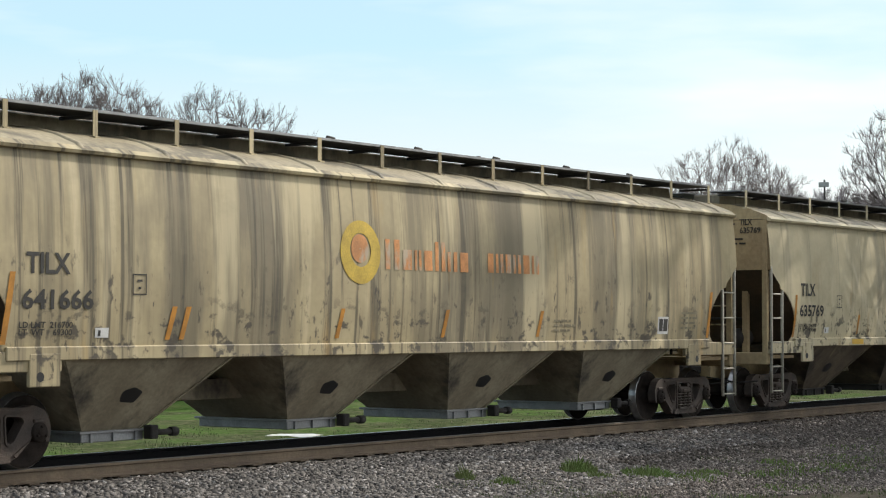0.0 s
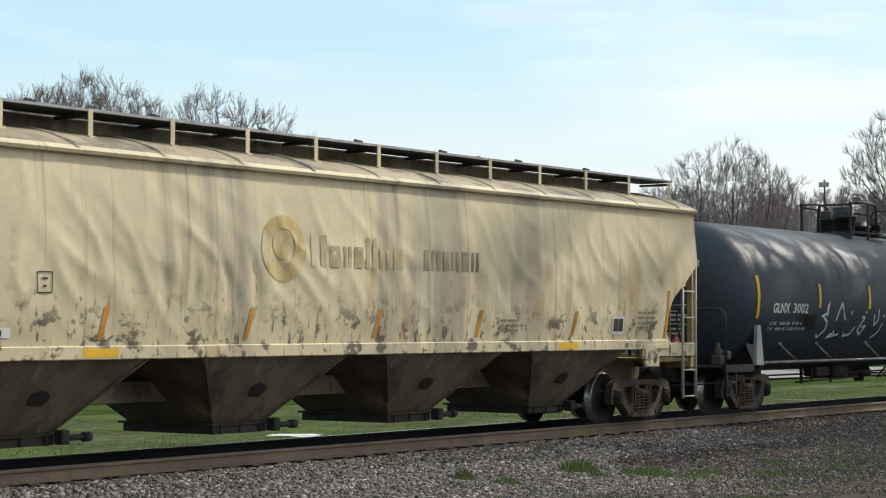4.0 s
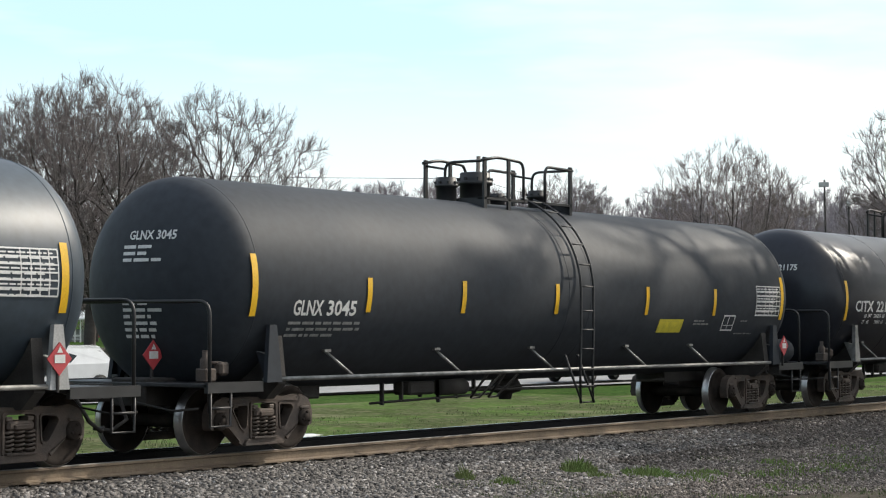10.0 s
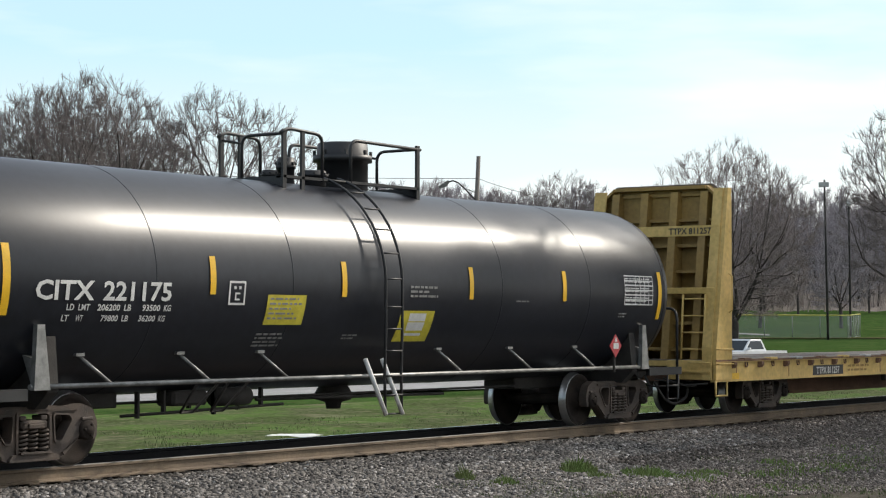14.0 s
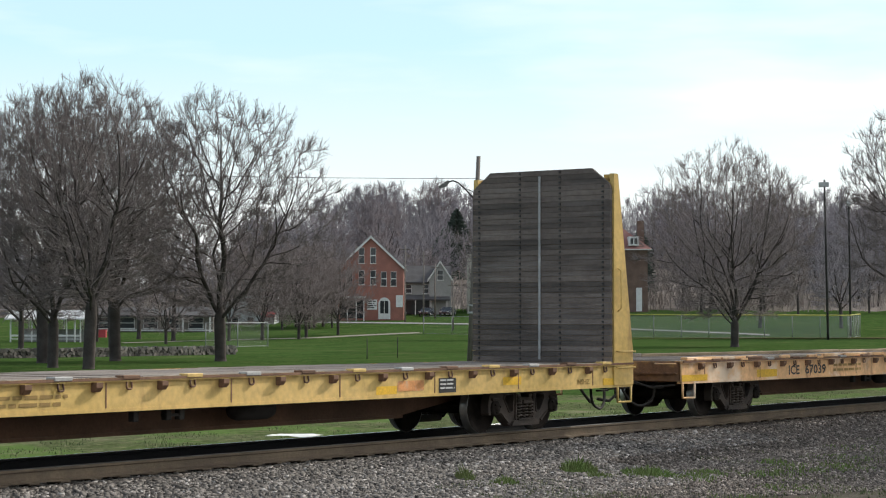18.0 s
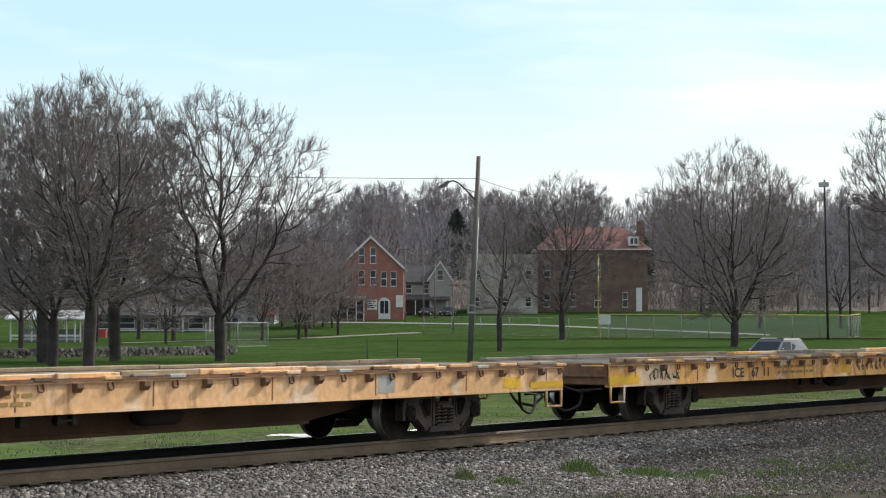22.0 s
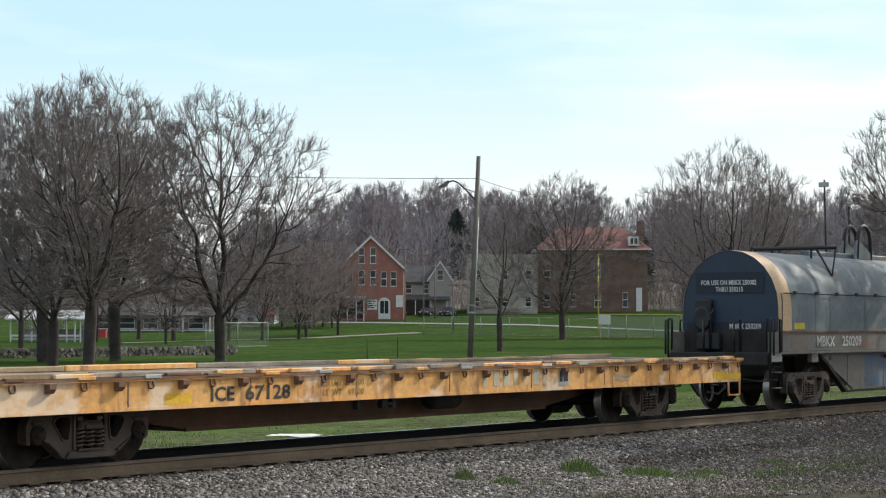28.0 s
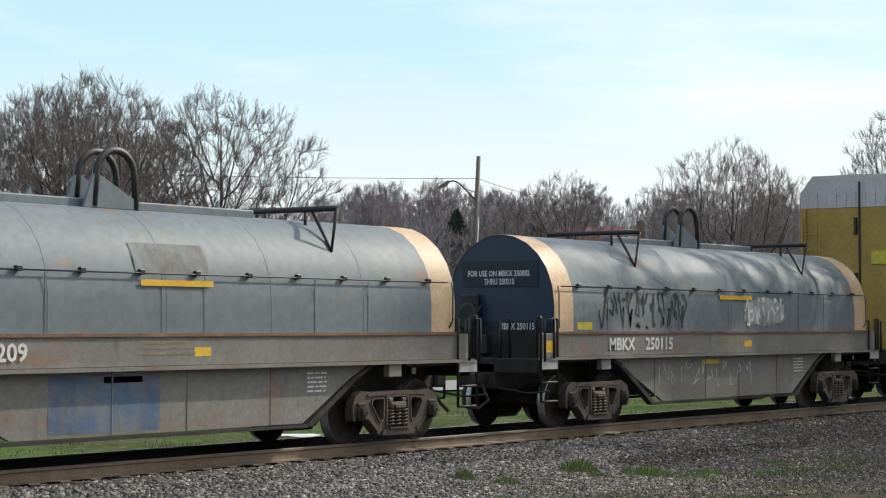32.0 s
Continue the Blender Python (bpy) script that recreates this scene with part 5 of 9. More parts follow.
                part("paint_scrawl", moved(g2, 0, -W - 0.006, 0), M_BLACKTXT, car, "black spray-paint stroke")
    return car


def add_bulkhead(car, L, s, paint):
    """A timber-lined end wall on a flat car; its planks face the deck."""
    W, zt, top = 1.45, 1.10, 4.50
    xi = s * (L - 0.66)
    for y in (-1, 1):
        p = Geo()
        a, b = y * (W - 0.06), y * (W + 0.03)
        p.prism([(xi, 0.72), (s * L, 0.72), (s * (L - 0.02), 1.35), (xi + s * 0.14, top - 0.1), (xi, top - 0.1)], min(a, b), max(a, b), "y")
        p.prism([(s * L, 0.72), (s * (L + 0.03), 0.72), (s * (L + 0.01), 1.35), (xi + s * 0.17, top - 0.1), (xi + s * 0.14, top - 0.1), (s * (L - 0.02), 1.35)], y * (W - 0.16) - 0.1, y * (W - 0.16) + 0.1, "y")
        w = part("bulkhead_side", p, paint, car, "tapering yellow steel end post")
        for z in (1.02, 1.3):
            hs = Geo()
            hs.tube([(xi + s * 0.06, y * (W + 0.03), z), (xi + s * 0.06, y * (W + 0.09), z), (s * (L - 0.03), y * (W + 0.09), z), (s * (L - 0.03), y * (W + 0.03), z)], 0.014, 5)
            part("grab_iron", hs, paint, car)
        hs = Geo()
        hs.tube([(xi + s * 0.12, y * (W + 0.03), 2.0), (xi + s * 0.12, y * (W + 0.1), 2.05), (xi + s * 0.12, y * (W + 0.1), 2.7), (xi + s * 0.12, y * (W + 0.03), 2.75)], 0.014, 5)
        part("grab_iron", hs, paint, car)
    f = Geo()
    for y in (-0.98, -0.33, 0.33, 0.98):
        f.prism([(xi, 1.1), (s * (L - 0.05), 1.1), (xi + s * 0.16, top - 0.15), (xi, top - 0.15)], y - 0.08, y + 0.08, "y")
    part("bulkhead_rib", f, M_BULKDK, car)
    h = Geo()
    for k in range(7):
        z = 1.3 + k * 0.5
        d = 0.5 * (1 - (z - 1.1) / 3.6)
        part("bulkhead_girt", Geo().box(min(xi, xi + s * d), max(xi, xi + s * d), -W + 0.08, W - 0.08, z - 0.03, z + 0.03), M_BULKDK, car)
    h.box(min(xi, xi + s * 0.012), max(xi, xi + s * 0.012), -W + 0.05, W - 0.05, 1.1, top - 0.3)
    h.box(min(xi, xi + s * 0.17), max(xi, xi + s * 0.17), -W + 0.45, W - 0.45, top - 0.10, top - 0.04)
    for y in (-1, 1):
        h.prism([(y * (W + 0.0), top - 0.40), (y * (W - 0.42), top - 0.04), (y * (W - 0.42), top - 0.10), (y * (W + 0.0), top - 0.46)], xi, xi + s * 0.17, "x")
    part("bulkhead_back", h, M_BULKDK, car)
    if s < 0:
        xb = xi + s * 0.285
        part("number_band", Geo().box(xb - 0.01, xb, -1.36, 1.36, 3.48, 3.68), paint, car)
        t = letters("TTPX 811257", 0.12, 0.92)
        g3 = Geo()
        g3.f, g3.m, g3.s = t.f, t.m, t.s
        g3.v = [(xb - 0.018, -0.28 - vx, 3.52 + vz) for vx, vy, vz in t.v]
        part("end_lettering", g3, M_BLACKTXT, car)
        la = Geo().tube([(s * (L - 0.02), -0.72, 1.1), (s * (L - 0.12), -0.72, 2.35)], 0.022, 6).tube([(s * (L - 0.02), -1.2, 1.1), (s * (L - 0.12), -1.2, 2.35)], 0.022, 6)
        for k in range(4):
            la.tube([(s * (L - 0.04 - 0.025 * k), -1.2, 1.3 + k * 0.32), (s * (L - 0.04 - 0.025 * k), -0.72, 1.3 + k * 0.32)], 0.016, 6)
        part("end_ladder", la, paint, car)
        part("end_girder", Geo().box(min(s * (L - 0.26), s * (L - 0.16)), max(s * (L - 0.26), s * (L - 0.16)), -1.36, 1.36, 2.36, 2.48, 0.008), paint, car)
    # planks
    n = 36
    wall = part("plank_backing", Geo().prism([(-W + 0.02, zt), (W - 0.02, zt), (W - 0.02, top - 0.32), (W - 0.42, top - 0.02), (-W + 0.42, top - 0.02), (-W + 0.02, top - 0.32)], min(xi - s * 0.01, xi), max(xi - s * 0.01, xi), "x"), M_BULKDK, car)
    rnd = random.Random(7)
    for k in range(n):
        z0, z1 = zt + 0.01 + (top - zt) * k / n, zt + 0.01 + (top - zt) * (k + 1) / n - 0.005
        tap = max(0.0, (z1 - (top - 0.30)) / 0.30) * 0.38
        tap0 = max(0.0, (z0 - (top - 0.30)) / 0.30) * 0.38
        d = 0.07 + rnd.uniform(0, 0.012)
        g = Geo()
        g.prism([(-W + tap0, z0), (W - tap0, z0), (W - tap, z1), (-W + tap, z1)], min(xi - s * d, xi - s * 0.012), max(xi - s * d, xi - s * 0.012), "x")
        part("plank", g, M_PLANK, wall)
    st = Geo()
    st.box(min(xi - s * 0.095, xi - s * 0.085), max(xi - s * 0.095, xi - s * 0.085), -0.022, 0.022, zt + 0.05, top - 0.1)
    part("white_centre_line", st, M_GREYP, wall, "worn white painted line")
    bolt = Geo().box(-0.008, 0.008, -0.016, 0.016, -0.016, 0.016).mesh("bolt_head", M_BLACK)
    for k in range(n):
        z = zt + 0.01 + (top - zt) * (k + 0.5) / n
        for y in (-1.3, -0.42, 0.42, 1.3):
            if z < top - 0.3 or abs(y) < 1:
                part("bolt_head", bolt, None, wall, at=pose(xi - s * 0.09, y, z))


# ---- coil cars ----
M_HOOD = mat("grey_blue_hood_paint", (0.155, 0.194, 0.214), 0.62, 0, 0.12, 0.5, 0.0, 25, dark=(0.130, 0.166, 0.185), streak=(((1.6, 0.5, 0.4), 0.56, 0.74, (0.15, 0.165, 0.17), 0.6), ((5.0, 1.0, 0.5), 0.62, 0.72, (0.11, 0.10, 0.09), 0.6), ((1.0, 1.0, 2.4), 0.64, 0.70, (0.26, 0.13, 0.07), 0.7)))
M_PEACH = mat("peach_band_paint", (0.66, 0.46, 0.28), 0.55, 0, 0.1, 1.5)
M_HOODEND = mat("dark_blue_paint", (0.022, 0.045, 0.085), 0.45, 0, 0.15, 1.5)
M_NAVY = mat("navy_touch_up_paint", (0.012, 0.020, 0.042), 0.5, 0, 0.15, 1.5)
M_COILBODY = mat("dirty_grey_paint", (0.225, 0.216, 0.196), 0.65, 0, 0.2, 0.9, 0.15, 30, dark=(0.178, 0.168, 0.15), streak=(((0.8, 1, 1.9), 0.54, 0.66, (0.22, 0.115, 0.068), 0.7), ((4, 1, 1.0), 0.6, 0.72, (0.09, 0.085, 0.08), 0.6)))
M_STAIN = mat("scuffed_brown_paint", (0.17, 0.165, 0.15), 0.75, 0, 0.2, 3.0, streak=(((3, 2, 2), 0.45, 0.6, (0.175, 0.205, 0.212), 0.9),))
M_BLUEPATCH = mat("faded_blue_paint", (0.085, 0.15, 0.25), 0.6, 0, 0.15, 1.5, streak=(((1.5, 1, 1.6), 0.45, 0.66, (0.185, 0.185, 0.175), 0.85), ((5, 1, 1), 0.55, 0.7, (0.16, 0.12, 0.09), 0.6)))


def hood_profile():
    p = [(-1.42, 1.64), (-1.42, 1.9), (-1.42, 2.12)]
    for k in range(0, 13):
        a = math.pi - math.pi * k / 12
        p.append((1.42 * math.cos(a), 2.12 + 1.2 * math.sin(a)))
    p += [(1.42, 2.12), (1.42, 1.9), (1.42, 1.64)]
    q = [p[0]]
    for a in p[1:]:
        if math.hypot(a[0] - q[-1][0], a[1] - q[-1][1]) > 1e-4:
            q.append(a)
    return q


def coil_car(label, x_mid, number, blue, seed):
    car = thing("coil_car", label, "coil car", "freight cars of the train")
    CARS.append((car, x_mid))
    L, H = 6.95, 6.53
    prof = hood_profile()
    hood = Geo()
    hood.grid([[(x, y, z) for y, z in prof] for x in (-H + 0.62, -H / 2, -1.1, 1.1, H / 2, H - 0.62)])
    hd = part("hood", hood, M_HOOD, car, "weathered grey-blue round-topped coil hood")
    for s in (-1, 1):
        b = Geo()
        b.grid([[(x, y * 1.002, z + 0.002) for y, z in prof] for x in (s * (H - 0.625), s * H)])
        part("hood_band", b, M_PEACH, hd, "peach painted end band")
        e = Geo()
        x = s * (H - 0.015)
        e.add([(x, y, z) for y, z in prof], [tuple(range(len(prof)))])
        part("hood_end", e, M_HOODEND, hd, "dark blue hood end")
    for x in (-4.2, -2.1, 0.0, 2.1, 4.2):
        g = Geo()
        g.grid([[(x + dx, y * q, 2.12 + (z - 2.12) * q) for y, z in prof] for dx, q in ((-0.012, 1.0), (0, 1.006), (0.012, 1.0))])
        part("hood_seam", g, M_HOOD, hd)
    wire = Geo().tube([(-H + 0.2, -1.445, 2.42), (H - 0.2, -1.445, 2.42)], 0.012, 5)
    part("hood_cable", wire, M_BLACK, hd)
    clip = Geo().box(-0.05, 0.05, -1.46, -1.38, 2.40, 2.47, 0.01).mesh("cable_clip", M_BLACK)
    for k in range(12):
        part("cable_clip", clip, None, hd, at=pose(-H + 0.8 + k * 1.05, 0, 0))
    # lifting bail and stacking brackets on the top
    zt = 3.32
    pl = Geo().box(-2.9, 2.9, -0.12, 0.12, zt - 0.03, zt + 0.10, 0.02)
    for x in (-2.2, -1.4, 1.4, 2.2):
        pl.prism([(x - 0.1, zt), (x + 0.1, zt), (x, zt + 0.2)], -0.03, 0.03, "y")
    part("lifting_beam", pl, M_HOOD, hd)
    for y in (-0.22, 0.22):
        pts = [(-0.42, y, zt)] + [(-0.02 + 0.36 * math.cos(radians(a)), y, zt + 0.42 + 0.34 * math.sin(radians(a))) for a in range(180, -1, -20)] + [(0.36, y, zt - 0.05)]
        part("lifting_hook", Geo().tube(pts, 0.055, 8), M_BLACK, hd)
    foot = Geo()
    for y in (-0.22, 0.22):
        foot.prism([(-0.62, zt - 0.02), (0.55, zt - 0.02), (0.4, zt + 0.08), (-0.34, zt + 0.42), (-0.44, zt + 0.42)], y - 0.03, y + 0.03, "y")
    part("hook_gusset", foot, M_HOOD, hd)
    for x in (-3.4, 3.7):
        t = Geo()
        t.tube([(x, -1.28, 3.46), (x, 1.28, 3.46)], 0.045, 6)
        for y in (-1, 1):
            t.tube([(x, y * 1.26, 3.46), (x, y * 1.14, 2.84), (x, y * 0.68, 3.42)], 0.035, 6)
        for y in (-0.5, 0.5):
            t.tube([(x, y, 3.2), (x, y, 3.46)], 0.03, 6)
        part("stacking_bracket", t, M_BLACK, hd)
    # sill
    for y in (-1, 1):
        s = Geo()
        a, b = sorted((y * 1.36, y * 1.46))
        s.box(-L, L, a, b, 1.22, 1.62, 0.01)
        s.box(-L, L, min(y * 1.36, y * 1.56), max(y * 1.36, y * 1.56), 1.17, 1.22)
        s.box(-H, H, min(y * 1.3, y * 1.49), max(y * 1.3, y * 1.49), 1.60, 1.65)
        sl = part("side_sill", s, M_COILBODY, car, "rust-stained grey side sill")
        be = Geo()
        be.prism([(-4.5, 1.17), (4.5, 1.17), (4.0, 0.98), (2.9, 0.36), (-2.6, 0.36), (-4.0, 0.98)], min(y * 1.22, y * 1.30), max(y * 1.22, y * 1.30), "y")
        bl = part("belly_side", be, M_COILBODY, car)
        edge = Geo()
        for q in (-1, 1):
            edge.prism([(q * 4.5, 1.19), (q * 4.62, 1.19), (q * 4.1, 0.95), (q * 3.05, 0.30), (q * 2.95, 0.34), (q * 4.0, 0.98)], min(y * 1.2, y * 1.36), max(y * 1.2, y * 1.36), "y")
        edge.box(-2.98, 2.98, min(y * 1.2, y * 1.36), max(y * 1.2, y * 1.36), 0.30, 0.345)
        part("belly_flange", edge, M_DARK, car)
        for x in (-2.9, -0.9, 0.5, 2.2):
            part("belly_seam", Geo().box(x - 0.012, x + 0.012, y * 1.305 - 0.008, y * 1.305 + 0.008, 0.36, 1.16), M_COILBODY, bl)
        if y < 0:
            part("lettering", moved(letters("MBKX", 0.22, 0.92), -4.78, -1.482, 1.32), M_WHITE, sl)
            part("lettering", moved(letters(number, 0.22, 1.02), -3.48, -1.482, 1.32), M_WHITE, sl)
            for q in (-1, 1):
                jx = q * (L - 2.05)
                jp = part("jacking_pad", Geo().box(jx - 0.16, jx + 0.16, -1.50, -1.36, 0.98, 1.17, 0.01), M_COILBODY, sl)
                part("jack_hole", Geo().box(jx - 0.05, jx + 0.05, -1.506, -1.495, 1.03, 1.12), M_BLACK, jp)
                hx = q * (H - 0.1)
                part("latch_rod", Geo().tube(bend([(hx, -1.43, 2.42), (hx, -1.47, 2.3), (hx, -1.47, 1.8), (hx - q * 0.06, -1.43, 1.72)], 0.05, 2), 0.014, 5), M_BLACK, hd)
            for hx in (-4.75, -4.0, -2.15, -0.1, 0.72, 3.05, 4.3):
                part("panel_edge", Geo().box(hx - 0.008, hx + 0.008, -1.428, -1.42, 1.66, 2.40), M_STAIN, hd)
            part("rust_line", Geo().box(-H, H, -1.497, -1.488, 1.605, 1.648), M_POCKET, sl, "rusty ledge under the hood")
            if blue:
                part("blue_patch", moved(plate(-2.0, -0.03, 0.40, 1.13), 0, -1.304, 0), M_BLUEPATCH, bl, "faded blue paint patch")
            part("panel", moved(plate(1.15, 1.85, 1.02, 1.1), -2.2, -1.304, 0), M_STICKER, bl)
            part("panel", moved(plate(-1.84, -0.46, 2.26, 2.34), 1.34, -1.438, 0), M_FLATSAFE, hd, "yellow strip")
            part("panel", moved(plate(0, 0.5, 0, 0.13), -H + 0.75, -1.424, 1.68), M_STICKER, hd)
            part("panel", moved(plate(0, 0.32, 0, 0.12), 0.5, -1.464, 1.34), M_FLATSAFE, sl)
            part("panel", moved(plate(0, 0.13, 0, 0.16), -L + 0.35, -1.464, 1.34), M_RED, sl)
            part("panel", moved(plate(0, 0.3, 0, 0.2), -L + 0.1, -1.464, 1.3), M_FLATSAFE if not blue else M_COILBODY, sl)
            part("small_print", moved(bars(3, 1.1, 0.22, 0.5, seed, 0.2), -0.5, -1.466, 1.55), M_LOGO_G, sl)
            part("small_print", moved(bars(5, 0.45, 0.32, 0.4, seed + 1, 0.1), 3.0, -1.306, 1.08), M_WHITE, bl)
            if not blue:
                def on(zv):
                    return -1.428 if zv <= 2.12 else -1.428 * math.sqrt(max(0, 1 - ((zv - 2.12) / 1.2) ** 2)) - 0.006

                def strokes(count, x0, x1, z0, z1, wd, ink, seed2, surf, tall):
                    rr = random.Random(seed2)
                    for q in range(count):
                        g2 = Geo()
                        xx = x0 + (x1 - x0) * (q + 0.5) / count
                        zz = rr.uniform(z0, z1)
                        p = [(xx + rr.uniform(-0.13, 0.13), min(z1, max(z0, zz + tall * rr.uniform(-0.5, 0.5)))) for _ in range(4)]
                        for (ax, az), (bx, bz) in zip(p, p[1:]):
                            ln = math.hypot(bx - ax, bz - az) or 1
                            nx, nz = -(bz - az) / ln * wd, (bx - ax) / ln * wd
                            g2.add([(u, surf(w), w) for u, w in ((ax + nx, az + nz), (bx + nx, bz + nz), (bx - nx, bz - nz), (ax - nx, az - nz))], [(0, 1, 2, 3)])
                        part("paint_scrawl", g2, ink, hd, "spray-paint stroke")
                strokes(26, -5.0, -1.9, 1.72, 2.35, 0.022, M_BLACKTXT, seed, on, 0.7)
                pale = Geo().grid([[(xx, on(z) - 0.001, z) for z in frange(1.74 + 0.10 * abs(k - 4) / 4, 2.34 - 0.16 * abs(k - 4) / 4, 4)] for k, xx in enumerate(frange(0.55, 2.35, 8))])
                part("spray_patch", pale, M_GREYP, hd, "pale grey spray-painted patch")
                strokes(16, 0.6, 2.3, 1.76, 2.3, 0.02, M_DIMPRINT, seed + 1, lambda zv: on(zv) - 0.004, 0.6)
                strokes(9, 0.6, 2.3, 1.76, 2.3, 0.03, M_WHITE, seed + 2, lambda zv: on(zv) - 0.007, 0.6)
                strokes(14, -2.9, 1.2, 0.6, 1.05, 0.008, M_WHITE, seed + 4, lambda zv: -1.312, 0.5)
    # ends: platform, railings, ladders, lettering
    for s in (-1, 1):
        e = Geo()
        c, d = sorted((s * (H - 1.2), s * (L + 0.1)))
        e.box(c, d, -1.36, 1.36, 1.12, 1.20, 0.01)
        part("end_platform", e, M_DARK, car)
        c, d = sorted((s * (L - 0.02), s * (L + 0.12)))
        part("end_beam", Geo().box(c, d, -1.44, 1.44, 0.95, 1.2, 0.015), M_DARK, car)
        c, d = sorted((s * (L - 3.0), s * (L + 0.12)))
        part("draft_sill", Geo().box(c, d, -0.32, 0.32, 0.68, 1.12, 0.02), M_DARK, car)
        c, d = sorted((s * (H - 0.05), s * (H + 0.02)))
        part("end_plate", Geo().box(c, d, -1.36, 1.36, 1.2, 1.66), M_DARK, car)
        for y in (-1.24, 1.24, -0.35, 0.35):
            g = Geo()
            w = 0.36
            c, d = (y, y - math.copysign(w, y))
            g.tube([(s * (L + 0.09), c, 1.15), (s * (L + 0.09), c, 1.85), (s * (L - 0.2), c, 1.88), (s * (L - 0.2), c, 1.2)], 0.024, 6)
            part("end_railing", g, M_BLACK, car)
        for y in (-1.17, 1.17):
            # corner ladder on the side of the sill
            g = Geo()
            x0, x1 = s * (L + 0.1), s * (L - 0.42)
            g.tube(bend([(x0, y, 0.48), (x0, y, 1.9), (x0, y * 0.93, 1.9), (x0, y * 0.93, 1.25)], 0.04, 2), 0.024, 6)
            g.tube(bend([(x1, y, 0.48), (x1, y, 1.86), (x1, y * 0.96, 1.86)], 0.04, 2), 0.024, 6)
            for z in (0.48, 0.80):
                g.tube([(x0, y, z), (x1, y, z)], 0.02, 6)
            part("end_railing", g, M_BLACK, car)
            part("kick_plate", Geo().box(min(x0, x1), max(x0, x1), y - 0.015, y + 0.015, 1.02, 1.2), M_GREYP, car)
        if s < 0:
            lx = -H - 0.010
            part("end_panel", Geo().box(-H - 0.004, -H + 0.01, -1.0, 1.02, 2.42, 2.86), M_NAVY, hd, "darker repainted panel")
            part("end_panel", Geo().box(-H - 0.004, -H + 0.01, -1.3, 1.3, 1.64, 1.82), M_NAVY, hd, "darker repainted panel")
            for txt, y0, z0, hgt in (("FOR USE ON MBKX 250002", 0.86, 2.60, 0.10), ("THRU 250215", 0.42, 2.46, 0.10), ("MBKX " + number, 0.02, 1.685, 0.115)):
                t = letters(txt, hgt)
                g3 = Geo()
                g3.f, g3.m, g3.s = t.f, t.m, t.s
                g3.v = [(lx, y0 - vx, z0 + vz) for vx, vy, vz in t.v]
                part("end_lettering", g3, M_WHITE, hd)
            bw = Geo().lathe([(-H - 0.12, 0.0), (-H - 0.12, 0.26), (-H - 0.16, 0.26), (-H - 0.16, 0.2), (-H - 0.14, 0.0)], "x", (0, 0.75, 1.9), seg=20)
            bw.box(-H - 0.12, -H, 0.5, 1.0, 1.45, 2.3, 0.03)
            bw.tube([(-H - 0.1, 0.9, 1.6), (-H - 0.1, 0.4, 2.1)], 0.03, 6)
            bw.box(-H - 0.2, -H, 0.2, 0.9, 1.25, 1.6, 0.03)
            part("hand_brake", bw, M_BLACK, car)
    # the upper works are narrower than the trucks' span suggests
    done = set()
    for ob in list(car.children) + [q for p in car.children for q in p.children]:
        me = ob.data
        if me and me.name not in done and not ob.name.startswith(("end_railing", "kick_plate")):
            done.add(me.name)
            v = np.empty(len(me.vertices) * 3)
            me.vertices.foreach_get("co", v)
            v[1::3] *= 0.775
            me.vertices.foreach_set("co", v)
    if blue:
        stain = Geo().grid([[(xx, -1.1 * math.sqrt(1 - ((z - 2.12) / 1.2) ** 2) - 0.006, z) for z in (2.42, 2.52, 2.62, 2.72, 2.82)] for xx in (-0.55, -0.2, 0.15, 0.5, 0.85)])
        part("dirt_patch", stain, M_STAIN, hd, "brown scuffed patch on the hood")
    for s in (-1, 1):
        part("coupler", coupler_geo(s * (L + 0.05), s), M_DARK, car)
        add_truck(car, s * 5.05)
    return car


# ---- auto rack ----
M_RACK = mat("dull_yellow_paint", (0.42, 0.28, 0.06), 0.55, 0, 0.12, 0.8, dark=(0.35, 0.23, 0.05))
M_RACKTOP = mat("galvanised_panel", (0.62, 0.60, 0.60), 0.55, 0.1, 0.12, 1.5)


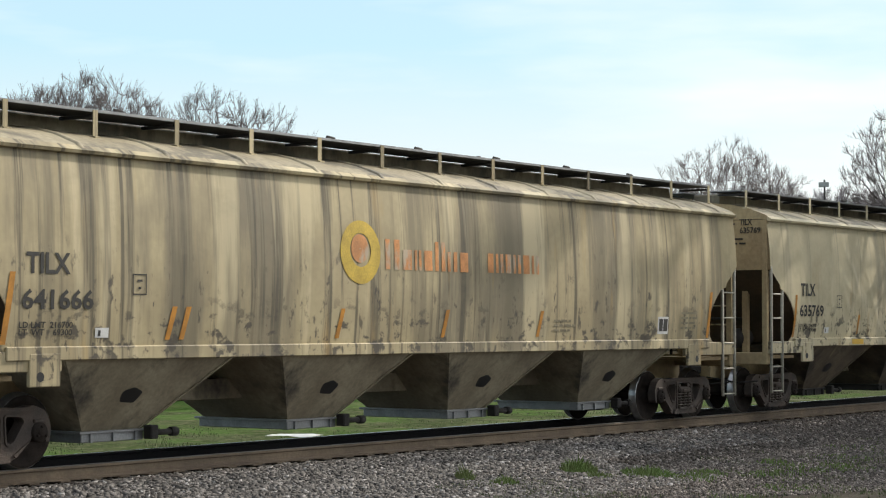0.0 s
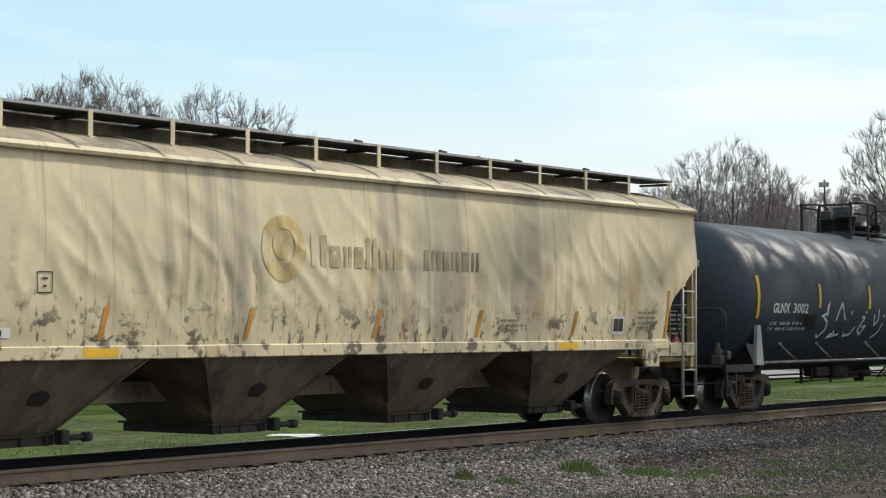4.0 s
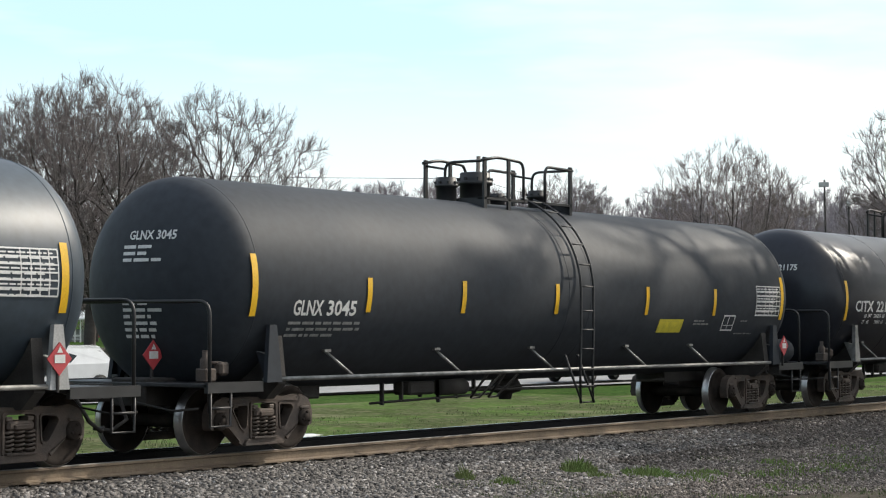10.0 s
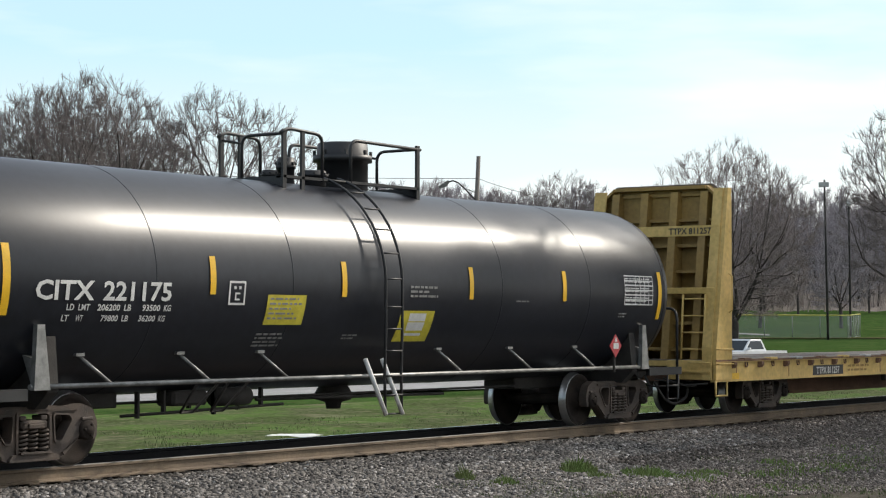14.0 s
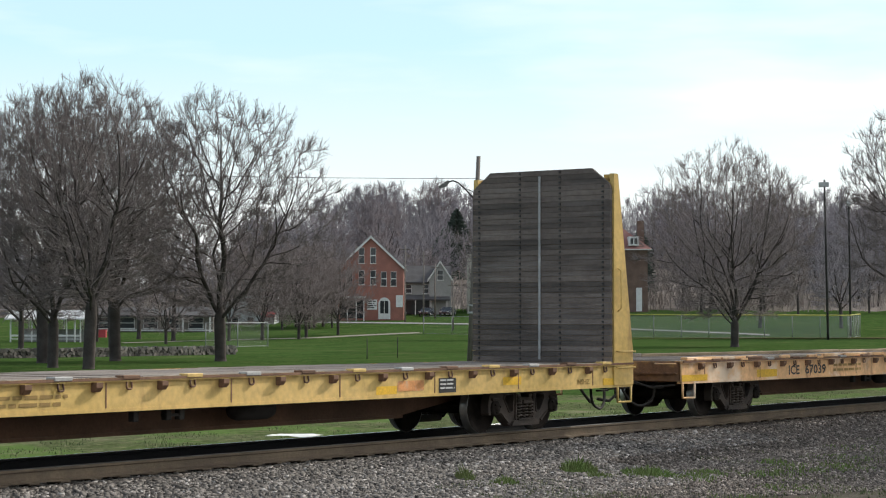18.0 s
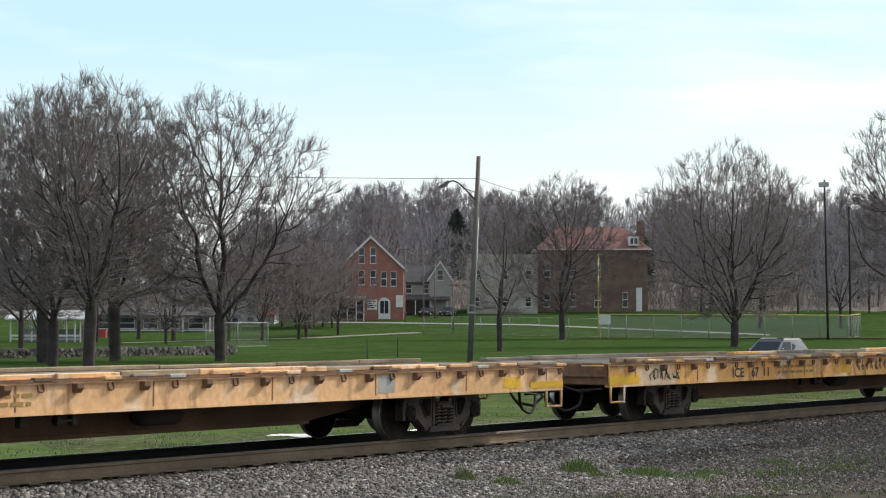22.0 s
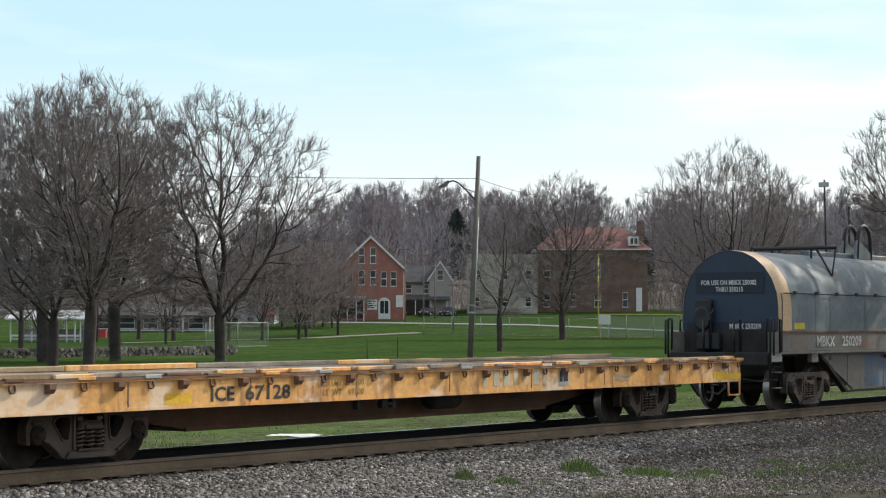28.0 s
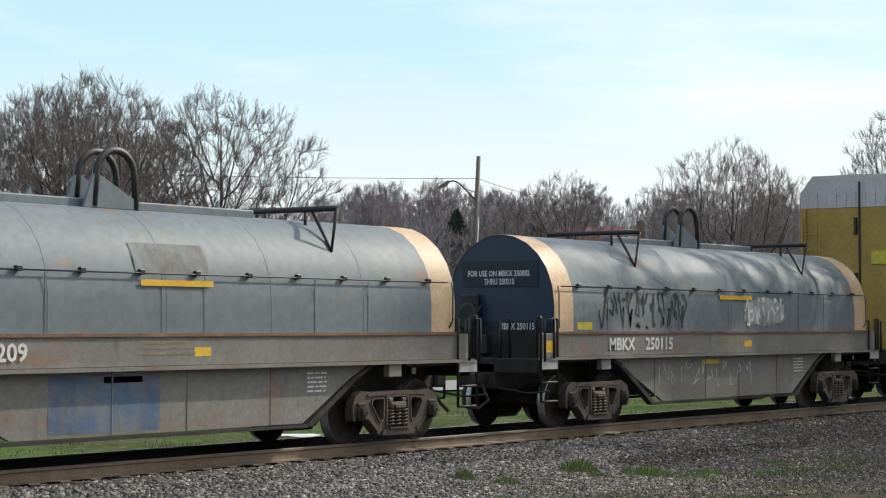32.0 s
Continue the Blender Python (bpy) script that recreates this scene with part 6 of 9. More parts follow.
def auto_rack(x_mid):
    car = thing("auto_rack", "tall dull yellow auto rack car with galvanised top panels", "auto rack", "freight cars of the train")
    CARS.append((car, x_mid))
    L, W = 13.0, 1.5
    b = Geo()
    b.box(-L, L, -W, W, 1.2, 4.55, 0.02)
    body = part("rack_body", b, M_RACK, car)
    r = Geo()
    r.prism([(-W, 4.55), (W, 4.55), (W, 4.95), (W - 0.3, 5.32), (-W + 0.3, 5.32), (-W, 4.95)], -L, L, "x")
    part("roof", r, M_RACKTOP, car, "ribbed galvanised roof panel")
    for k in range(12):
        y = -1.35 + k * 0.245
        part("roof_end_rib", Geo().box(-L - 0.02, -L, y - 0.03, y + 0.03, 4.62, 4.9), M_RACKTOP, body)
    for y in (-1, 1):
        p = Geo().box(-L - 0.06, -L + 0.02, y * 1.42 - 0.07, y * 1.42 + 0.07, 1.2, 4.55)
        part("corner_post", p, M_RACK, body)
    d = Geo().box(-L - 0.035, -L, -0.02, 0.02, 1.25, 5.15)
    part("door_gap", d, M_BLACK, body)
    hg = Geo().box(-L - 0.07, -L, 0.06, 0.12, 3.9, 4.3).box(-L - 0.07, -L, 0.06, 0.12, 2.6, 3.0)
    part("door_hinge", hg, M_BLACK, body)
    gs = Geo()
    gs.tube([(-L - 0.12, 1.42, 1.3), (-L - 0.12, 1.42, 4.2), (-L - 0.12, 1.0, 4.2), (-L - 0.12, 1.0, 1.3)], 0.02, 6)
    for k in range(8):
        gs.tube([(-L - 0.12, 1.42, 1.4 + k * 0.36), (-L - 0.12, 1.0, 1.4 + k * 0.36)], 0.014, 6)
    part("end_ladder", gs, M_RACK, car)
    part("small_print", moved(Geo().box(-L - 0.03, -L, -1.1, -0.3, 3.2, 3.5), 0, 0, 0), M_STICKER, body)
    u = Geo()
    u.box(-L - 0.7, L, -1.3, 1.3, 0.85, 1.2, 0.02)
    part("underframe", u, M_DARK, car)
    part("coupler", coupler_geo(-L - 0.7, -1), M_DARK, car)
    add_truck(car, -L + 2.3)
    add_truck(car, L - 2.3)
    return car

# ---- ground ----
FWD = (0.8163, 0.5776)
FAR = [(0, -0.55), (60, -0.55), (110, -0.6), (140, -0.55), (190, -0.38), (250, 0.0), (285, 1.2), (320, 2.6), (400, 7.0), (480, 16.0), (700, 34.0), (1500, 60.0), (4000, 60.0)]
NEARP = [(-60, 0.1), (-19, 0.1), (-14, -0.45), (-9, -0.74), (-6, -0.68), (-3, -0.47), (-1.5, -0.235), (1.5, -0.235), (3.2, -0.5), (5, -0.55)]


def lerp(tab, v):
    if v <= tab[0][0]:
        return tab[0][1]
    for (a, p), (b, q) in zip(tab, tab[1:]):
        if v <= b:
            return p + (q - p) * (v - a) / (b - a)
    return tab[-1][1]


def lat_share(x, y, d):
    return (x * FWD[1] - (y + 18.95) * FWD[0]) / d


def ground_z(x, y):
    if y < 5:
        return lerp(NEARP, y)
    d = x * FWD[0] + (y + 18.95) * FWD[1]
    z = lerp(FAR, d)
    if d > 300:
        # the hill falls away on one side
        q = max(0.0, min(1.0, (lat_share(x, y, d) + 0.13) / 0.10))
        z = 1.9 + (z - 1.9) * (0.35 + 0.65 * q * q * (3 - 2 * q))
    k = min(1.0, (y - 5) / 6)
    return -0.55 + (z + 0.55) * k if d < 200 else z * k - 0.55 * (1 - k)


def spot(px, d):
    lat = (px - 784) / 3510 * d
    return FWD[0] * d + FWD[1] * lat, FWD[1] * d - FWD[0] * lat - 18.95


def ground_material():
    m = mat("grass", (0.056, 0.105, 0.030), 0.9, 0, 0.3, 0.35, 0.9, 9.0, dark=(0.038, 0.076, 0.020), streak=(((0.14, 0.25, 0.2), 0.55, 0.70, (0.13, 0.125, 0.06), 0.4), ((0.9, 0.9, 0.9), 0.54, 0.70, (0.045, 0.085, 0.018), 0.7), ((1.7, 1.7, 1.7), 0.54, 0.68, (0.115, 0.12, 0.05), 0.45), ((6.0, 6.0, 6.0), 0.56, 0.70, (0.13, 0.135, 0.06), 0.4)), fine=0.28, spec=0.0)
    return m


M_GRASS = ground_material()
M_VERGE = mat("thin_verge_grass", (0.115, 0.135, 0.066), 0.95, 0, 0.3, 0.5, 0.9, 14.0, dark=(0.08, 0.108, 0.042),
              streak=(((0.45, 0.45, 0.45), 0.47, 0.60, (0.075, 0.125, 0.034), 0.85), ((0.5, 0.6, 0.5), 0.55, 0.70, (0.175, 0.155, 0.11), 0.75), ((2.5, 2.5, 2.5), 0.54, 0.68, (0.20, 0.18, 0.115), 0.55), ((9.0, 9.0, 9.0), 0.58, 0.70, (0.25, 0.23, 0.17), 0.5)), fine=0.35, spec=0.0)
M_SOIL = mat("gravelly_soil", (0.115, 0.10, 0.082), 0.95, 0, 0.3, 1.2, 0.9, 25.0, dark=(0.07, 0.06, 0.048), streak=(((0.6, 0.6, 0.6), 0.55, 0.7, (0.06, 0.075, 0.03), 0.7),), fine=0.25, spec=0.05)
M_ROAD = mat("pale_asphalt", (0.27, 0.265, 0.26), 0.9, 0, 0.12, 0.5, 0.3, 40)


# hill litter, lightened to carry the distance haze in its colour
M_LITTER = mat("haze_paled_litter", (0.25, 0.22, 0.198), 0.95, 0, 0.3, 0.05, 0.8, 3.0, dark=(0.175, 0.152, 0.136), fine=0.3, spec=0.0)
xs = [-3000, -1200, -500, -200, -80] + frange(-40, 120, 40) + frange(130, 400, 30) + frange(420, 800, 20) + [1000, 1400, 2000, 3000]
ys = [-3000, -1000, -300, -100, -50, -25, -19, -16, -14, -11.5, -9, -7.5, -6, -4.5, -3, -2.2, -1.5, -0.7, 0.7, 1.5, 2.3, 3.2, 4.1, 5, 7, 9, 11] + frange(14, 120, 30) + frange(125, 420, 40) + [460, 520, 600, 700, 900, 1300, 2000, 3000]
gg = Geo()
gg.grid([[(x, y, ground_z(x, y) + (0.03 * noise.noise((x * 0.3, y * 0.3, 0)) if 4 < y < 60 else 0)) for y in ys] for x in xs])
for k, f in enumerate(gg.f):
    cy = sum(gg.v[i][1] for i in f) / 4
    cx = sum(gg.v[i][0] for i in f) / 4
    dd = cx * FWD[0] + (cy + 18.95) * FWD[1]
    gg.m[k] = 1 if -40 < cy < 2.2 else 3 if cy < 15.5 - 0.05 * (cx - 60) and -60 < cx < 300 else 2 if dd > 352 else 0
tagged(part("ground", gg, [M_GRASS, M_SOIL, M_LITTER, M_VERGE]), "green spring lawn and gravelly soil beside the track", "ground", kind="structure")

# road beyond the track
rd = Geo()
rw = []
for x in frange(-60, 420, 60):
    y0 = 20.3 - 0.10 * (x - 60)
    rw.append([(x, y0, -0.50), (x, y0 + 4.0, -0.47), (x, y0 + 8.0, -0.50)])
rd.grid(rw)
tagged(part("road", rd, M_ROAD), "pale worn asphalt road along the park", "road", kind="structure")

# ---- track ----
rail_prof = [(-0.07, -0.182), (0.07, -0.182), (0.07, -0.168), (0.012, -0.145), (0.010, -0.05), (0.038, -0.038), (0.038, -0.008), (0.033, 0.0), (-0.033, 0.0), (-0.038, -0.008), (-0.038, -0.038), (-0.010, -0.05), (-0.012, -0.145), (-0.07, -0.168)]
for y in (-0.753, 0.753):
    g = Geo()
    n = len(rail_prof)
    rows = [[(x, y + a, b) for a, b in rail_prof + rail_prof[:1]] for x in (-120, 0, 60, 420)]
    g.grid(rows, False)
    for k in range(len(g.f)):
        if k % n in (6, 7, 8):
            g.m[k] = 1
    r = tagged(part("rail", g, [M_RAIL, M_RAILWORN] if y < 0 else [M_RAILSHADE, M_RAILTOP]), "rusty steel rail with a bright worn top", "rail", kind="structure")
    if y < 0:
        plate_me = Geo().box(-0.09, 0.09, y - 0.10, y + 0.10, -0.20, -0.181, 0.004).mesh("tie_plate", M_RAIL)
        for k in range(70):
            part("tie_plate", plate_me, None, r, at=pose(10.2 + k * 0.52, 0, 0))
tie_me = [Geo().box(-0.115, 0.115, -1.3, 1.3, -0.38, -0.2 - 0.004 * k, 0.008).mesh("tie", M_TIE) for k in range(3)]
rnd = random.Random(11)
for k in range(130):
    tagged(part("tie", tie_me[rnd.randrange(3)], None, at=pose(2 + k * 0.52, 0, 0, 0, 0, rnd.uniform(-0.6, 0.6))), "creosoted timber railway tie bedded in ballast", "railway tie", "ties under the rails", "structure")


def stones(name, label, region, count, size, mats, seed, lift=0.0):
    """Loose broken stone over a stretch of the plan, as one mesh of small chipped blocks."""
    rng = np.random.default_rng(seed)
    base = np.array([(x, y, z) for z in (-1, 1) for y in (-1, 1) for x in (-1, 1)], float)
    quads = np.array([(0, 2, 3, 1), (4, 5, 7, 6), (0, 1, 5, 4), (2, 6, 7, 3), (0, 4, 6, 2), (1, 3, 7, 5)])
    pts = []
    while len(pts) < count:
        x, y = rng.uniform(region[0], region[1]), rng.uniform(region[2], region[3])
        if region[4](x, y):
            pts.append((x, y, ground_z(x, y)))
    p = np.array(pts)
    n = len(p)
    s = rng.uniform(size[0], size[1], (n, 1, 1)) * rng.uniform(0.6, 1.1, (n, 1, 3)) * 0.5
    v = base[None] * s * (1 + rng.uniform(-0.42, 0.25, (n, 8, 3)))
    a = rng.uniform(0, 6.283, n)
    b = rng.uniform(-0.8, 0.8, n)
    ca, sa, cb, sb = np.cos(a), np.sin(a), np.cos(b), np.sin(b)
    x, y, z = v[..., 0], v[..., 1], v[..., 2]
    y, z = y * cb[:, None] - z * sb[:, None], y * sb[:, None] + z * cb[:, None]
    x, y = x * ca[:, None] - y * sa[:, None], x * sa[:, None] + y * ca[:, None]
    v = np.stack([x, y, z], -1) + p[:, None] + np.array([0, 0, lift])
    f = quads[None] + 8 * np.arange(n)[:, None, None]
    me = bpy.data.meshes.new(name)
    me.vertices.add(n * 8)
    me.vertices.foreach_set("co", v.reshape(-1))
    me.loops.add(n * 24)
    me.loops.foreach_set("vertex_index", f.reshape(-1).astype(np.int32))
    me.polygons.add(n * 6)
    me.polygons.foreach_set("loop_start", np.arange(0, n * 24, 4, dtype=np.int32))
    me.update(calc_edges=True)
    me.materials.append(mats)
    return tagged(part(name, me, None), label, "ballast", kind="stuff")


def stone_material(name, stops, rough=0.85):
    m = bpy.data.materials.new(name)
    m.use_nodes = True
    nt = m.node_tree
    b = nt.nodes["Principled BSDF"]
    b.inputs["Roughness"].default_value = rough
    g = nt.nodes.new("ShaderNodeNewGeometry")
    r = nt.nodes.new("ShaderNodeValToRGB")
    r.color_ramp.interpolation = "LINEAR"
    while len(r.color_ramp.elements) < len(stops):
        r.color_ramp.elements.new(0.5)
    for e, (pos, col) in zip(r.color_ramp.elements, stops):
        e.position, e.color = pos, (*col, 1)
    nt.links.new(g.outputs["Random Per Island"], r.inputs["Fac"])
    n = nt.nodes.new("ShaderNodeTexNoise")
    n.inputs["Scale"].default_value = 45.0
    mx = nt.nodes.new("ShaderNodeMixRGB")
    mx.blend_type = "MULTIPLY"
    mx.inputs["Fac"].default_value = 0.6
    nt.links.new(r.outputs["Color"], mx.inputs[1])
    nt.links.new(n.outputs["Fac"], mx.inputs[2])
    nt.links.new(mx.outputs["Color"], b.inputs["Base Color"])
    return m


M_STONE = stone_material("broken_stone", [(0.0, (0.038, 0.036, 0.034)), (0.4, (0.116, 0.104, 0.094)), (0.7, (0.192, 0.175, 0.160)), (0.93, (0.29, 0.265, 0.245)), (1.0, (0.55, 0.53, 0.51))])
M_STONE2 = stone_material("dusty_stone", [(0.0, (0.055, 0.046, 0.037)), (0.5, (0.120, 0.098, 0.082)), (0.87, (0.208, 0.174, 0.148)), (1.0, (0.48, 0.42, 0.37))])


def in_view(x, y):
    return y > -2.3 - (x - 16.4) * 0.42 and y > -20.2 + 0.418 * x


stones("ballast_stones", "loose grey broken stone ballast beside the rails", (13, 34, -2.6, -0.9, lambda x, y: in_view(x, y) and not (abs(y + 0.753) < 0.12)), 26000, (0.035, 0.08), M_STONE, 1)
stones("ballast_stones", "dusty brown ballast beside the rails", (30, 47, -2.6, -0.9, lambda x, y: in_view(x, y) and not (abs(y + 0.753) < 0.12)), 11000, (0.035, 0.075), M_STONE2, 5)
stones("ballast_stones", "grey and brown broken stone on the shoulder", (13, 27.5, -4.8, -2.3, lambda x, y: in_view(x, y)), 15000, (0.03, 0.075), M_STONE, 2)
stones("dusty_gravel", "dusty brown stone on the shoulder", (24, 44, -4.8, -2.3, lambda x, y: in_view(x, y)), 14000, (0.025, 0.065), M_STONE2, 6)
stones("dusty_gravel", "dusty brown gravel spread below the shoulder", (17, 42, -12.0, -3.4, lambda x, y: in_view(x, y)), 30000, (0.018, 0.055), M_STONE2, 3)
stones("ballast_stones", "grey broken stone between the rails", (10, 60, -0.66, 2.4, lambda x, y: abs(y - 0.753) > 0.12), 9000, (0.04, 0.08), M_STONE, 4)

M_BLADE = mat("grass_blades", (0.15, 0.24, 0.065), 0.8, 0, 0.3, 2.0, dark=(0.17, 0.20, 0.08), spec=0.1)


def grass_tuft(label, x, y, r, n, h, seed):
    rng = random.Random(seed)
    g = Geo()
    for k in range(n):
        a, q = rng.uniform(0, 6.283), r * math.sqrt(rng.random())
        px, py = x + q * math.cos(a), y + q * math.sin(a) * 0.8
        z = ground_z(px, py)
        hh = h * 1.5 * rng.uniform(0.4, 1.1) * (1.15 - 0.75 * q / r)
        b = rng.uniform(0, 6.283)
        w = 0.008
        lx, ly = math.cos(b) * hh * 0.45, math.sin(b) * hh * 0.45
        g.add([(px - w, py + w, z), (px + w, py - w, z), (px + lx * 0.4 + w * 0.7, py + ly * 0.4 - w * 0.7, z + hh * 0.6), (px + lx * 0.4 - w * 0.7, py + ly * 0.4 + w * 0.7, z + hh * 0.6)], [(0, 1, 2, 3)])
        g.add([(px + lx * 0.4 - w * 0.7, py + ly * 0.4 + w * 0.7, z + hh * 0.6), (px + lx * 0.4 + w * 0.7, py + ly * 0.4 - w * 0.7, z + hh * 0.6), (px + lx, py + ly, z + hh)], [(0, 1, 2)])
    return tagged(part("grass_tuft", g, M_BLADE), label, "grass", kind="stuff")


for k, (x, y, r, n, h) in enumerate(((23.3, -2.85, 0.16, 90, 0.16), (23.5, -3.4, 0.24, 150, 0.10), (25.9, -3.15, 0.34, 380, 0.17), (25.6, -3.7, 0.3, 120, 0.08), (26.6, -3.95, 0.5, 330, 0.12), (26.9, -4.6, 0.5, 170, 0.08), (27.6, -4.4, 0.5, 150, 0.08), (28.6, -5.1, 0.7, 160, 0.07), (29.8, -4.9, 0.7, 150, 0.07), (30.9, -5.2, 0.8, 150, 0.07), (30.4, -4.3, 0.5, 130, 0.08), (32.4, -4.6, 0.9, 130, 0.06), (27.2, -6.0, 0.6, 110, 0.06), (25.2, -6.2, 0.6, 80, 0.06), (34.5, -4.0, 0.9, 90, 0.06))):
    grass_tuft("fresh green weeds in the gravel", x, y, r, n, h, k)


def turf(name, label, count, x0, x1, y0, y1, h0, h1, material, seed, bare=0.0):
    """Short blades standing in uneven clumps, as one mesh."""
    rng = np.random.default_rng(seed)
    x = x0 + (x1 - x0) * rng.random(count) ** 1.6
    y = rng.uniform(y0, y1, count)
    keep = np.array([noise.noise((a * 0.7, b * 0.7, seed)) + 0.5 * noise.noise((a * 2.5, b * 2.5, 3.0)) > bare for a, b in zip(x, y)])
    x, y = x[keep], y[keep]
    n = len(x)
    z = np.array([ground_z(a, b) for a, b in zip(x, y)])
    hh = rng.uniform(h0, h1, n)
    a = rng.uniform(0, 6.283, n)
    w = 0.25 * hh
    v = np.empty((n, 3, 3))
    v[:, 0] = np.stack([x - np.cos(a) * w, y - np.sin(a) * w, z - 0.02], 1)
    v[:, 1] = np.stack([x + np.cos(a) * w, y + np.sin(a) * w, z - 0.02], 1)
    v[:, 2] = np.stack([x + rng.normal(0, 0.4, n) * hh, y + rng.normal(0, 0.4, n) * hh, z + hh], 1)
    me = bpy.data.meshes.new(name)
    me.vertices.add(n * 3)
    me.vertices.foreach_set("co", v.reshape(-1))
    me.loops.add(n * 3)
    me.loops.foreach_set("vertex_index", np.arange(n * 3, dtype=np.int32))
    me.polygons.add(n)
    me.polygons.foreach_set("loop_start", np.arange(0, n * 3, 3, dtype=np.int32))
    me.update(calc_edges=True)
    me.materials.append(material)
    return tagged(part(name, me, None), label, "grass", kind="stuff")


M_TURF = stone_material("uneven_turf", [(0.0, (0.08, 0.12, 0.036)), (0.45, (0.12, 0.17, 0.055)), (0.72, (0.17, 0.19, 0.085)), (0.9, (0.26, 0.24, 0.15)), (1.0, (0.42, 0.38, 0.28))], 0.9)
turf("rough_grass", "rough patchy spring grass beyond the track", 60000, 14, 90, 3.2, 12.0, 0.015, 0.055, M_TURF, 4, 0.0)
turf("weeds", "thin low weeds in the brown gravel", 30000, 22, 44, -8.5, -3.1, 0.02, 0.07, M_TURF, 9, 0.05)
M_PAPER = mat("white_paper", (0.78, 0.78, 0.76), 0.8, 0, 0.06, 4.0)
sc = Geo()
sc.grid([[(0.75 * (u / 4 - 0.5), 0.9 * (v / 4 - 0.5), 0.035 + 0.03 * noise.noise((u * 0.6, v * 0.6, 2))) for v in range(5)] for u in range(5)], False)
sc.grid([[(0.75 * (u / 4 - 0.5), 0.9 * (v / 4 - 0.5), 0.03 + 0.03 * noise.noise((u * 0.6, v * 0.6, 2))) for v in range(5)] for u in range(5)], False)
tagged(part("board_scrap", sc, M_PAPER, at=pose(28.9, 4.9, ground_z(28.9, 4.9) + 0.2, 0, 0, 20)), "crumpled white sheet of board lying in the grass", "litter")

# ---- trees ----
M_BARK = mat("grey_bark", (0.085, 0.074, 0.07), 0.9, 0, 0.3, 1.5, 0.6, 12, dark=(0.055, 0.047, 0.043), spec=0.1)
M_TWIG = mat("brown_twigs", (0.215, 0.185, 0.182), 0.9, 0, 0.2, 0.6, spec=0.1)
M_TWIGRED = mat("reddish_twigs", (0.285, 0.24, 0.232), 0.9, 0, 0.2, 0.6, spec=0.1)
M_NEEDLE = mat("dark_needles", (0.075, 0.1, 0.078), 0.9, 0, 0.3, 0.5)


def sticks(pairs, sides):
    """Many tapered sticks as one mesh: (start, end, r0, r1) rows."""
    a = np.array([p[0] for p in pairs])
    b = np.array([p[1] for p in pairs])
    r0 = np.array([p[2] for p in pairs])[:, None, None]
    r1 = np.array([p[3] for p in pairs])[:, None, None]
    d = b - a
    d /= np.linalg.norm(d, axis=1, keepdims=True) + 1e-9
    ref = np.where(np.abs(d[:, 2:3]) < 0.9, np.array([[0, 0, 1.0]]), np.array([[1.0, 0, 0]]))
    u = np.cross(d, ref)
    u /= np.linalg.norm(u, axis=1, keepdims=True)
    w = np.cross(d, u)
    ang = np.arange(sides) * 2 * np.pi / sides
    ring = u[:, None] * np.cos(ang)[None, :, None] + w[:, None] * np.sin(ang)[None, :, None]
    v = np.concatenate([a[:, None] + ring * r0, b[:, None] + ring * r1], 1).reshape(-1, 3)
    k = np.arange(sides)
    q = np.stack([k, (k + 1) % sides, (k + 1) % sides + sides, k + sides], 1)
    f = (q[None] + 2 * sides * np.arange(len(pairs))[:, None, None]).reshape(-1)
    me = bpy.data.meshes.new("sticks")
    me.vertices.add(len(v))
    me.vertices.foreach_set("co", v.reshape(-1))
    me.loops.add(len(f))
    me.loops.foreach_set("vertex_index", f.astype(np.int32))
    me.polygons.add(len(f) // 4)
    me.polygons.foreach_set("loop_start", np.arange(0, len(f), 4, dtype=np.int32))
    me.polygons.foreach_set("use_smooth", np.ones(len(f) // 4, bool))
    me.update(calc_edges=True)
    return me


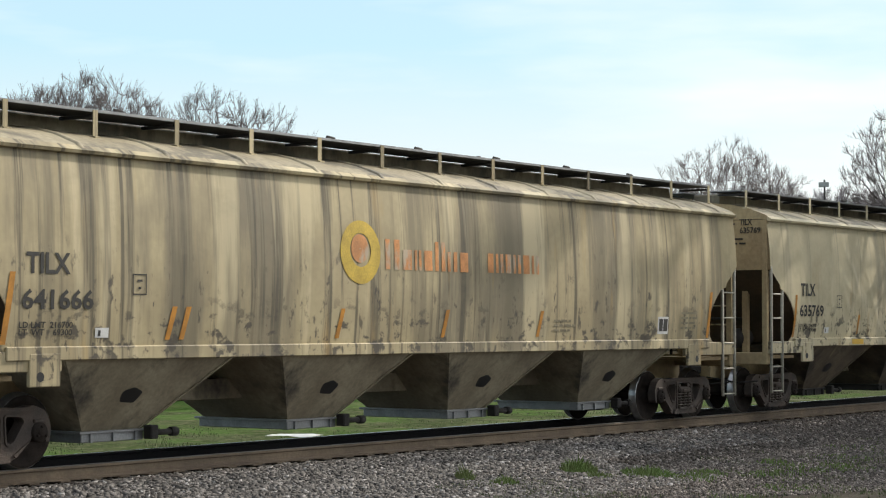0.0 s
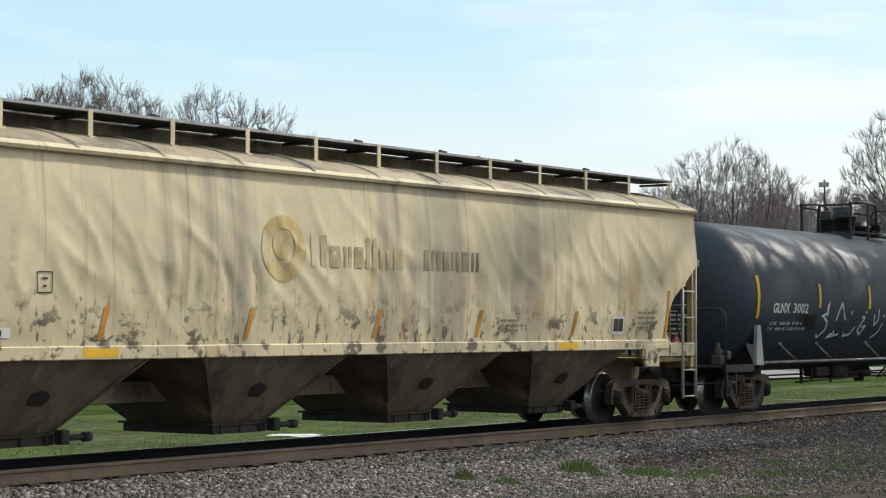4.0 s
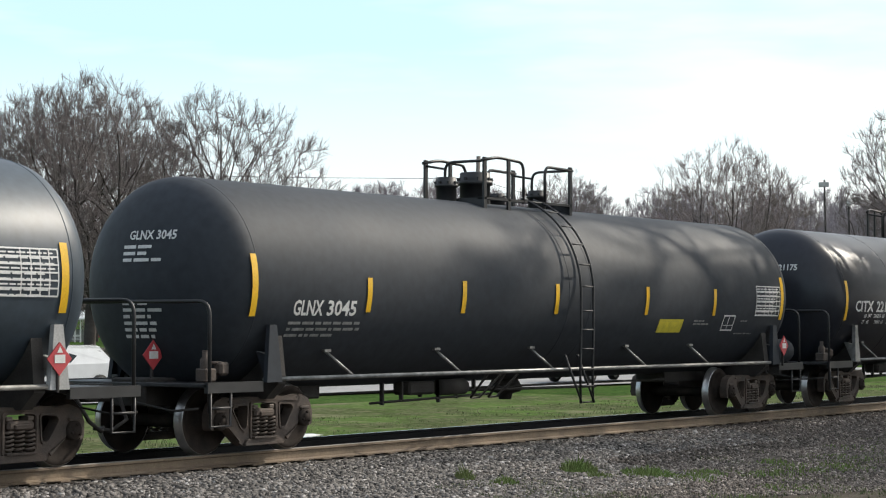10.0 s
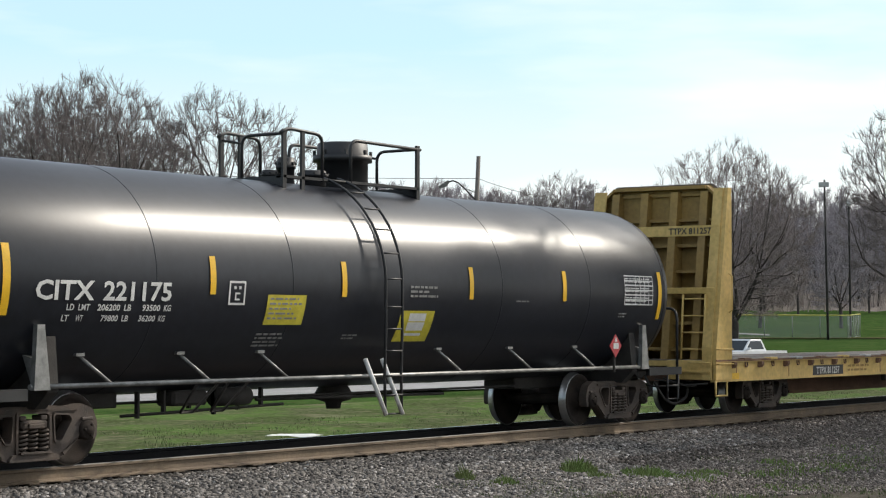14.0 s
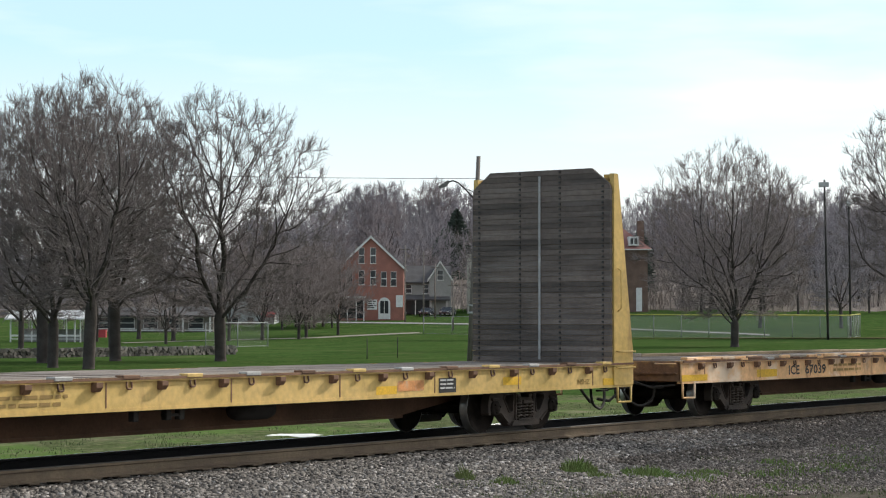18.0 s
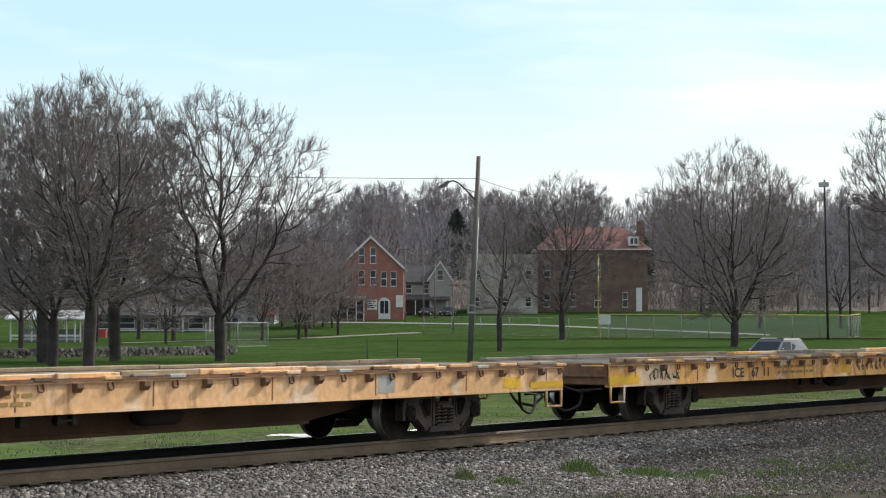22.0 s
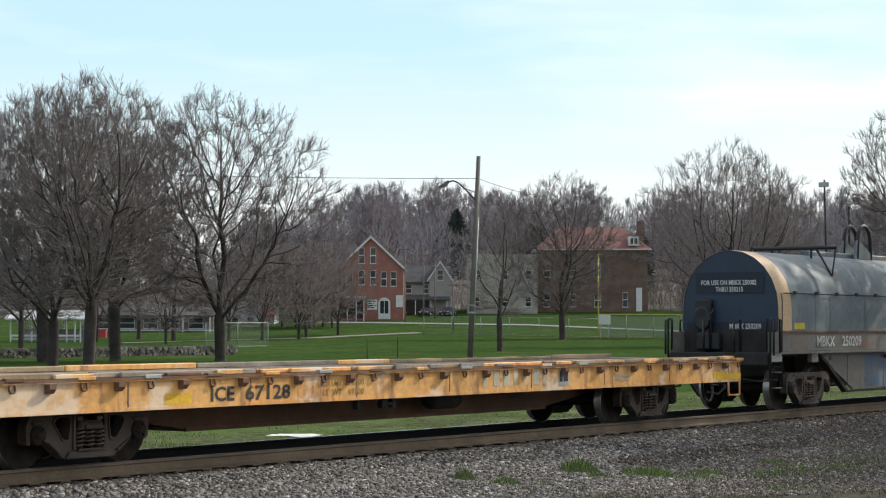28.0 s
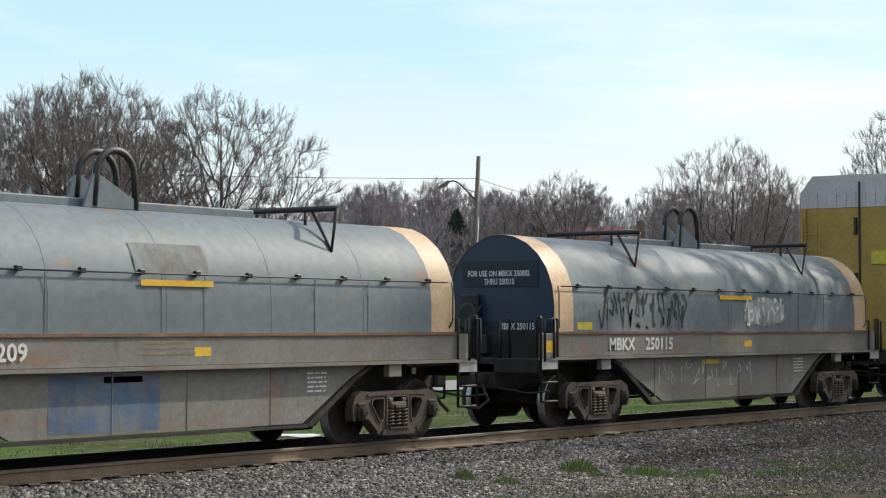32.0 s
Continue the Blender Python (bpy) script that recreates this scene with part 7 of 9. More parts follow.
def bare_tree(h, seed, wide, limbs, clear, twig, trunk_r, twig_mat, buds, step, low=0.16, tw=1.0, sprigs=False):
    """Trunk and limb mesh, and a crown mesh of twigs, for a leafless tree h metres high, standing at the origin.
    The limbs grow towards scattered buds that fill the crown's outline."""
    rng = np.random.default_rng(seed)
    prof_u, prof_r = (0.0, 0.12, 0.3, 0.5, 0.7, 0.86, 0.95, 1.0), (0.45, 0.72, 0.93, 1.0, 0.9, 0.66, 0.4, 0.12)
    u = np.empty(0)
    while len(u) < buds:
        c = rng.random(buds * 3)
        u = np.concatenate([u, c[rng.random(buds * 3) < np.interp(c, prof_u, prof_r) ** 1.6]])
    u = u[:buds]
    ang = rng.random(buds) * 2 * np.pi
    lobe = 1 + 0.13 * np.sin(3 * ang + seed) + 0.10 * np.sin(5 * ang + 7 * u + 2 * seed) + rng.normal(0, 0.05, buds)
    rad = wide * np.interp(u, prof_u, prof_r) * rng.random(buds) ** 0.5 * lobe
    z0 = h * low
    goal = np.stack([rad * np.cos(ang), rad * np.sin(ang), z0 + u * (h - z0) * (1 + 0.04 * np.sin(4 * ang))], 1)
    pos, par = [np.array([0.0, 0.0, -0.3])], [-1]
    lean = rng.normal(0, 0.03, 2)
    while pos[-1][2] < h * clear:
        pos.append(pos[-1] + np.array([lean[0], lean[1], 1.0]) * step)
        par.append(len(pos) - 2)
    n_t = len(pos)
    for j in range(limbs):
        k = n_t - 1 - (j * n_t // (3 * limbs))
        a = 2.4 * j + rng.uniform(-0.4, 0.4)
        op = 0.12 if j == 0 else rng.uniform(0.35, 0.62) + 0.45 * j / limbs
        d = np.array([math.cos(a) * math.sin(op), math.sin(a) * math.sin(op), math.cos(op)])
        last = k
        for q in range(int(h * rng.uniform(0.24, 0.36) / step)):
            d = d + rng.normal(0, 0.10, 3) + np.array([0, 0, 0.05])
            d /= np.linalg.norm(d)
            pos.append(pos[last] + d * step)
            par.append(last)
            last = len(pos) - 1
    near = np.full(buds, -1)
    dist = np.full(buds, 1e9)
    kids = {}
    fresh = list(range(len(pos)))
    for turn in range(140):
        P = np.array([pos[i] for i in fresh])
        dd = np.linalg.norm(goal[:, None] - P[None], axis=2)
        m = dd.argmin(1)
        dm = dd[np.arange(len(goal)), m]
        better = dm < dist
        near = np.where(better, np.array(fresh)[m], near)
        dist = np.where(better, dm, dist)
        keep = dist > step * 1.15
        goal, near, dist = goal[keep], near[keep], dist[keep]
        if not len(goal):
            break
        pull = {}
        for i, g in zip(near, goal):
            v = g - pos[i]
            w = v / np.linalg.norm(v)
            pull[i] = pull[i] + w if i in pull else w
        fresh = []
        for i, v in pull.items():
            if kids.get(i, 0) > 3:
                continue
            v = v / (np.linalg.norm(v) + 1e-6)
            back = (pos[i] - pos[par[i]]) / step if i else np.array([0, 0, 1.0])
            out = pos[i] - np.array([0.0, 0.0, h * 0.2])
            d = v + 0.45 * back + 0.3 * out / (np.linalg.norm(out) + 0.1) + rng.normal(0, 0.10, 3) + np.array([0, 0, 0.22])
            d /= np.linalg.norm(d)
            if d[2] < -0.1:
                d[2] = -0.1
            pos.append(pos[i] + d * step)
            par.append(i)
            kids[i] = kids.get(i, 0) + 1
            fresh.append(len(pos) - 1)
        if not fresh:
            break
    n = len(pos)
    tips = np.zeros(n)
    has = np.zeros(n, bool)
    for i in range(1, n):
        has[par[i]] = True
    tips[~has] = 1
    for i in range(n - 1, 0, -1):
        tips[par[i]] += tips[i]
    tips = np.maximum(tips, 1)
    r = np.maximum(twig * 1.25 * tips ** (0.43 if sprigs else 0.37), trunk_r * (tips / tips[0]) ** 0.75)
    wood, fine = [], []
    for i in range(1, n):
        k = par[i]
        a, b = pos[k], pos[i]
        ra = min(r[k], r[i] * 1.35) if k else r[0] * 1.35
        (wood if tips[i] > 9 else fine).append((a, b + (b - a) * 0.04, ra, r[i]))
    mid = np.array([0.0, 0.0, h * 0.3])
    for i in range(1, n):
        if tips[i] > 7:
            continue
        d0 = (pos[i] - pos[par[i]]) / step
        tip = tips[i] < 2
        for j in range(3 if tip and sprigs else 4 if tip else 1 if sprigs else 2):
            out = (pos[i] - mid) / (np.linalg.norm(pos[i] - mid) + 0.1)
            d = d0 * (0.6 if sprigs else 0.45) + out * (0.5 if sprigs else 0.75) + rng.normal(0, 0.34 if sprigs else 0.32, 3) + np.array([0, 0, 0.32 if sprigs else 0.2])
            d /= np.linalg.norm(d)
            e = rng.uniform(0.5, 1.25) * step * (1.7 if tips[i] < 2 else 1.2) * tw
            m0 = pos[i] + d * e * 0.5
            d2 = d + rng.normal(0, 0.12, 3) + np.array([0, 0, 0.1])
            m1 = m0 + d2 * e * 0.5
            fine.append((pos[i], m0, twig, twig * 0.85))
            fine.append((m0, m1, twig * 0.85, twig * 0.6))
            d3 = d + rng.normal(0, 0.4, 3) + np.array([0, 0, 0.15])
            fine.append((m0, m0 + d3 * e * 0.42, twig * 0.8, twig * 0.6))
            if sprigs and tip:
                for base, k in ((pos[i] + d * e * 0.25, 0.5), (m0 + d2 * e * 0.2, 0.4)):
                    d4 = d + rng.normal(0, 0.45, 3) + np.array([0, 0, 0.15])
                    fine.append((base, base + d4 * e * k, twig * 0.72, twig * 0.5))
    wm, fm = sticks(wood, 7), sticks(fine, 3)
    wm.materials.append(M_BARK)
    fm.materials.append(twig_mat)
    return wm, fm


def plant(kit, label, x, y, group, s=1.0, turn=0.0, z=None, sz=None):
    t = part("tree", kit[0], None, at=Matrix.Translation((x, y, ground_z(x, y) if z is None else z)) @ Matrix.Rotation(radians(turn), 4, "Z") @ Matrix.Diagonal((s, s, sz or s, 1)))
    t.name = "bare_tree"
    tagged(t, label, "tree", group)
    part("crown", kit[1], None, t)
    return t


# far twigs: distance haze is put into these paler lilac-grey colours
M_TWIGFAR = mat("haze_paled_brown_twigs", (0.335, 0.312, 0.335), 0.95, 0, 0.2, 0.05, spec=0.0)
M_TWIGFARRED = mat("haze_paled_reddish_twigs", (0.325, 0.283, 0.292), 0.95, 0, 0.2, 0.05, spec=0.0)
KIT_A = bare_tree(16.5, 3, 5.6, 7, 0.25, 0.0108, 0.36, M_TWIG, 2200, 0.43, 0.22, sprigs=True)
KIT_B = bare_tree(17.5, 8, 6.3, 6, 0.20, 0.0108, 0.36, M_TWIG, 2250, 0.43, 0.18, sprigs=True)
KIT_C = bare_tree(18.5, 15, 8.2, 12, 0.14, 0.0125, 0.40, M_TWIGRED, 3400, 0.52, 0.13, sprigs=True)
KIT_D = bare_tree(12.5, 21, 3.1, 6, 0.26, 0.0105, 0.24, M_TWIG, 700, 0.42, 0.2, sprigs=True)
KIT_E = bare_tree(11.0, 27, 4.4, 7, 0.2, 0.014, 0.2, M_TWIGRED, 750, 0.5, 0.12, sprigs=True)
KIT_S = bare_tree(17.5, 61, 4.4, 8, 0.22, 0.03, 0.3, M_TWIG, 170, 0.7, 0.22)
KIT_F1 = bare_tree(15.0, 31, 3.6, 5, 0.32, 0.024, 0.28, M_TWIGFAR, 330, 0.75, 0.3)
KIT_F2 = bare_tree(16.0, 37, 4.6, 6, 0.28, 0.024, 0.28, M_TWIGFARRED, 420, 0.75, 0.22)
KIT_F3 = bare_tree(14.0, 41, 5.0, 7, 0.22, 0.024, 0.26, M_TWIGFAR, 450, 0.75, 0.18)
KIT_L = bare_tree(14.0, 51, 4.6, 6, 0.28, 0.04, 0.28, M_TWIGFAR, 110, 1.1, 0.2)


PARK = "trees in the park"
plant(KIT_A, "large bare grey-barked shade tree on the lawn", 83.6, 69.7, PARK, 0.97, 10)
plant(KIT_B, "large bare shade tree with ascending limbs", 75.7, 60.5, PARK, 0.84, 200)
plant(KIT_A, "large bare shade tree with a dense round crown", 73.6, 55.7, PARK, 0.90, 130)
plant(KIT_A, "tall bare shade tree with fine brown twigs", 90.6, 70.5, PARK, 1.05, 250, None, 1.0)
plant(KIT_B, "tall bare shade tree forking low above the trunk", 94.1, 64.8, PARK, 1.03, 75, None, 0.95)
plant(KIT_D, "slim bare tree on the open lawn", 137.6, 72.6, PARK, 1.03, 0)
plant(KIT_B, "bare tree with reddish buds on the lawn", 205.1, 108.4, PARK, 1.1, 140, None, 1.12)
plant(KIT_C, "broad bare shade tree with reddish twigs beside the ball field", 173.2, 69.0, PARK, 1.0, 20, None, 1.02)
plant(KIT_A, "bare tree beyond the ball field fence", 242.3, 79.2, PARK, 1.55, 45, None, 1.72)
plant(KIT_F3, "bare tree behind the park wall", 108.0, 98.0, PARK, 0.9, 45)
plant(KIT_F2, "bare tree behind the park wall", 128.0, 108.0, PARK, 0.8, 145)
plant(KIT_F1, "bare tree near the shelter", 165.0, 135.0, PARK, 0.9, 245)
plant(KIT_F3, "bare tree near the shelter", 175.0, 150.0, PARK, 1.0, 25)
plant(KIT_F2, "bare tree behind the ball field", 262.0, 110.0, PARK, 1.0, 25)
plant(KIT_F3, "bare tree behind the ball field", 268.0, 100.0, PARK, 1.0, 95)
for x, y, s, a in ((171.0, 132.0, 0.95, 20), (178.0, 133.0, 1.1, 80), (186.0, 134.0, 1.0, 140), (150.0, 122.0, 0.8, 200), (196.0, 141.0, 1.1, 260), (205.0, 143.0, 1.0, 320), (158.0, 140.0, 0.9, 50), (138.0, 128.0, 0.8, 100)):
    plant(KIT_E, "low spreading bare tree with dense brown twigs", x, y, PARK, s, a)
for px, d, s, a in ((524, 288, 0.95, 0), (540, 292, 1.05, 60), (556, 287, 1.0, 120), (572, 291, 1.1, 180), (588, 286, 0.8, 240), (500, 280, 0.9, 300), (548, 283, 0.8, 20)):
    plant(KIT_E, "dense brown brush tree beside the brick house", *spot(px, d), PARK, s, a)
# trees on the viewer's side of the track, whose shade falls on the right of way
for x, y, s, a in ((46.0, -6.2, 1.0, 30), (50.5, -6.6, 1.05, 110), (55.5, -6.2, 1.0, 300)):
    plant(KIT_S, "open-crowned bare lineside tree shading the track", x, y, "lineside trees", s, a)
for x, y, s, a in ((50.0, -11.5, 0.95, 60), (57.5, -12.0, 0.95, 160)):
    plant(KIT_A, "bare lineside tree shading the gravel", x, y, "lineside trees", s, a)

# wooded hill behind the houses
rnd = random.Random(5)
for k in range(270):
    d = 338 + 230 * rnd.random() ** 1.2
    px = rnd.uniform(-60, 1630)
    lat = (px - 784) / 3510 * d
    x = FWD[0] * d + FWD[1] * lat
    y = FWD[1] * d - FWD[0] * lat - 18.95
    if (d < 375 and 560 < px < 1180) or (px < 430 and k % 5 < 3) or k % 6 == 0:
        continue
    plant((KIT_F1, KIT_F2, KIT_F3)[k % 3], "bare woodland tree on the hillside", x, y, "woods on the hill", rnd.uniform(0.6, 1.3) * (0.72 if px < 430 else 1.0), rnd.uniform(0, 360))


def woodland(name, label, kit, spots):
    """Distant trees that cannot be counted, as one mesh."""
    srcs = []
    for me in kit:
        v = np.empty(len(me.vertices) * 3)
        me.vertices.foreach_get("co", v)
        f = np.empty(len(me.loops), dtype=np.int32)
        me.loops.foreach_get("vertex_index", f)
        srcs.append((v.reshape(-1, 3), f))
    av, af, o = [], [], 0
    for x, y, z, s, a in spots:
        c, q = math.cos(a), math.sin(a)
        for v, f in srcs:
            w = v * s
            av.append(np.stack([w[:, 0] * c - w[:, 1] * q + x, w[:, 0] * q + w[:, 1] * c + y, w[:, 2] + z], 1))
            af.append(f + o)
            o += len(v)
    v, f = np.concatenate(av), np.concatenate(af)
    me = bpy.data.meshes.new(name)
    me.vertices.add(len(v))
    me.vertices.foreach_set("co", v.reshape(-1))
    me.loops.add(len(f))
    me.loops.foreach_set("vertex_index", f.astype(np.int32))
    me.polygons.add(len(f) // 4)
    me.polygons.foreach_set("loop_start", np.arange(0, len(f), 4, dtype=np.int32))
    me.update(calc_edges=True)
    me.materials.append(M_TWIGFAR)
    return tagged(part(name, me, None), label, "woods", kind="stuff")


spots = []
for k in range(190):
    d = 440 + 240 * rnd.random()
    px = rnd.uniform(-60, 1630)
    if px < 430 and k % 2:
        continue
    lat = (px - 784) / 3510 * d
    x, y = FWD[0] * d + FWD[1] * lat, FWD[1] * d - FWD[0] * lat - 18.95
    spots.append((x, y, ground_z(x, y), rnd.uniform(0.6, 1.3), rnd.uniform(0, 6.28)))
woodland("distant_woods", "leafless woods along the ridge, paled by haze put into the colour", KIT_L, spots)

# ---- park, houses and street ----
M_BRICK = mat("red_brick", (0.36, 0.150, 0.115), 0.85, 0, 0.2, 0.8, 0.3, 30, dark=(0.27, 0.115, 0.09))
M_BROWNBRICK = mat("brown_brick", (0.185, 0.122, 0.094), 0.85, 0, 0.2, 0.5, 0.3, 30, dark=(0.11, 0.066, 0.05))
M_SIDING = mat("grey_siding", (0.34, 0.34, 0.32), 0.7, 0, 0.12, 0.6)
M_TAN = mat("tan_stucco", (0.42, 0.40, 0.345), 0.8, 0, 0.12, 0.5)
M_SHINGLE = mat("dark_shingles", (0.085, 0.082, 0.085), 0.9, 0, 0.25, 0.8, 0.4, 15)
M_REDROOF = mat("red_tile_roof", (0.22, 0.088, 0.072), 0.8, 0, 0.2, 0.8, 0.4, 10)
M_TRIM = mat("white_trim", (0.74, 0.74, 0.72), 0.6, 0, 0.08, 2.0)
M_PANE = mat("window_glass", (0.035, 0.04, 0.045), 0.08, 0, 0.1, 2.0)
M_WOODPOLE = mat("weathered_pole", (0.20, 0.175, 0.155), 0.85, 0, 0.2, 1.0, 0.4, 20)
M_GALV = mat("galvanised_steel", (0.42, 0.43, 0.43), 0.5, 0.5, 0.1, 2.0)
M_FENCE = mat("dull_galvanised_steel", (0.30, 0.31, 0.31), 0.6, 0.2, 0.1, 2.0)
M_YELLOWCAP = mat("yellow_fence_cap", (0.60, 0.55, 0.10), 0.5, 0, 0.1, 2.0)
M_STONEWALL = mat("field_stone", (0.15, 0.138, 0.122), 0.9, 0, 0.3, 2.0, 0.5, 20, dark=(0.065, 0.06, 0.054))
vary(M_STONEWALL, 0.65)
M_PATH = mat("pale_path", (0.22, 0.205, 0.15), 0.9, 0, 0.15, 0.5)
M_EARTH = mat("bare_earth", (0.165, 0.145, 0.085), 0.95, 0, 0.3, 0.6, 0.6, 10, dark=(0.105, 0.13, 0.045), spec=0.0, fine=0.3)
M_TYRE = mat("tyre_rubber", (0.018, 0.018, 0.018), 0.8, 0, 0.2, 5.0)
M_CARGLASS = mat("car_glass", (0.03, 0.038, 0.045), 0.15, 0, 0.05, 2.0, spec=0.12)
M_LAMPHEAD = mat("dull_grey_casting", (0.16, 0.155, 0.15), 0.6, 0.2, 0.15, 4.0)
FACE = -55.0


def window(parent, x, z, w, h, y=-0.02, arch=False):
    f = Geo()
    f.box(x - w / 2 - 0.12, x + w / 2 + 0.12, y - 0.06, y + 0.02, z - 0.12, z, 0.0)
    f.box(x - w / 2 - 0.05, x - w / 2, y - 0.04, y + 0.02, z, z + h)
    f.box(x + w / 2, x + w / 2 + 0.05, y - 0.04, y + 0.02, z, z + h)
    f.box(x - w / 2 - 0.05, x + w / 2 + 0.05, y - 0.05, y + 0.02, z + h, z + h + 0.06)
    f.box(x - w / 2, x + w / 2, y - 0.035, y + 0.02, z + h * 0.48, z + h * 0.54)
    wn = part("window", f, M_TRIM, parent)
    part("pane", Geo().box(x - w / 2, x + w / 2, y - 0.012, y + 0.015, z + 0.01, z + h - 0.01), M_PANE, wn)
    return wn


def place(ob, x, y, z, turn=FACE):
    ob.matrix_basis = pose(x, y, z, 0, 0, turn)
    return ob


def gable_block(parent, x0, x1, depth, eave, peak, wall, roof, over=0.35, front=0.0, trim=True):
    """A block whose gable faces the local -y side."""
    xm = (x0 + x1) / 2
    w = Geo().prism([(x0, -3.0), (x1, -3.0), (x1, eave), (xm, peak), (x0, eave)], front, front + depth, "y")
    wl = part("wall", w, wall, parent)
    for a, b in ((x0, xm), (x1, xm)):
        s = 1 if a < b else -1
        k = (peak - eave) / abs(xm - a)
        r = Geo().prism([(a - s * over, eave - over * k + 0.02), (xm, peak + 0.02), (xm, peak + 0.26), (a - s * over, eave - over * k + 0.26)], front - over, front + depth + over, "y")
        part("roof_slope", r, roof, parent)
        if trim:
            t = Geo().prism([(a - s * over, eave - over * k - 0.14), (xm, peak - 0.14), (xm, peak + 0.27), (a - s * over, eave - over * k + 0.27)], front - over - 0.05, front - over - 0.004, "y")
            part("bargeboard", t, M_TRIM, parent)
    return wl


# brick house with a shop front
h = tagged(new("brick_house"), "red brick gabled house with white trim and a shop front", "house")
gable_block(h, -5.2, 5.2, 13.0, 8.2, 13.1, M_BRICK, M_SHINGLE)
for x, z, w, hh in ((-1.5, 9.0, 0.8, 2.4), (0.35, 9.0, 0.8, 2.4), (-1.5, 5.6, 0.8, 2.2), (0.35, 5.6, 0.8, 2.2), (2.05, 5.4, 0.8, 2.2), (3.6, 5.4, 0.8, 2.2), (-3.4, 5.6, 0.8, 2.2)):
    window(h, x, z, w, hh)
arch = Geo().prism([(1.2, 0.1), (3.1, 0.1), (3.1, 2.6)] + [(2.15 + 0.95 * math.cos(radians(a)), 2.6 + 0.95 * math.sin(radians(a))) for a in range(15, 180, 15)] + [(1.2, 2.6)], -0.10, 0.02, "y")
d = part("door", arch, M_TRIM, h, "white arched doorway")
part("pane", Geo().box(1.5, 2.1, -0.13, -0.08, 1.0, 3.0).box(2.2, 2.8, -0.13, -0.08, 1.0, 3.0), M_PANE, d)
part("shop_sign", Geo().box(-0.6, 1.0, -0.12, -0.02, 1.6, 3.2, 0.02), M_TRIM, h, "white board sign with dark bars")
part("sign_print", moved(bars(4, 1.4, 1.3, 0.5, 3), -0.5, -0.13, 3.0), M_BLACKTXT, h)
part("wall_sign", Geo().box(4.0, 5.1, -0.12, -0.02, 2.0, 3.9, 0.02), M_TRIM, h, "white wall sign")
pr = Geo().box(-5.4, -0.8, -2.4, 0.0, 3.4, 3.7, 0.03)
part("porch_roof", pr, M_TRIM, h)
for x in (-5.2, -3.6, -2.2, -1.0):
    part("porch_post", Geo().box(x - 0.08, x + 0.08, -2.3, -2.14, -1.0, 3.4), M_TRIM, h)
part("porch_recess", Geo().box(-4.9, -1.2, -0.06, -0.02, 0.2, 3.2), M_PANE, h)
place(h, 250.6, 172.4, 2.5)

# grey houses
h = tagged(new("grey_house"), "pale grey sided house with a dark shingle roof", "house")
part("wall", Geo().box(-4.2, 4.2, 0, 8, -3, 5.6), M_SIDING, h)
part("roof_slope", Geo().prism([(-0.5, 5.4), (4.2, 8.2), (8.5, 5.4), (8.5, 5.65), (4.2, 8.5), (-0.5, 5.65)], -4.6, 4.6, "x"), M_SHINGLE, h)
part("porch_roof", Geo().prism([(-2.4, 2.5), (0, 3.3), (0, 3.5), (-2.4, 2.7)], -4.4, 4.4, "x"), M_SHINGLE, h)
part("porch_recess", Geo().box(-3.6, 3.8, -0.04, 0.0, 0.2, 2.6), M_PANE, h)
for x in (-3.9, -1.4, 1.2, 3.9):
    part("porch_post", Geo().box(x - 0.08, x + 0.08, -2.2, -2.05, -1.5, 2.6), M_TRIM, h)
for x in (-2.6, 0.3, 2.8):
    window(h, x, 3.8, 0.9, 1.4)
gable_block(h, 0.9, 4.6, 6.0, 6.2, 9.0, M_SIDING, M_SHINGLE, 0.3, -0.9)
window(h, 2.75, 6.0, 0.9, 1.6, -0.92)
place(h, 272.5, 177.8, 3.3)
h = tagged(new("tan_building"), "long pale tan building with a flat roof", "building")
part("wall", Geo().box(-6.0, 6.0, 0, 12, -3, 10.0), M_TAN, h)
part("parapet", Geo().box(-6.1, 6.1, -0.1, 12.1, 9.9, 10.3), M_TAN, h)
for x in (-4.4, 0.4, 4.4):
    for z in (1.4, 6.0):
        window(h, x, z, 0.9, 1.5)
place(h, 282.5, 168.5, 3.5)
# big brick building with a hipped red roof
h = tagged(new("brick_school"), "large brown brick building with a red hipped roof", "building")
part("wall", Geo().box(-9.5, 9.5, 0, 14, -4, 11.2), M_BROWNBRICK, h)
hip = Geo()
hip.add([(-10.2, -0.7, 11.0), (10.2, -0.7, 11.0), (10.2, 14.7, 11.0), (-10.2, 14.7, 11.0), (-5.5, 7, 15.2), (5.5, 7, 15.2)], [(0, 1, 5, 4), (1, 2, 5), (2, 3, 4, 5), (3, 0, 4), (3, 2, 1, 0)])
part("roof", hip, M_REDROOF, h)
part("eave", Geo().box(-10.25, 10.25, -0.75, 14.75, 10.85, 11.02), M_TRIM, h)
dm = Geo().box(6.2, 8.0, -0.2, 3.0, 11.6, 13.2, 0.03)
dr = part("dormer", dm, M_TRIM, h, "white roof dormer")
part("pane", Geo().box(6.5, 7.0, -0.24, -0.18, 11.9, 12.9).box(7.2, 7.7, -0.24, -0.18, 11.9, 12.9), M_PANE, dr)
part("chimney", Geo().box(8.2, 9.4, 5.0, 6.2, 10, 16.2), M_BROWNBRICK, h)
for x in (-8.0, -3.6, 0.8):
    for z in (1.0, 6.2):
        window(h, x, z, 1.0, 2.2)
part("white_doorway", Geo().box(7.5, 8.5, -0.1, 0, 0.2, 4.3), M_TRIM, h)
window(h, 5.6, 1.0, 0.8, 2.4)
place(h, 296.5, 158.9, 3.9)
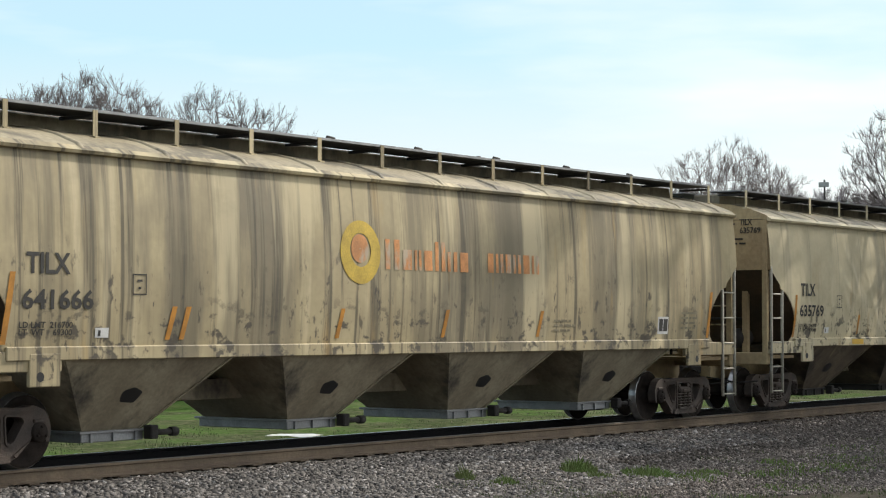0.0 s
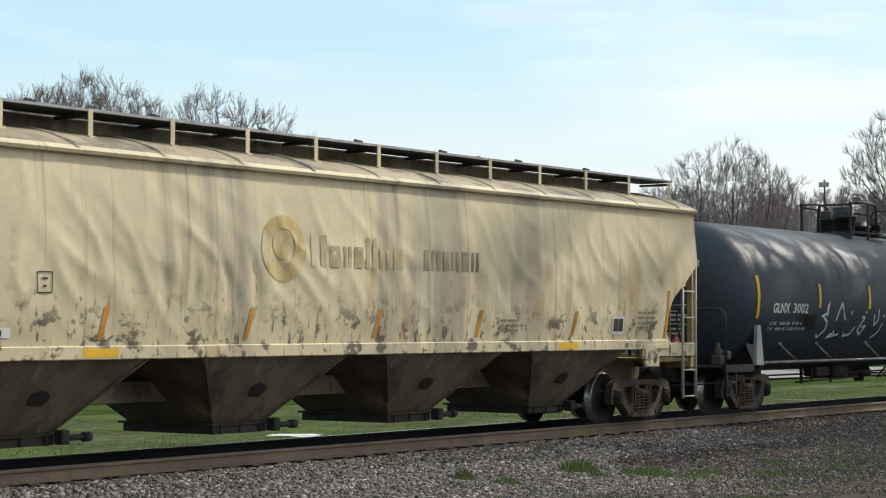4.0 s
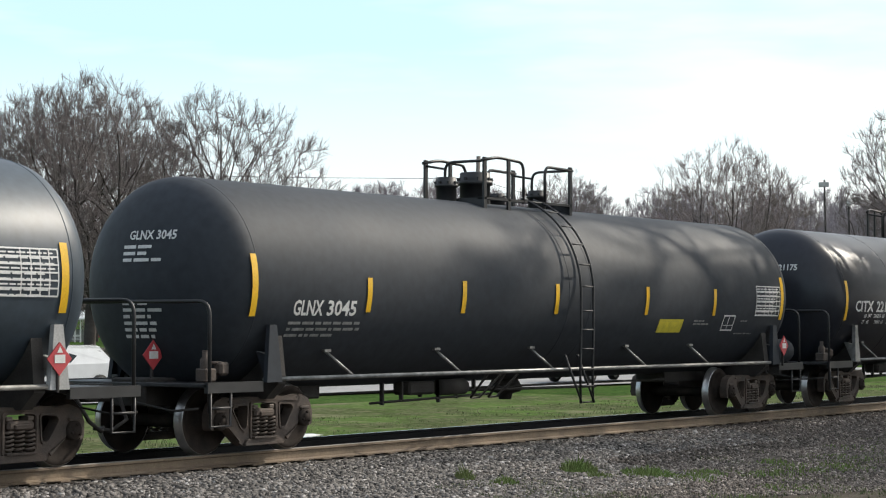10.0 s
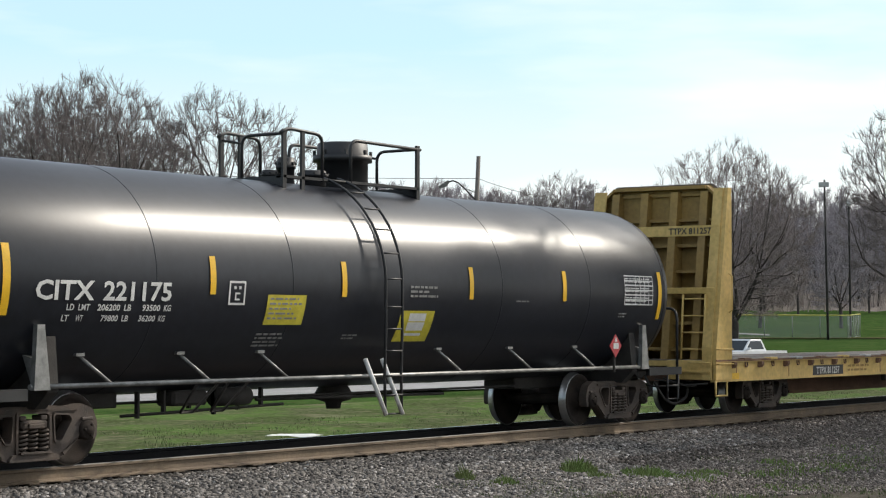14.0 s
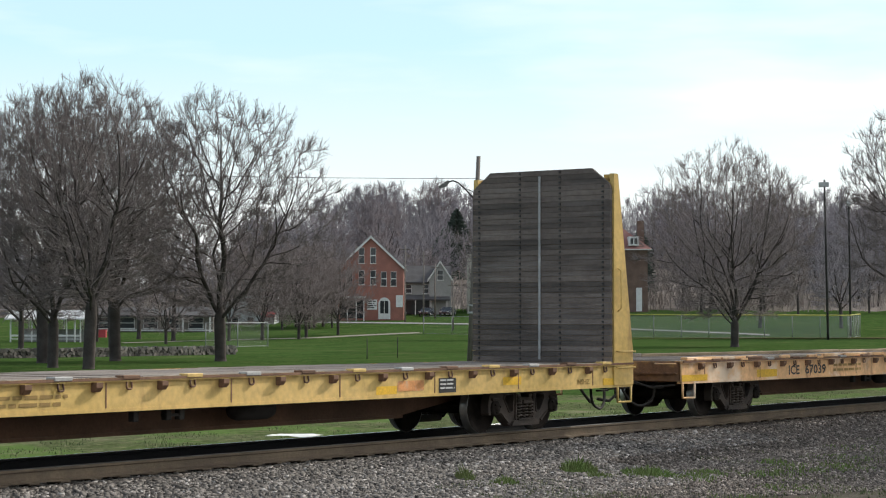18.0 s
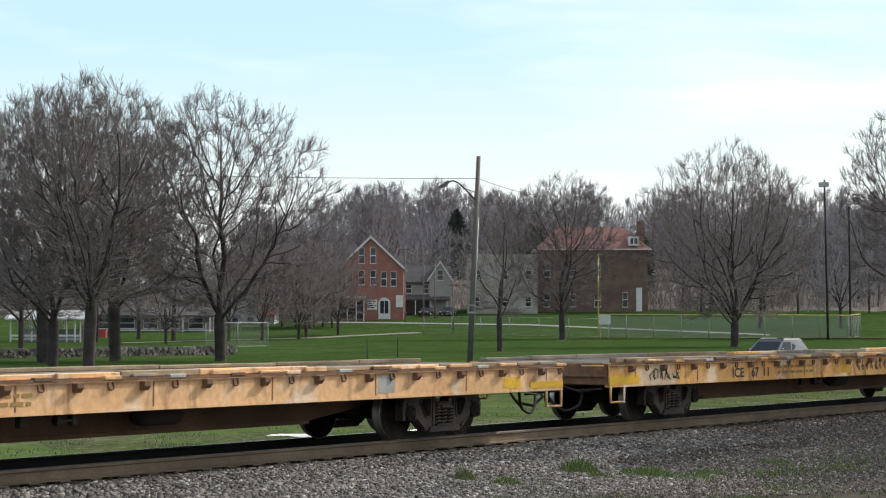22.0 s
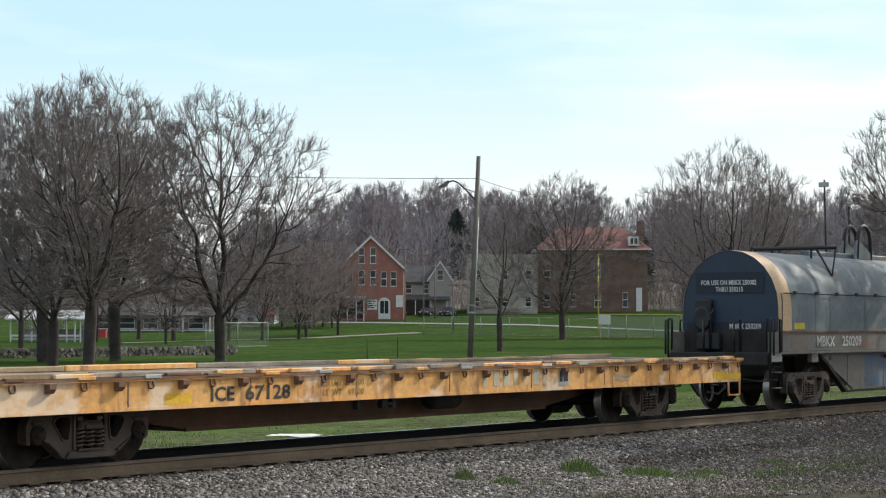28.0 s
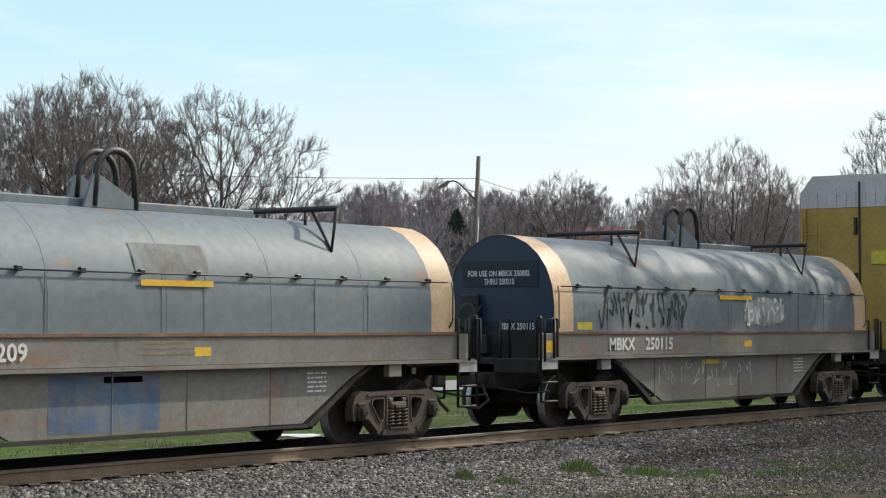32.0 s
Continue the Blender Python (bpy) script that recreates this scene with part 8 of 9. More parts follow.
# low building and a pale house behind the trees at the park's edge
M_FIELDWALL = mat("grey_stone_wall", (0.22, 0.20, 0.175), 0.85, 0, 0.25, 1.5, 0.3, 15)
M_PALESIDE = mat("pale_siding", (0.50, 0.53, 0.53), 0.7, 0, 0.12, 0.6)
h = tagged(new("pavilion"), "low grey stone park building with white framed windows", "building")
part("wall", Geo().box(-8.5, 8.5, 0, 7, -2, 2.6), M_FIELDWALL, h)
part("roof_slope", Geo().prism([(-0.9, 2.45), (3.0, 3.6), (7.6, 2.45), (7.6, 2.7), (3.0, 3.85), (-0.9, 2.7)], -8.9, 8.9, "x"), M_SHINGLE, h)
for x in (-6.6, -3.2, 0.0, 2.9, 6.2):
    window(h, x, 0.9, 1.9, 1.4)
for x in (-8.2, -4.9, 4.5, 8.2):
    part("porch_post", Geo().box(x - 0.12, x + 0.12, -0.8, -0.6, -1, 2.5), M_TRIM, h)
part("sill_band", Geo().box(-8.5, 8.5, -0.09, -0.01, 0.55, 0.72), M_TRIM, h)
place(h, 198.0, 170.0, 0.3)
h = tagged(new("white_house"), "tall pale sided house with a red awning", "house")
part("wall", Geo().box(-3.6, 3.6, 0, 8, -2, 5.6), M_PALESIDE, h)
part("roof_slope", Geo().prism([(-0.5, 5.4), (4.0, 7.6), (8.5, 5.4), (8.5, 5.65), (4.0, 7.85), (-0.5, 5.65)], -4.0, 4.0, "x"), M_SHINGLE, h)
for x, z in ((-2.3, 0.5), (0.0, 0.5), (-2.3, 3.3), (0.0, 3.3), (2.3, 3.3)):
    window(h, x, z, 0.9, 1.6)
part("awning", Geo().prism([(-1.3, 2.1), (0, 2.9), (0, 3.0), (-1.3, 2.2)], 1.6, 3.8, "x"), M_RED, h, "red canvas awning")
place(h, 228.0, 178.0, 0.7)

# picnic shelter
h = tagged(new("picnic_shelter"), "white park shelter with posts and a low railing", "shelter")
part("roof", Geo().prism([(-0.6, 2.45), (2.4, 3.35), (5.4, 2.45), (5.4, 2.58), (2.4, 3.5), (-0.6, 2.58)], -4.3, 4.3, "x"), M_TRIM, h, "white low-pitched shelter roof")
for x in (-3.8, -2.75, -1.5, -0.2, 1.1, 2.3, 3.2, 3.8):
    part("post", Geo().box(x - 0.07, x + 0.07, 0.1, 0.24, -0.2, 2.6), M_TRIM, h)
    part("post", Geo().box(x - 0.07, x + 0.07, 4.6, 4.74, -0.2, 2.6), M_TRIM, h)
for z in (0.3, 0.62):
    part("railing", Geo().box(-3.8, 3.8, 0.0, 0.08, z, z + 0.2 if z > 0.5 else z + 0.1), M_TRIM, h)
part("back_wall", Geo().box(-3.8, 3.8, 4.4, 4.55, -0.2, 1.4), M_SIDING, h)
place(h, 151.2, 141.0, -0.22)
bx = tagged(new("red_box"), "red metal box beside the shelter", "box")
part("box_body", Geo().box(-0.9, 0.9, -0.5, 0.5, -0.2, 0.95, 0.03), M_RED, bx)
part("box_lid", Geo().box(-0.95, 0.95, -0.55, 0.55, 0.95, 1.05, 0.02), M_RED, bx)
place(bx, 179.8, 161.5, 0.02)

# dry stone wall
g = Geo()
rnd = random.Random(2)
wall_thing = tagged(new("stone_wall"), "low grey dry stone wall along the lawn", "wall", kind="structure")
meshes = []
for k in range(9):
    g = Geo()
    o = [(-0.17, -0.08), (-0.10, -0.14), (0.11, -0.13), (0.18, -0.06), (0.16, 0.09), (0.07, 0.14), (-0.10, 0.13), (-0.18, 0.06)]
    g.prism([(a * rnd.uniform(0.6, 1.15), b * rnd.uniform(0.6, 1.1)) for a, b in o], -0.2 - rnd.uniform(0, 0.09), 0.2, "y")
    meshes.append(g.mesh("stone", M_STONEWALL))
ax, ay, bx_, by = 86.0, 83.7, 113.5, 80.6
tr = math.degrees(math.atan2(by - ay, bx_ - ax))
n = 96
for k in range(n):
    for row in range(3):
        f = (k + 0.5 * (row % 2) + rnd.uniform(-0.2, 0.2)) / n
        x, y = ax + (bx_ - ax) * f, ay + (by - ay) * f
        part("stone", meshes[rnd.randrange(9)], None, wall_thing, at=pose(x, y, ground_z(x, y) + 0.08 + row * 0.22 + rnd.uniform(-0.03, 0.03), 0, rnd.uniform(-60, 60), tr + rnd.uniform(-12, 12)))

# worn strip of bare earth before the outfield fence
g = Geo()
rows = []
for k in range(41):
    f = k / 40
    x, y = 205.0 + 36.0 * f, 118.0 - 40.0 * f
    w0, w1 = 1.5 + 1.1 * noise.noise((k * 0.45, 1.0, 0)), 3.2 + 1.8 * noise.noise((k * 0.4, 7.0, 0))
    rows.append([(x - 0.74 * q, y - 0.67 * q, ground_z(x - 0.74 * q, y - 0.67 * q) + 0.12) for q in (-w0, 0.0, w1)])
g.grid(rows)
tagged(part("earth_strip", g, M_EARTH), "worn tan strip of bare earth and thin grass", "ground", kind="structure")
# path over the lawn
g = Geo()
rows = []
for k in range(30):
    f = k / 29
    x, y = 150 + 66 * f, 128 + 10 * math.sin(f * 2.0)
    rows.append([(x, y, ground_z(x, y) + 0.05), (x + 2.0, y + 2.6, ground_z(x + 2, y + 2.6) + 0.05)])
g.grid(rows)
tagged(part("path", g, M_PATH), "pale gravel path across the park", "path", kind="structure")
g = Geo()
rows = []
for a, b in (((560, 306), (740, 302)), ((740, 302), (940, 296)), ((940, 296), (1400, 258))):
    for k in range(12):
        f = k / 12
        rows.append([(*q, ground_z(*q) + 0.09) for q in (spot(a[0] + (b[0] - a[0]) * f, a[1] + (b[1] - a[1]) * f + w) for w in (-2.2, 2.2))])
g.grid(rows)
tagged(part("street", g, M_ROAD), "pale street before the houses", "road", kind="structure")

# ball field fence
M_CHAIN = bpy.data.materials.new("chain_link")
M_CHAIN.use_nodes = True
nt = M_CHAIN.node_tree
bs = nt.nodes["Principled BSDF"]
bs.inputs["Base Color"].default_value = (0.26, 0.28, 0.28, 1)
bs.inputs["Roughness"].default_value = 0.5
tp = nt.nodes.new("ShaderNodeBsdfTransparent")
mxs = nt.nodes.new("ShaderNodeMixShader")
ck = nt.nodes.new("ShaderNodeTexNoise")
ck.inputs["Scale"].default_value = 30.0
mr = nt.nodes.new("ShaderNodeMapRange")
mr.inputs["To Min"].default_value, mr.inputs["To Max"].default_value = 0.22, 0.42
nt.links.new(ck.outputs["Fac"], mr.inputs["Value"])
nt.links.new(mr.outputs["Result"], mxs.inputs["Fac"])
nt.links.new(tp.outputs["BSDF"], mxs.inputs[1])
nt.links.new(bs.outputs["BSDF"], mxs.inputs[2])
nt.links.new(mxs.outputs["Shader"], nt.nodes["Material Output"].inputs["Surface"])


M_CHAINTHIN = M_CHAIN.copy()
M_CHAINTHIN.name = "thin_chain_link"
M_CHAINTHIN.node_tree.nodes["Map Range"].inputs["To Min"].default_value = 0.04
M_CHAINTHIN.node_tree.nodes["Map Range"].inputs["To Max"].default_value = 0.12


def fence(label, a, b, posts, hgt, cap):
    t = tagged(new("chain_link_fence"), label, "fence", kind="structure")
    L = math.hypot(b[0] - a[0], b[1] - a[1])
    tr2 = math.degrees(math.atan2(b[1] - a[1], b[0] - a[0]))
    z0, z1 = ground_z(*a), ground_z(*b)
    pm = Geo().tube([(0, 0, -0.3), (0, 0, hgt)], 0.045, 8).mesh("post", M_FENCE)
    for k in range(posts):
        f = k / (posts - 1)
        part("post", pm, None, t, at=pose(L * f, 0, (z1 - z0) * f))
    part("top_rail", Geo().tube([(0, 0, hgt), (L, 0, hgt + z1 - z0)], 0.075 if cap else 0.03, 8), M_YELLOWCAP if cap else M_FENCE, t)
    part("bottom_rail", Geo().tube([(0, 0, 0.1), (L, 0, 0.1 + z1 - z0)], 0.02, 6), M_FENCE, t)
    part("mesh_panel", Geo().grid([[(0, 0.07, 0.05), (0, 0.07, hgt)], [(L, 0.07, 0.05 + z1 - z0), (L, 0.07, hgt + z1 - z0)]], False), M_CHAIN if cap else M_CHAINTHIN, t, "grey chain-link mesh")
    t.matrix_basis = pose(a[0], a[1], z0, 0, 0, tr2)


fence("chain-link ball field fence with a yellow cap rail", (218.9, 111.5), (234.7, 84.3), 10, 2.95, True)
fence("chain-link ball field fence with a yellow cap rail", (234.7, 84.3), (241.2, 85.5), 8, 2.95, True)
fence("plain chain-link fence across the lawn", (214.0, 135.6), (218.9, 111.5), 7, 2.4, False)
fence("short chain-link backstop fence", (134.1, 102.2), (145.0, 104.1), 3, 2.3, False)


def pole(name, label, category, x, y, hgt, r, material, lean=0.0):
    t = tagged(new(name), label, category)
    part("shaft", Geo().tube([(0, 0, -0.3), (0, 0, hgt * 0.5), (0, 0, hgt)], [r, r * 0.85, r * 0.7], 10), material, t)
    t.matrix_basis = pose(x, y, ground_z(x, y), 0, 0, FACE) @ pose(0, 0, 0, 0, lean, 0)
    return t


t = pole("street_lamp", "leaning timber utility pole carrying a street lamp arm", "street lamp", 93.3, 45.2, 12.0, 0.17, M_WOODPOLE, 2.4)
arm = Geo().tube([(-0.1, -0.15, 9.5), (-0.6, -0.15, 10.0), (-1.1, -0.15, 10.42), (-1.4, -0.15, 10.52), (-1.62, -0.15, 10.44)], 0.042, 6).tube([(-0.1, -0.15, 9.9), (-0.75, -0.15, 10.13)], 0.02, 6)
part("lamp_arm", arm, M_DARK, t)
part("lamp_head", Geo().prism([(-1.55, 10.48), (-1.7, 10.52), (-2.22, 10.14), (-2.18, 10.03), (-1.78, 10.16)], -0.30, 0.0, "y"), M_LAMPHEAD, t)
part("conduit", Geo().tube([(0.16, -0.12, -0.2), (0.14, -0.12, 8.5)], 0.03, 6), M_GALV, t)
part("pole_band", Geo().lathe([(2.95, 0.17), (2.95, 0.19), (3.1, 0.19), (3.1, 0.17)], "z", (0, 0, 0), seg=12).lathe([(3.4, 0.17), (3.4, 0.19), (3.5, 0.19), (3.5, 0.17)], "z", (0, 0, 0), seg=12), M_GALV, t)
t = pole("flood_light", "tall dark ball field pole with a flood light", "flood light", 225.1, 82.7, 19.6, 0.16, M_DARK, -1.0)
part("lamp_head", Geo().box(-0.7, 0.5, -0.3, 0.2, 18.7, 19.3, 0.05), M_GALV, t)
t = pole("flood_light", "tall dark ball field pole with a white flood lamp", "flood light", 238.2, 85.5, 17.6, 0.15, M_DARK, -0.4)
part("lamp_head", Geo().lathe([(-0.7, 0.0), (-0.7, 0.4), (-0.2, 0.3), (0.0, 0.0)], "y", (-0.1, 0, 17.2), seg=14), M_TRIM, t)
t = pole("foul_pole", "yellow ball field foul pole", "pole", 215.8, 109.7, 10.8, 0.11, M_YELLOWCAP)
part("cross_bar", Geo().box(-0.2, 0.6, -0.04, 0.04, 10.5, 10.7), M_YELLOWCAP, t)
s = tagged(new("notice_board"), "white notice board on the outfield fence", "sign")
part("board", Geo().box(-0.75, 0.75, -0.05, 0.0, 1.8, 3.0, 0.01), M_TRIM, s)
for x in (-0.5, 0.5):
    part("leg", Geo().box(x - 0.05, x + 0.05, 0.0, 0.08, -0.2, 2.9), M_GALV, s)
place(s, 211.9, 106.5, 0.0)
for x, y in ((106.4, 62.6), (110.8, 63.3)):
    t = pole("marker_post", "thin dark steel marker post on the lawn", "post", x, y, 1.45, 0.035, M_DARK)
for x, y, hh in ((247.0, 163.0, 12.0), (250.5, 162.0, 11.0), (228.5, 141.0, 7.0), (262.0, 168.0, 9.0)):
    t = pole("utility_pole", "slim weathered utility pole by the street", "utility pole", x, y, hh, 0.13, M_WOODPOLE)
    part("cross_arm", Geo().box(-0.7, 0.7, -0.06, 0.06, hh - 0.8, hh - 0.65), M_WOODPOLE, t)
wires = tagged(new("overhead_wires"), "thin overhead wires over the park", "wire")
for k, (p, q, sag) in enumerate((((93.4, 44.71, 10.1), (85.0, 85.0, 12.2), 0.25), ((93.4, 44.71, 10.1), (127.9, 59.4, 11.2), 0.3), ((200.0, 95.0, 11.5), (237.0, 84.0, 9.7), 0.5), ((237.0, 84.0, 9.7), (262.0, 74.0, 10.0), 0.4))):
    pts = []
    for j in range(9):
        f = j / 8
        pts.append((p[0] + (q[0] - p[0]) * f, p[1] + (q[1] - p[1]) * f, p[2] + (q[2] - p[2]) * f - sag * 4 * f * (1 - f)))
    part("wire", Geo().tube(pts, 0.015, 5), M_DARK, wires)


def evergreen(x, y, hgt, r, seed):
    rng = random.Random(seed)
    rows = []
    for k in range(1500):
        f = rng.random() ** 0.7
        z = hgt * (0.06 + 0.92 * f)
        q = r * (1 - f ** 1.6) ** 0.8 * rng.uniform(0.3, 1.1) + 0.05
        a = rng.uniform(0, 6.283)
        c = Vector((math.cos(a) * q, math.sin(a) * q, z))
        rows.append((tuple(c * 1.0 - Vector((math.cos(a), math.sin(a), 0.3)) * 0.5), tuple(c + Vector((math.cos(a) * 0.35, math.sin(a) * 0.35, rng.uniform(-0.3, 0.25)))), 0.16, 0.03))
    me = sticks(rows, 4)
    me.materials.append(M_NEEDLE)
    t = part("evergreen", Geo().tube([(0, 0, -0.3), (0, 0, hgt)], [0.25, 0.03], 8), M_BARK, at=pose(x, y, ground_z(x, y)))
    tagged(t, "dark green conifer among the bare trees", "tree", "woods on the hill")
    part("needles", me, None, t)


for px, d, hh, r in ((788, 432, 12.5, 4.4), (808, 462, 15, 4.8), (1134, 400, 15, 3.2), (955, 392, 15, 5.5), (938, 405, 15, 5.0)):
    evergreen(*spot(px, d), hh, r, px)

# unseen bare stems, added behind the viewer and down the line to block low sky light
rng = random.Random(19)
rows = []
for k in range(7000):
    if k % 2:
        x, y = rng.uniform(-95, -55), rng.uniform(-70, 75)
        if abs(y) < 4.5:
            continue
    else:
        x, y = rng.uniform(-95, 30), rng.uniform(-85, -55)
    z = ground_z(x, y)
    hh = rng.uniform(3.0, 13.0)
    rows.append(((x, y, z - 0.2), (x + rng.uniform(-1.5, 1.5), y + rng.uniform(-1.5, 1.5), z + hh), 0.16, 0.06))
me = sticks(rows, 3)
me.materials.append(M_BARK)
tagged(part("thicket", me, None), "added unseen belt of bare brown stems that blocks low sky light", "brush", kind="stuff")

M_BUSH = mat("brown_brush", (0.29, 0.255, 0.235), 0.95, 0, 0.3, 0.05, spec=0.0)
rng = random.Random(9)
rows = []
for k in range(9000):
    d = rng.uniform(345, 520)
    x, y = spot(rng.uniform(-80, 1650), d)
    z = ground_z(x, y)
    hh = rng.uniform(1.0, 4.5)
    rows.append(((x, y, z - 0.2), (x + rng.uniform(-1.5, 1.5), y + rng.uniform(-1.5, 1.5), z + hh), 0.07, 0.03))
me = sticks(rows, 3)
me.materials.append(M_BUSH)
tagged(part("underbrush", me, None), "leafless brown underbrush on the hillside", "brush", kind="stuff")


# ---- road vehicles ----
def road_car(label, paint, L=4.5, H=1.48, pickup=False):
    c = thing("pickup_truck" if pickup else "car", label, "pickup" if pickup else "car")
    W = 0.88
    h2 = L / 2
    if pickup:
        prof = [(-h2, 0.42), (-h2, 0.85), (-h2 + 0.2, 0.95), (-h2 + 1.35, 1.01), (h2 - 0.05, 1.01), (h2, 0.85), (h2, 0.42)]
        cab = [(-h2 + 1.2, 1.0), (-h2 + 1.95, H), (-h2 + 2.9, H), (-h2 + 3.15, 1.0)]
    else:
        prof = [(-h2, 0.38), (-h2, 0.68), (-h2 + 0.15, 0.80), (-h2 + 1.05, 0.93), (h2 - 0.35, 0.98), (h2, 0.85), (h2, 0.38)]
        cab = [(-h2 + 1.0, 0.92), (-h2 + 1.72, H - 0.05), (-h2 + 2.35, H), (h2 - 0.68, H - 0.04), (h2 - 0.2, 0.97)]
    part("body", Geo().prism(prof, -W, W, "y"), paint, c)
    g = Geo()
    n = len(cab)
    top = W - 0.17
    v = [(x, -W + 0.03 if z < 1.17 and (k in (0, n - 1)) else -top, z) for k, (x, z) in enumerate(cab)] + [(x, W - 0.03 if z < 1.17 and (k in (0, n - 1)) else top, z) for k, (x, z) in enumerate(cab)]
    g.add(v, [tuple(range(n)), tuple(range(2 * n - 1, n - 1, -1))] + [(k, k + 1, n + k + 1, n + k) for k in range(n - 1)])
    part("cabin", g, paint, c)
    ro = Geo()
    a, b = cab[1][0] + 0.02, cab[-2][0] - 0.02
    ro.box(a, b, -top - 0.01, top + 0.01, H - 0.045, H + 0.015, 0.015)

    def side(z):
        return W - 0.03 + (top - W + 0.03) * min(1.0, max(0.0, (z - cab[0][1]) / (cab[1][1] - cab[0][1])))

    def at_height(p, q, z):
        return p[0] + (q[0] - p[0]) * (z - p[1]) / (q[1] - p[1])
    z0, z1 = cab[0][1] + 0.09, cab[1][1] - 0.07
    f0, f1 = at_height(cab[0], cab[1], z0) + 0.10, at_height(cab[0], cab[1], z1) + 0.08
    r0, r1 = at_height(cab[-1], cab[-2], z0) - 0.13, at_height(cab[-1], cab[-2], z1) - 0.11
    cuts = (0.0, 1.0) if pickup else (0.0, 0.42, 0.80, 1.0)
    for y in (-1, 1):
        for u, v in zip(cuts, cuts[1:]):
            g0, g1 = (0.0 if u == 0 else 0.035), (0.0 if v == 1 else -0.035)
            quad = [(f0 + (r0 - f0) * u + g0, z0), (f0 + (r0 - f0) * v + g1, z0), (f1 + (r1 - f1) * v + g1, z1), (f1 + (r1 - f1) * u + g0, z1)]
            part("side_window", Geo().add([(x, y * (side(z) + e), z) for e in (-0.02, 0.006) for x, z in quad], [(0, 1, 2, 3), (7, 6, 5, 4), (0, 4, 5, 1), (1, 5, 6, 2), (2, 6, 7, 3), (3, 7, 4, 0)]), M_CARGLASS, c, "dark car window")
        part("door_mirror", Geo().box(f0 - 0.02, f0 + 0.1, min(y * (W - 0.04), y * (W + 0.14)), max(y * (W - 0.04), y * (W + 0.14)), z0 - 0.04, z0 + 0.09, 0.02), paint, c)
        if not pickup:
            part("roof_rail", Geo().tube([(a + 0.1, y * (top - 0.06), H + 0.01), (a + 0.2, y * (top - 0.06), H + 0.05), (b - 0.15, y * (top - 0.06), H + 0.05), (b - 0.05, y * (top - 0.06), H + 0.01)], 0.014, 6), M_GALV, c)
    for name, (p, q), sg in (("windscreen", (cab[0], cab[1]), -1), ("rear_window", (cab[-1], cab[-2]), 1)):
        zs = (p[1] + 0.05, q[1] - 0.05)
        xs_ = [at_height(p, q, z) for z in zs]
        ys_ = [side(z) - 0.09 for z in zs]
        v = [(x + sg * e, y * w, z) for e in (-0.02, 0.008) for x, w, z, y in ((xs_[0], ys_[0], zs[0], -1), (xs_[0], ys_[0], zs[0], 1), (xs_[1], ys_[1], zs[1], 1), (xs_[1], ys_[1], zs[1], -1))]
        part(name, Geo().add(v, [(0, 1, 2, 3), (7, 6, 5, 4), (0, 4, 5, 1), (1, 5, 6, 2), (2, 6, 7, 3), (3, 7, 4, 0)]), M_CARGLASS, c, "dark car window")
    part("roof", ro, paint, c)
    for x in (-h2 + 0.85, h2 - 0.85):
        for y in (-W + 0.02, W - 0.02):
            w = part("wheel", Geo().lathe([(-0.1, 0.0), (-0.1, 0.31), (0.1, 0.31), (0.1, 0.0)], "y", seg=20), M_TYRE, c, at=pose(x, y, 0.31))
            part("rim", Geo().lathe([(-0.11, 0.0), (-0.11, 0.19), (0.11, 0.19), (0.11, 0.0)], "y", seg=14), M_GALV, w)
    for y in (-0.62, 0.62):
        part("headlight", Geo().box(-h2 - 0.02, -h2 + 0.05, y - 0.17, y + 0.17, 0.62, 0.76, 0.01), M_TRIM, c)
        part("tail_light", Geo().box(h2 - 0.05, h2 + 0.02, y - 0.15, y + 0.15, 0.74, 0.94, 0.01), M_RED, c)
    return c


M_SILVER = mat("silver_car_paint", (0.36, 0.38, 0.40), 0.3, 0.3, 0.05, 3.0, coat=0.5)
M_WHITECAR = mat("white_car_paint", (0.70, 0.71, 0.72), 0.3, 0, 0.05, 3.0, coat=0.5)
M_DARKCAR = mat("dark_car_paint", (0.04, 0.045, 0.06), 0.25, 0.2, 0.05, 3.0, coat=0.5)
M_GREYCAR = mat("blue_grey_car_paint", (0.13, 0.143, 0.165), 0.3, 0.3, 0.05, 3.0, coat=0.5)
DRIVES = []


def drive(c, x0, t0, speed, lane):
    DRIVES.append((c, x0, t0, speed, lane))


drive(road_car("grey hatchback with roof rails driving along the park road", M_GREYCAR, 4.1, 1.54), 70.7, 23.0, 17.1, 26.3)
drive(road_car("white pickup truck driving along the park road", M_WHITECAR, 5.0, 1.55, True), 73.2, 15.0, 11.9, 26.3)
drive(road_car("white car driving along the park road", M_WHITECAR, 4.6, 1.5), 54.5, 9.4, 17.0, 26.3)
drive(road_car("dark car driving along the park road", M_DARKCAR, 4.6, 1.5), 47.0, 7.3, 14.0, 26.3)
drive(road_car("white pickup truck driving along the near lane", M_WHITECAR, 5.6, 1.8, True), 65.1, 7.0, -15.3, 22.3)
drive(road_car("dark pickup truck driving along the near lane", M_DARKCAR, 5.6, 1.8, True), 68.1, 10.0, -16.0, 22.3)
for x, y, p, lb in ((262.5, 176.0, M_SILVER, "silver car parked by the brick house"), (267.5, 173.5, M_DARKCAR, "dark car parked before the grey house"), (270.5, 171.5, M_DARKCAR, "dark car parked before the grey house")):
    c = road_car(lb, p)
    c.matrix_basis = pose(x, y, ground_z(x, y), 0, 0, 20)

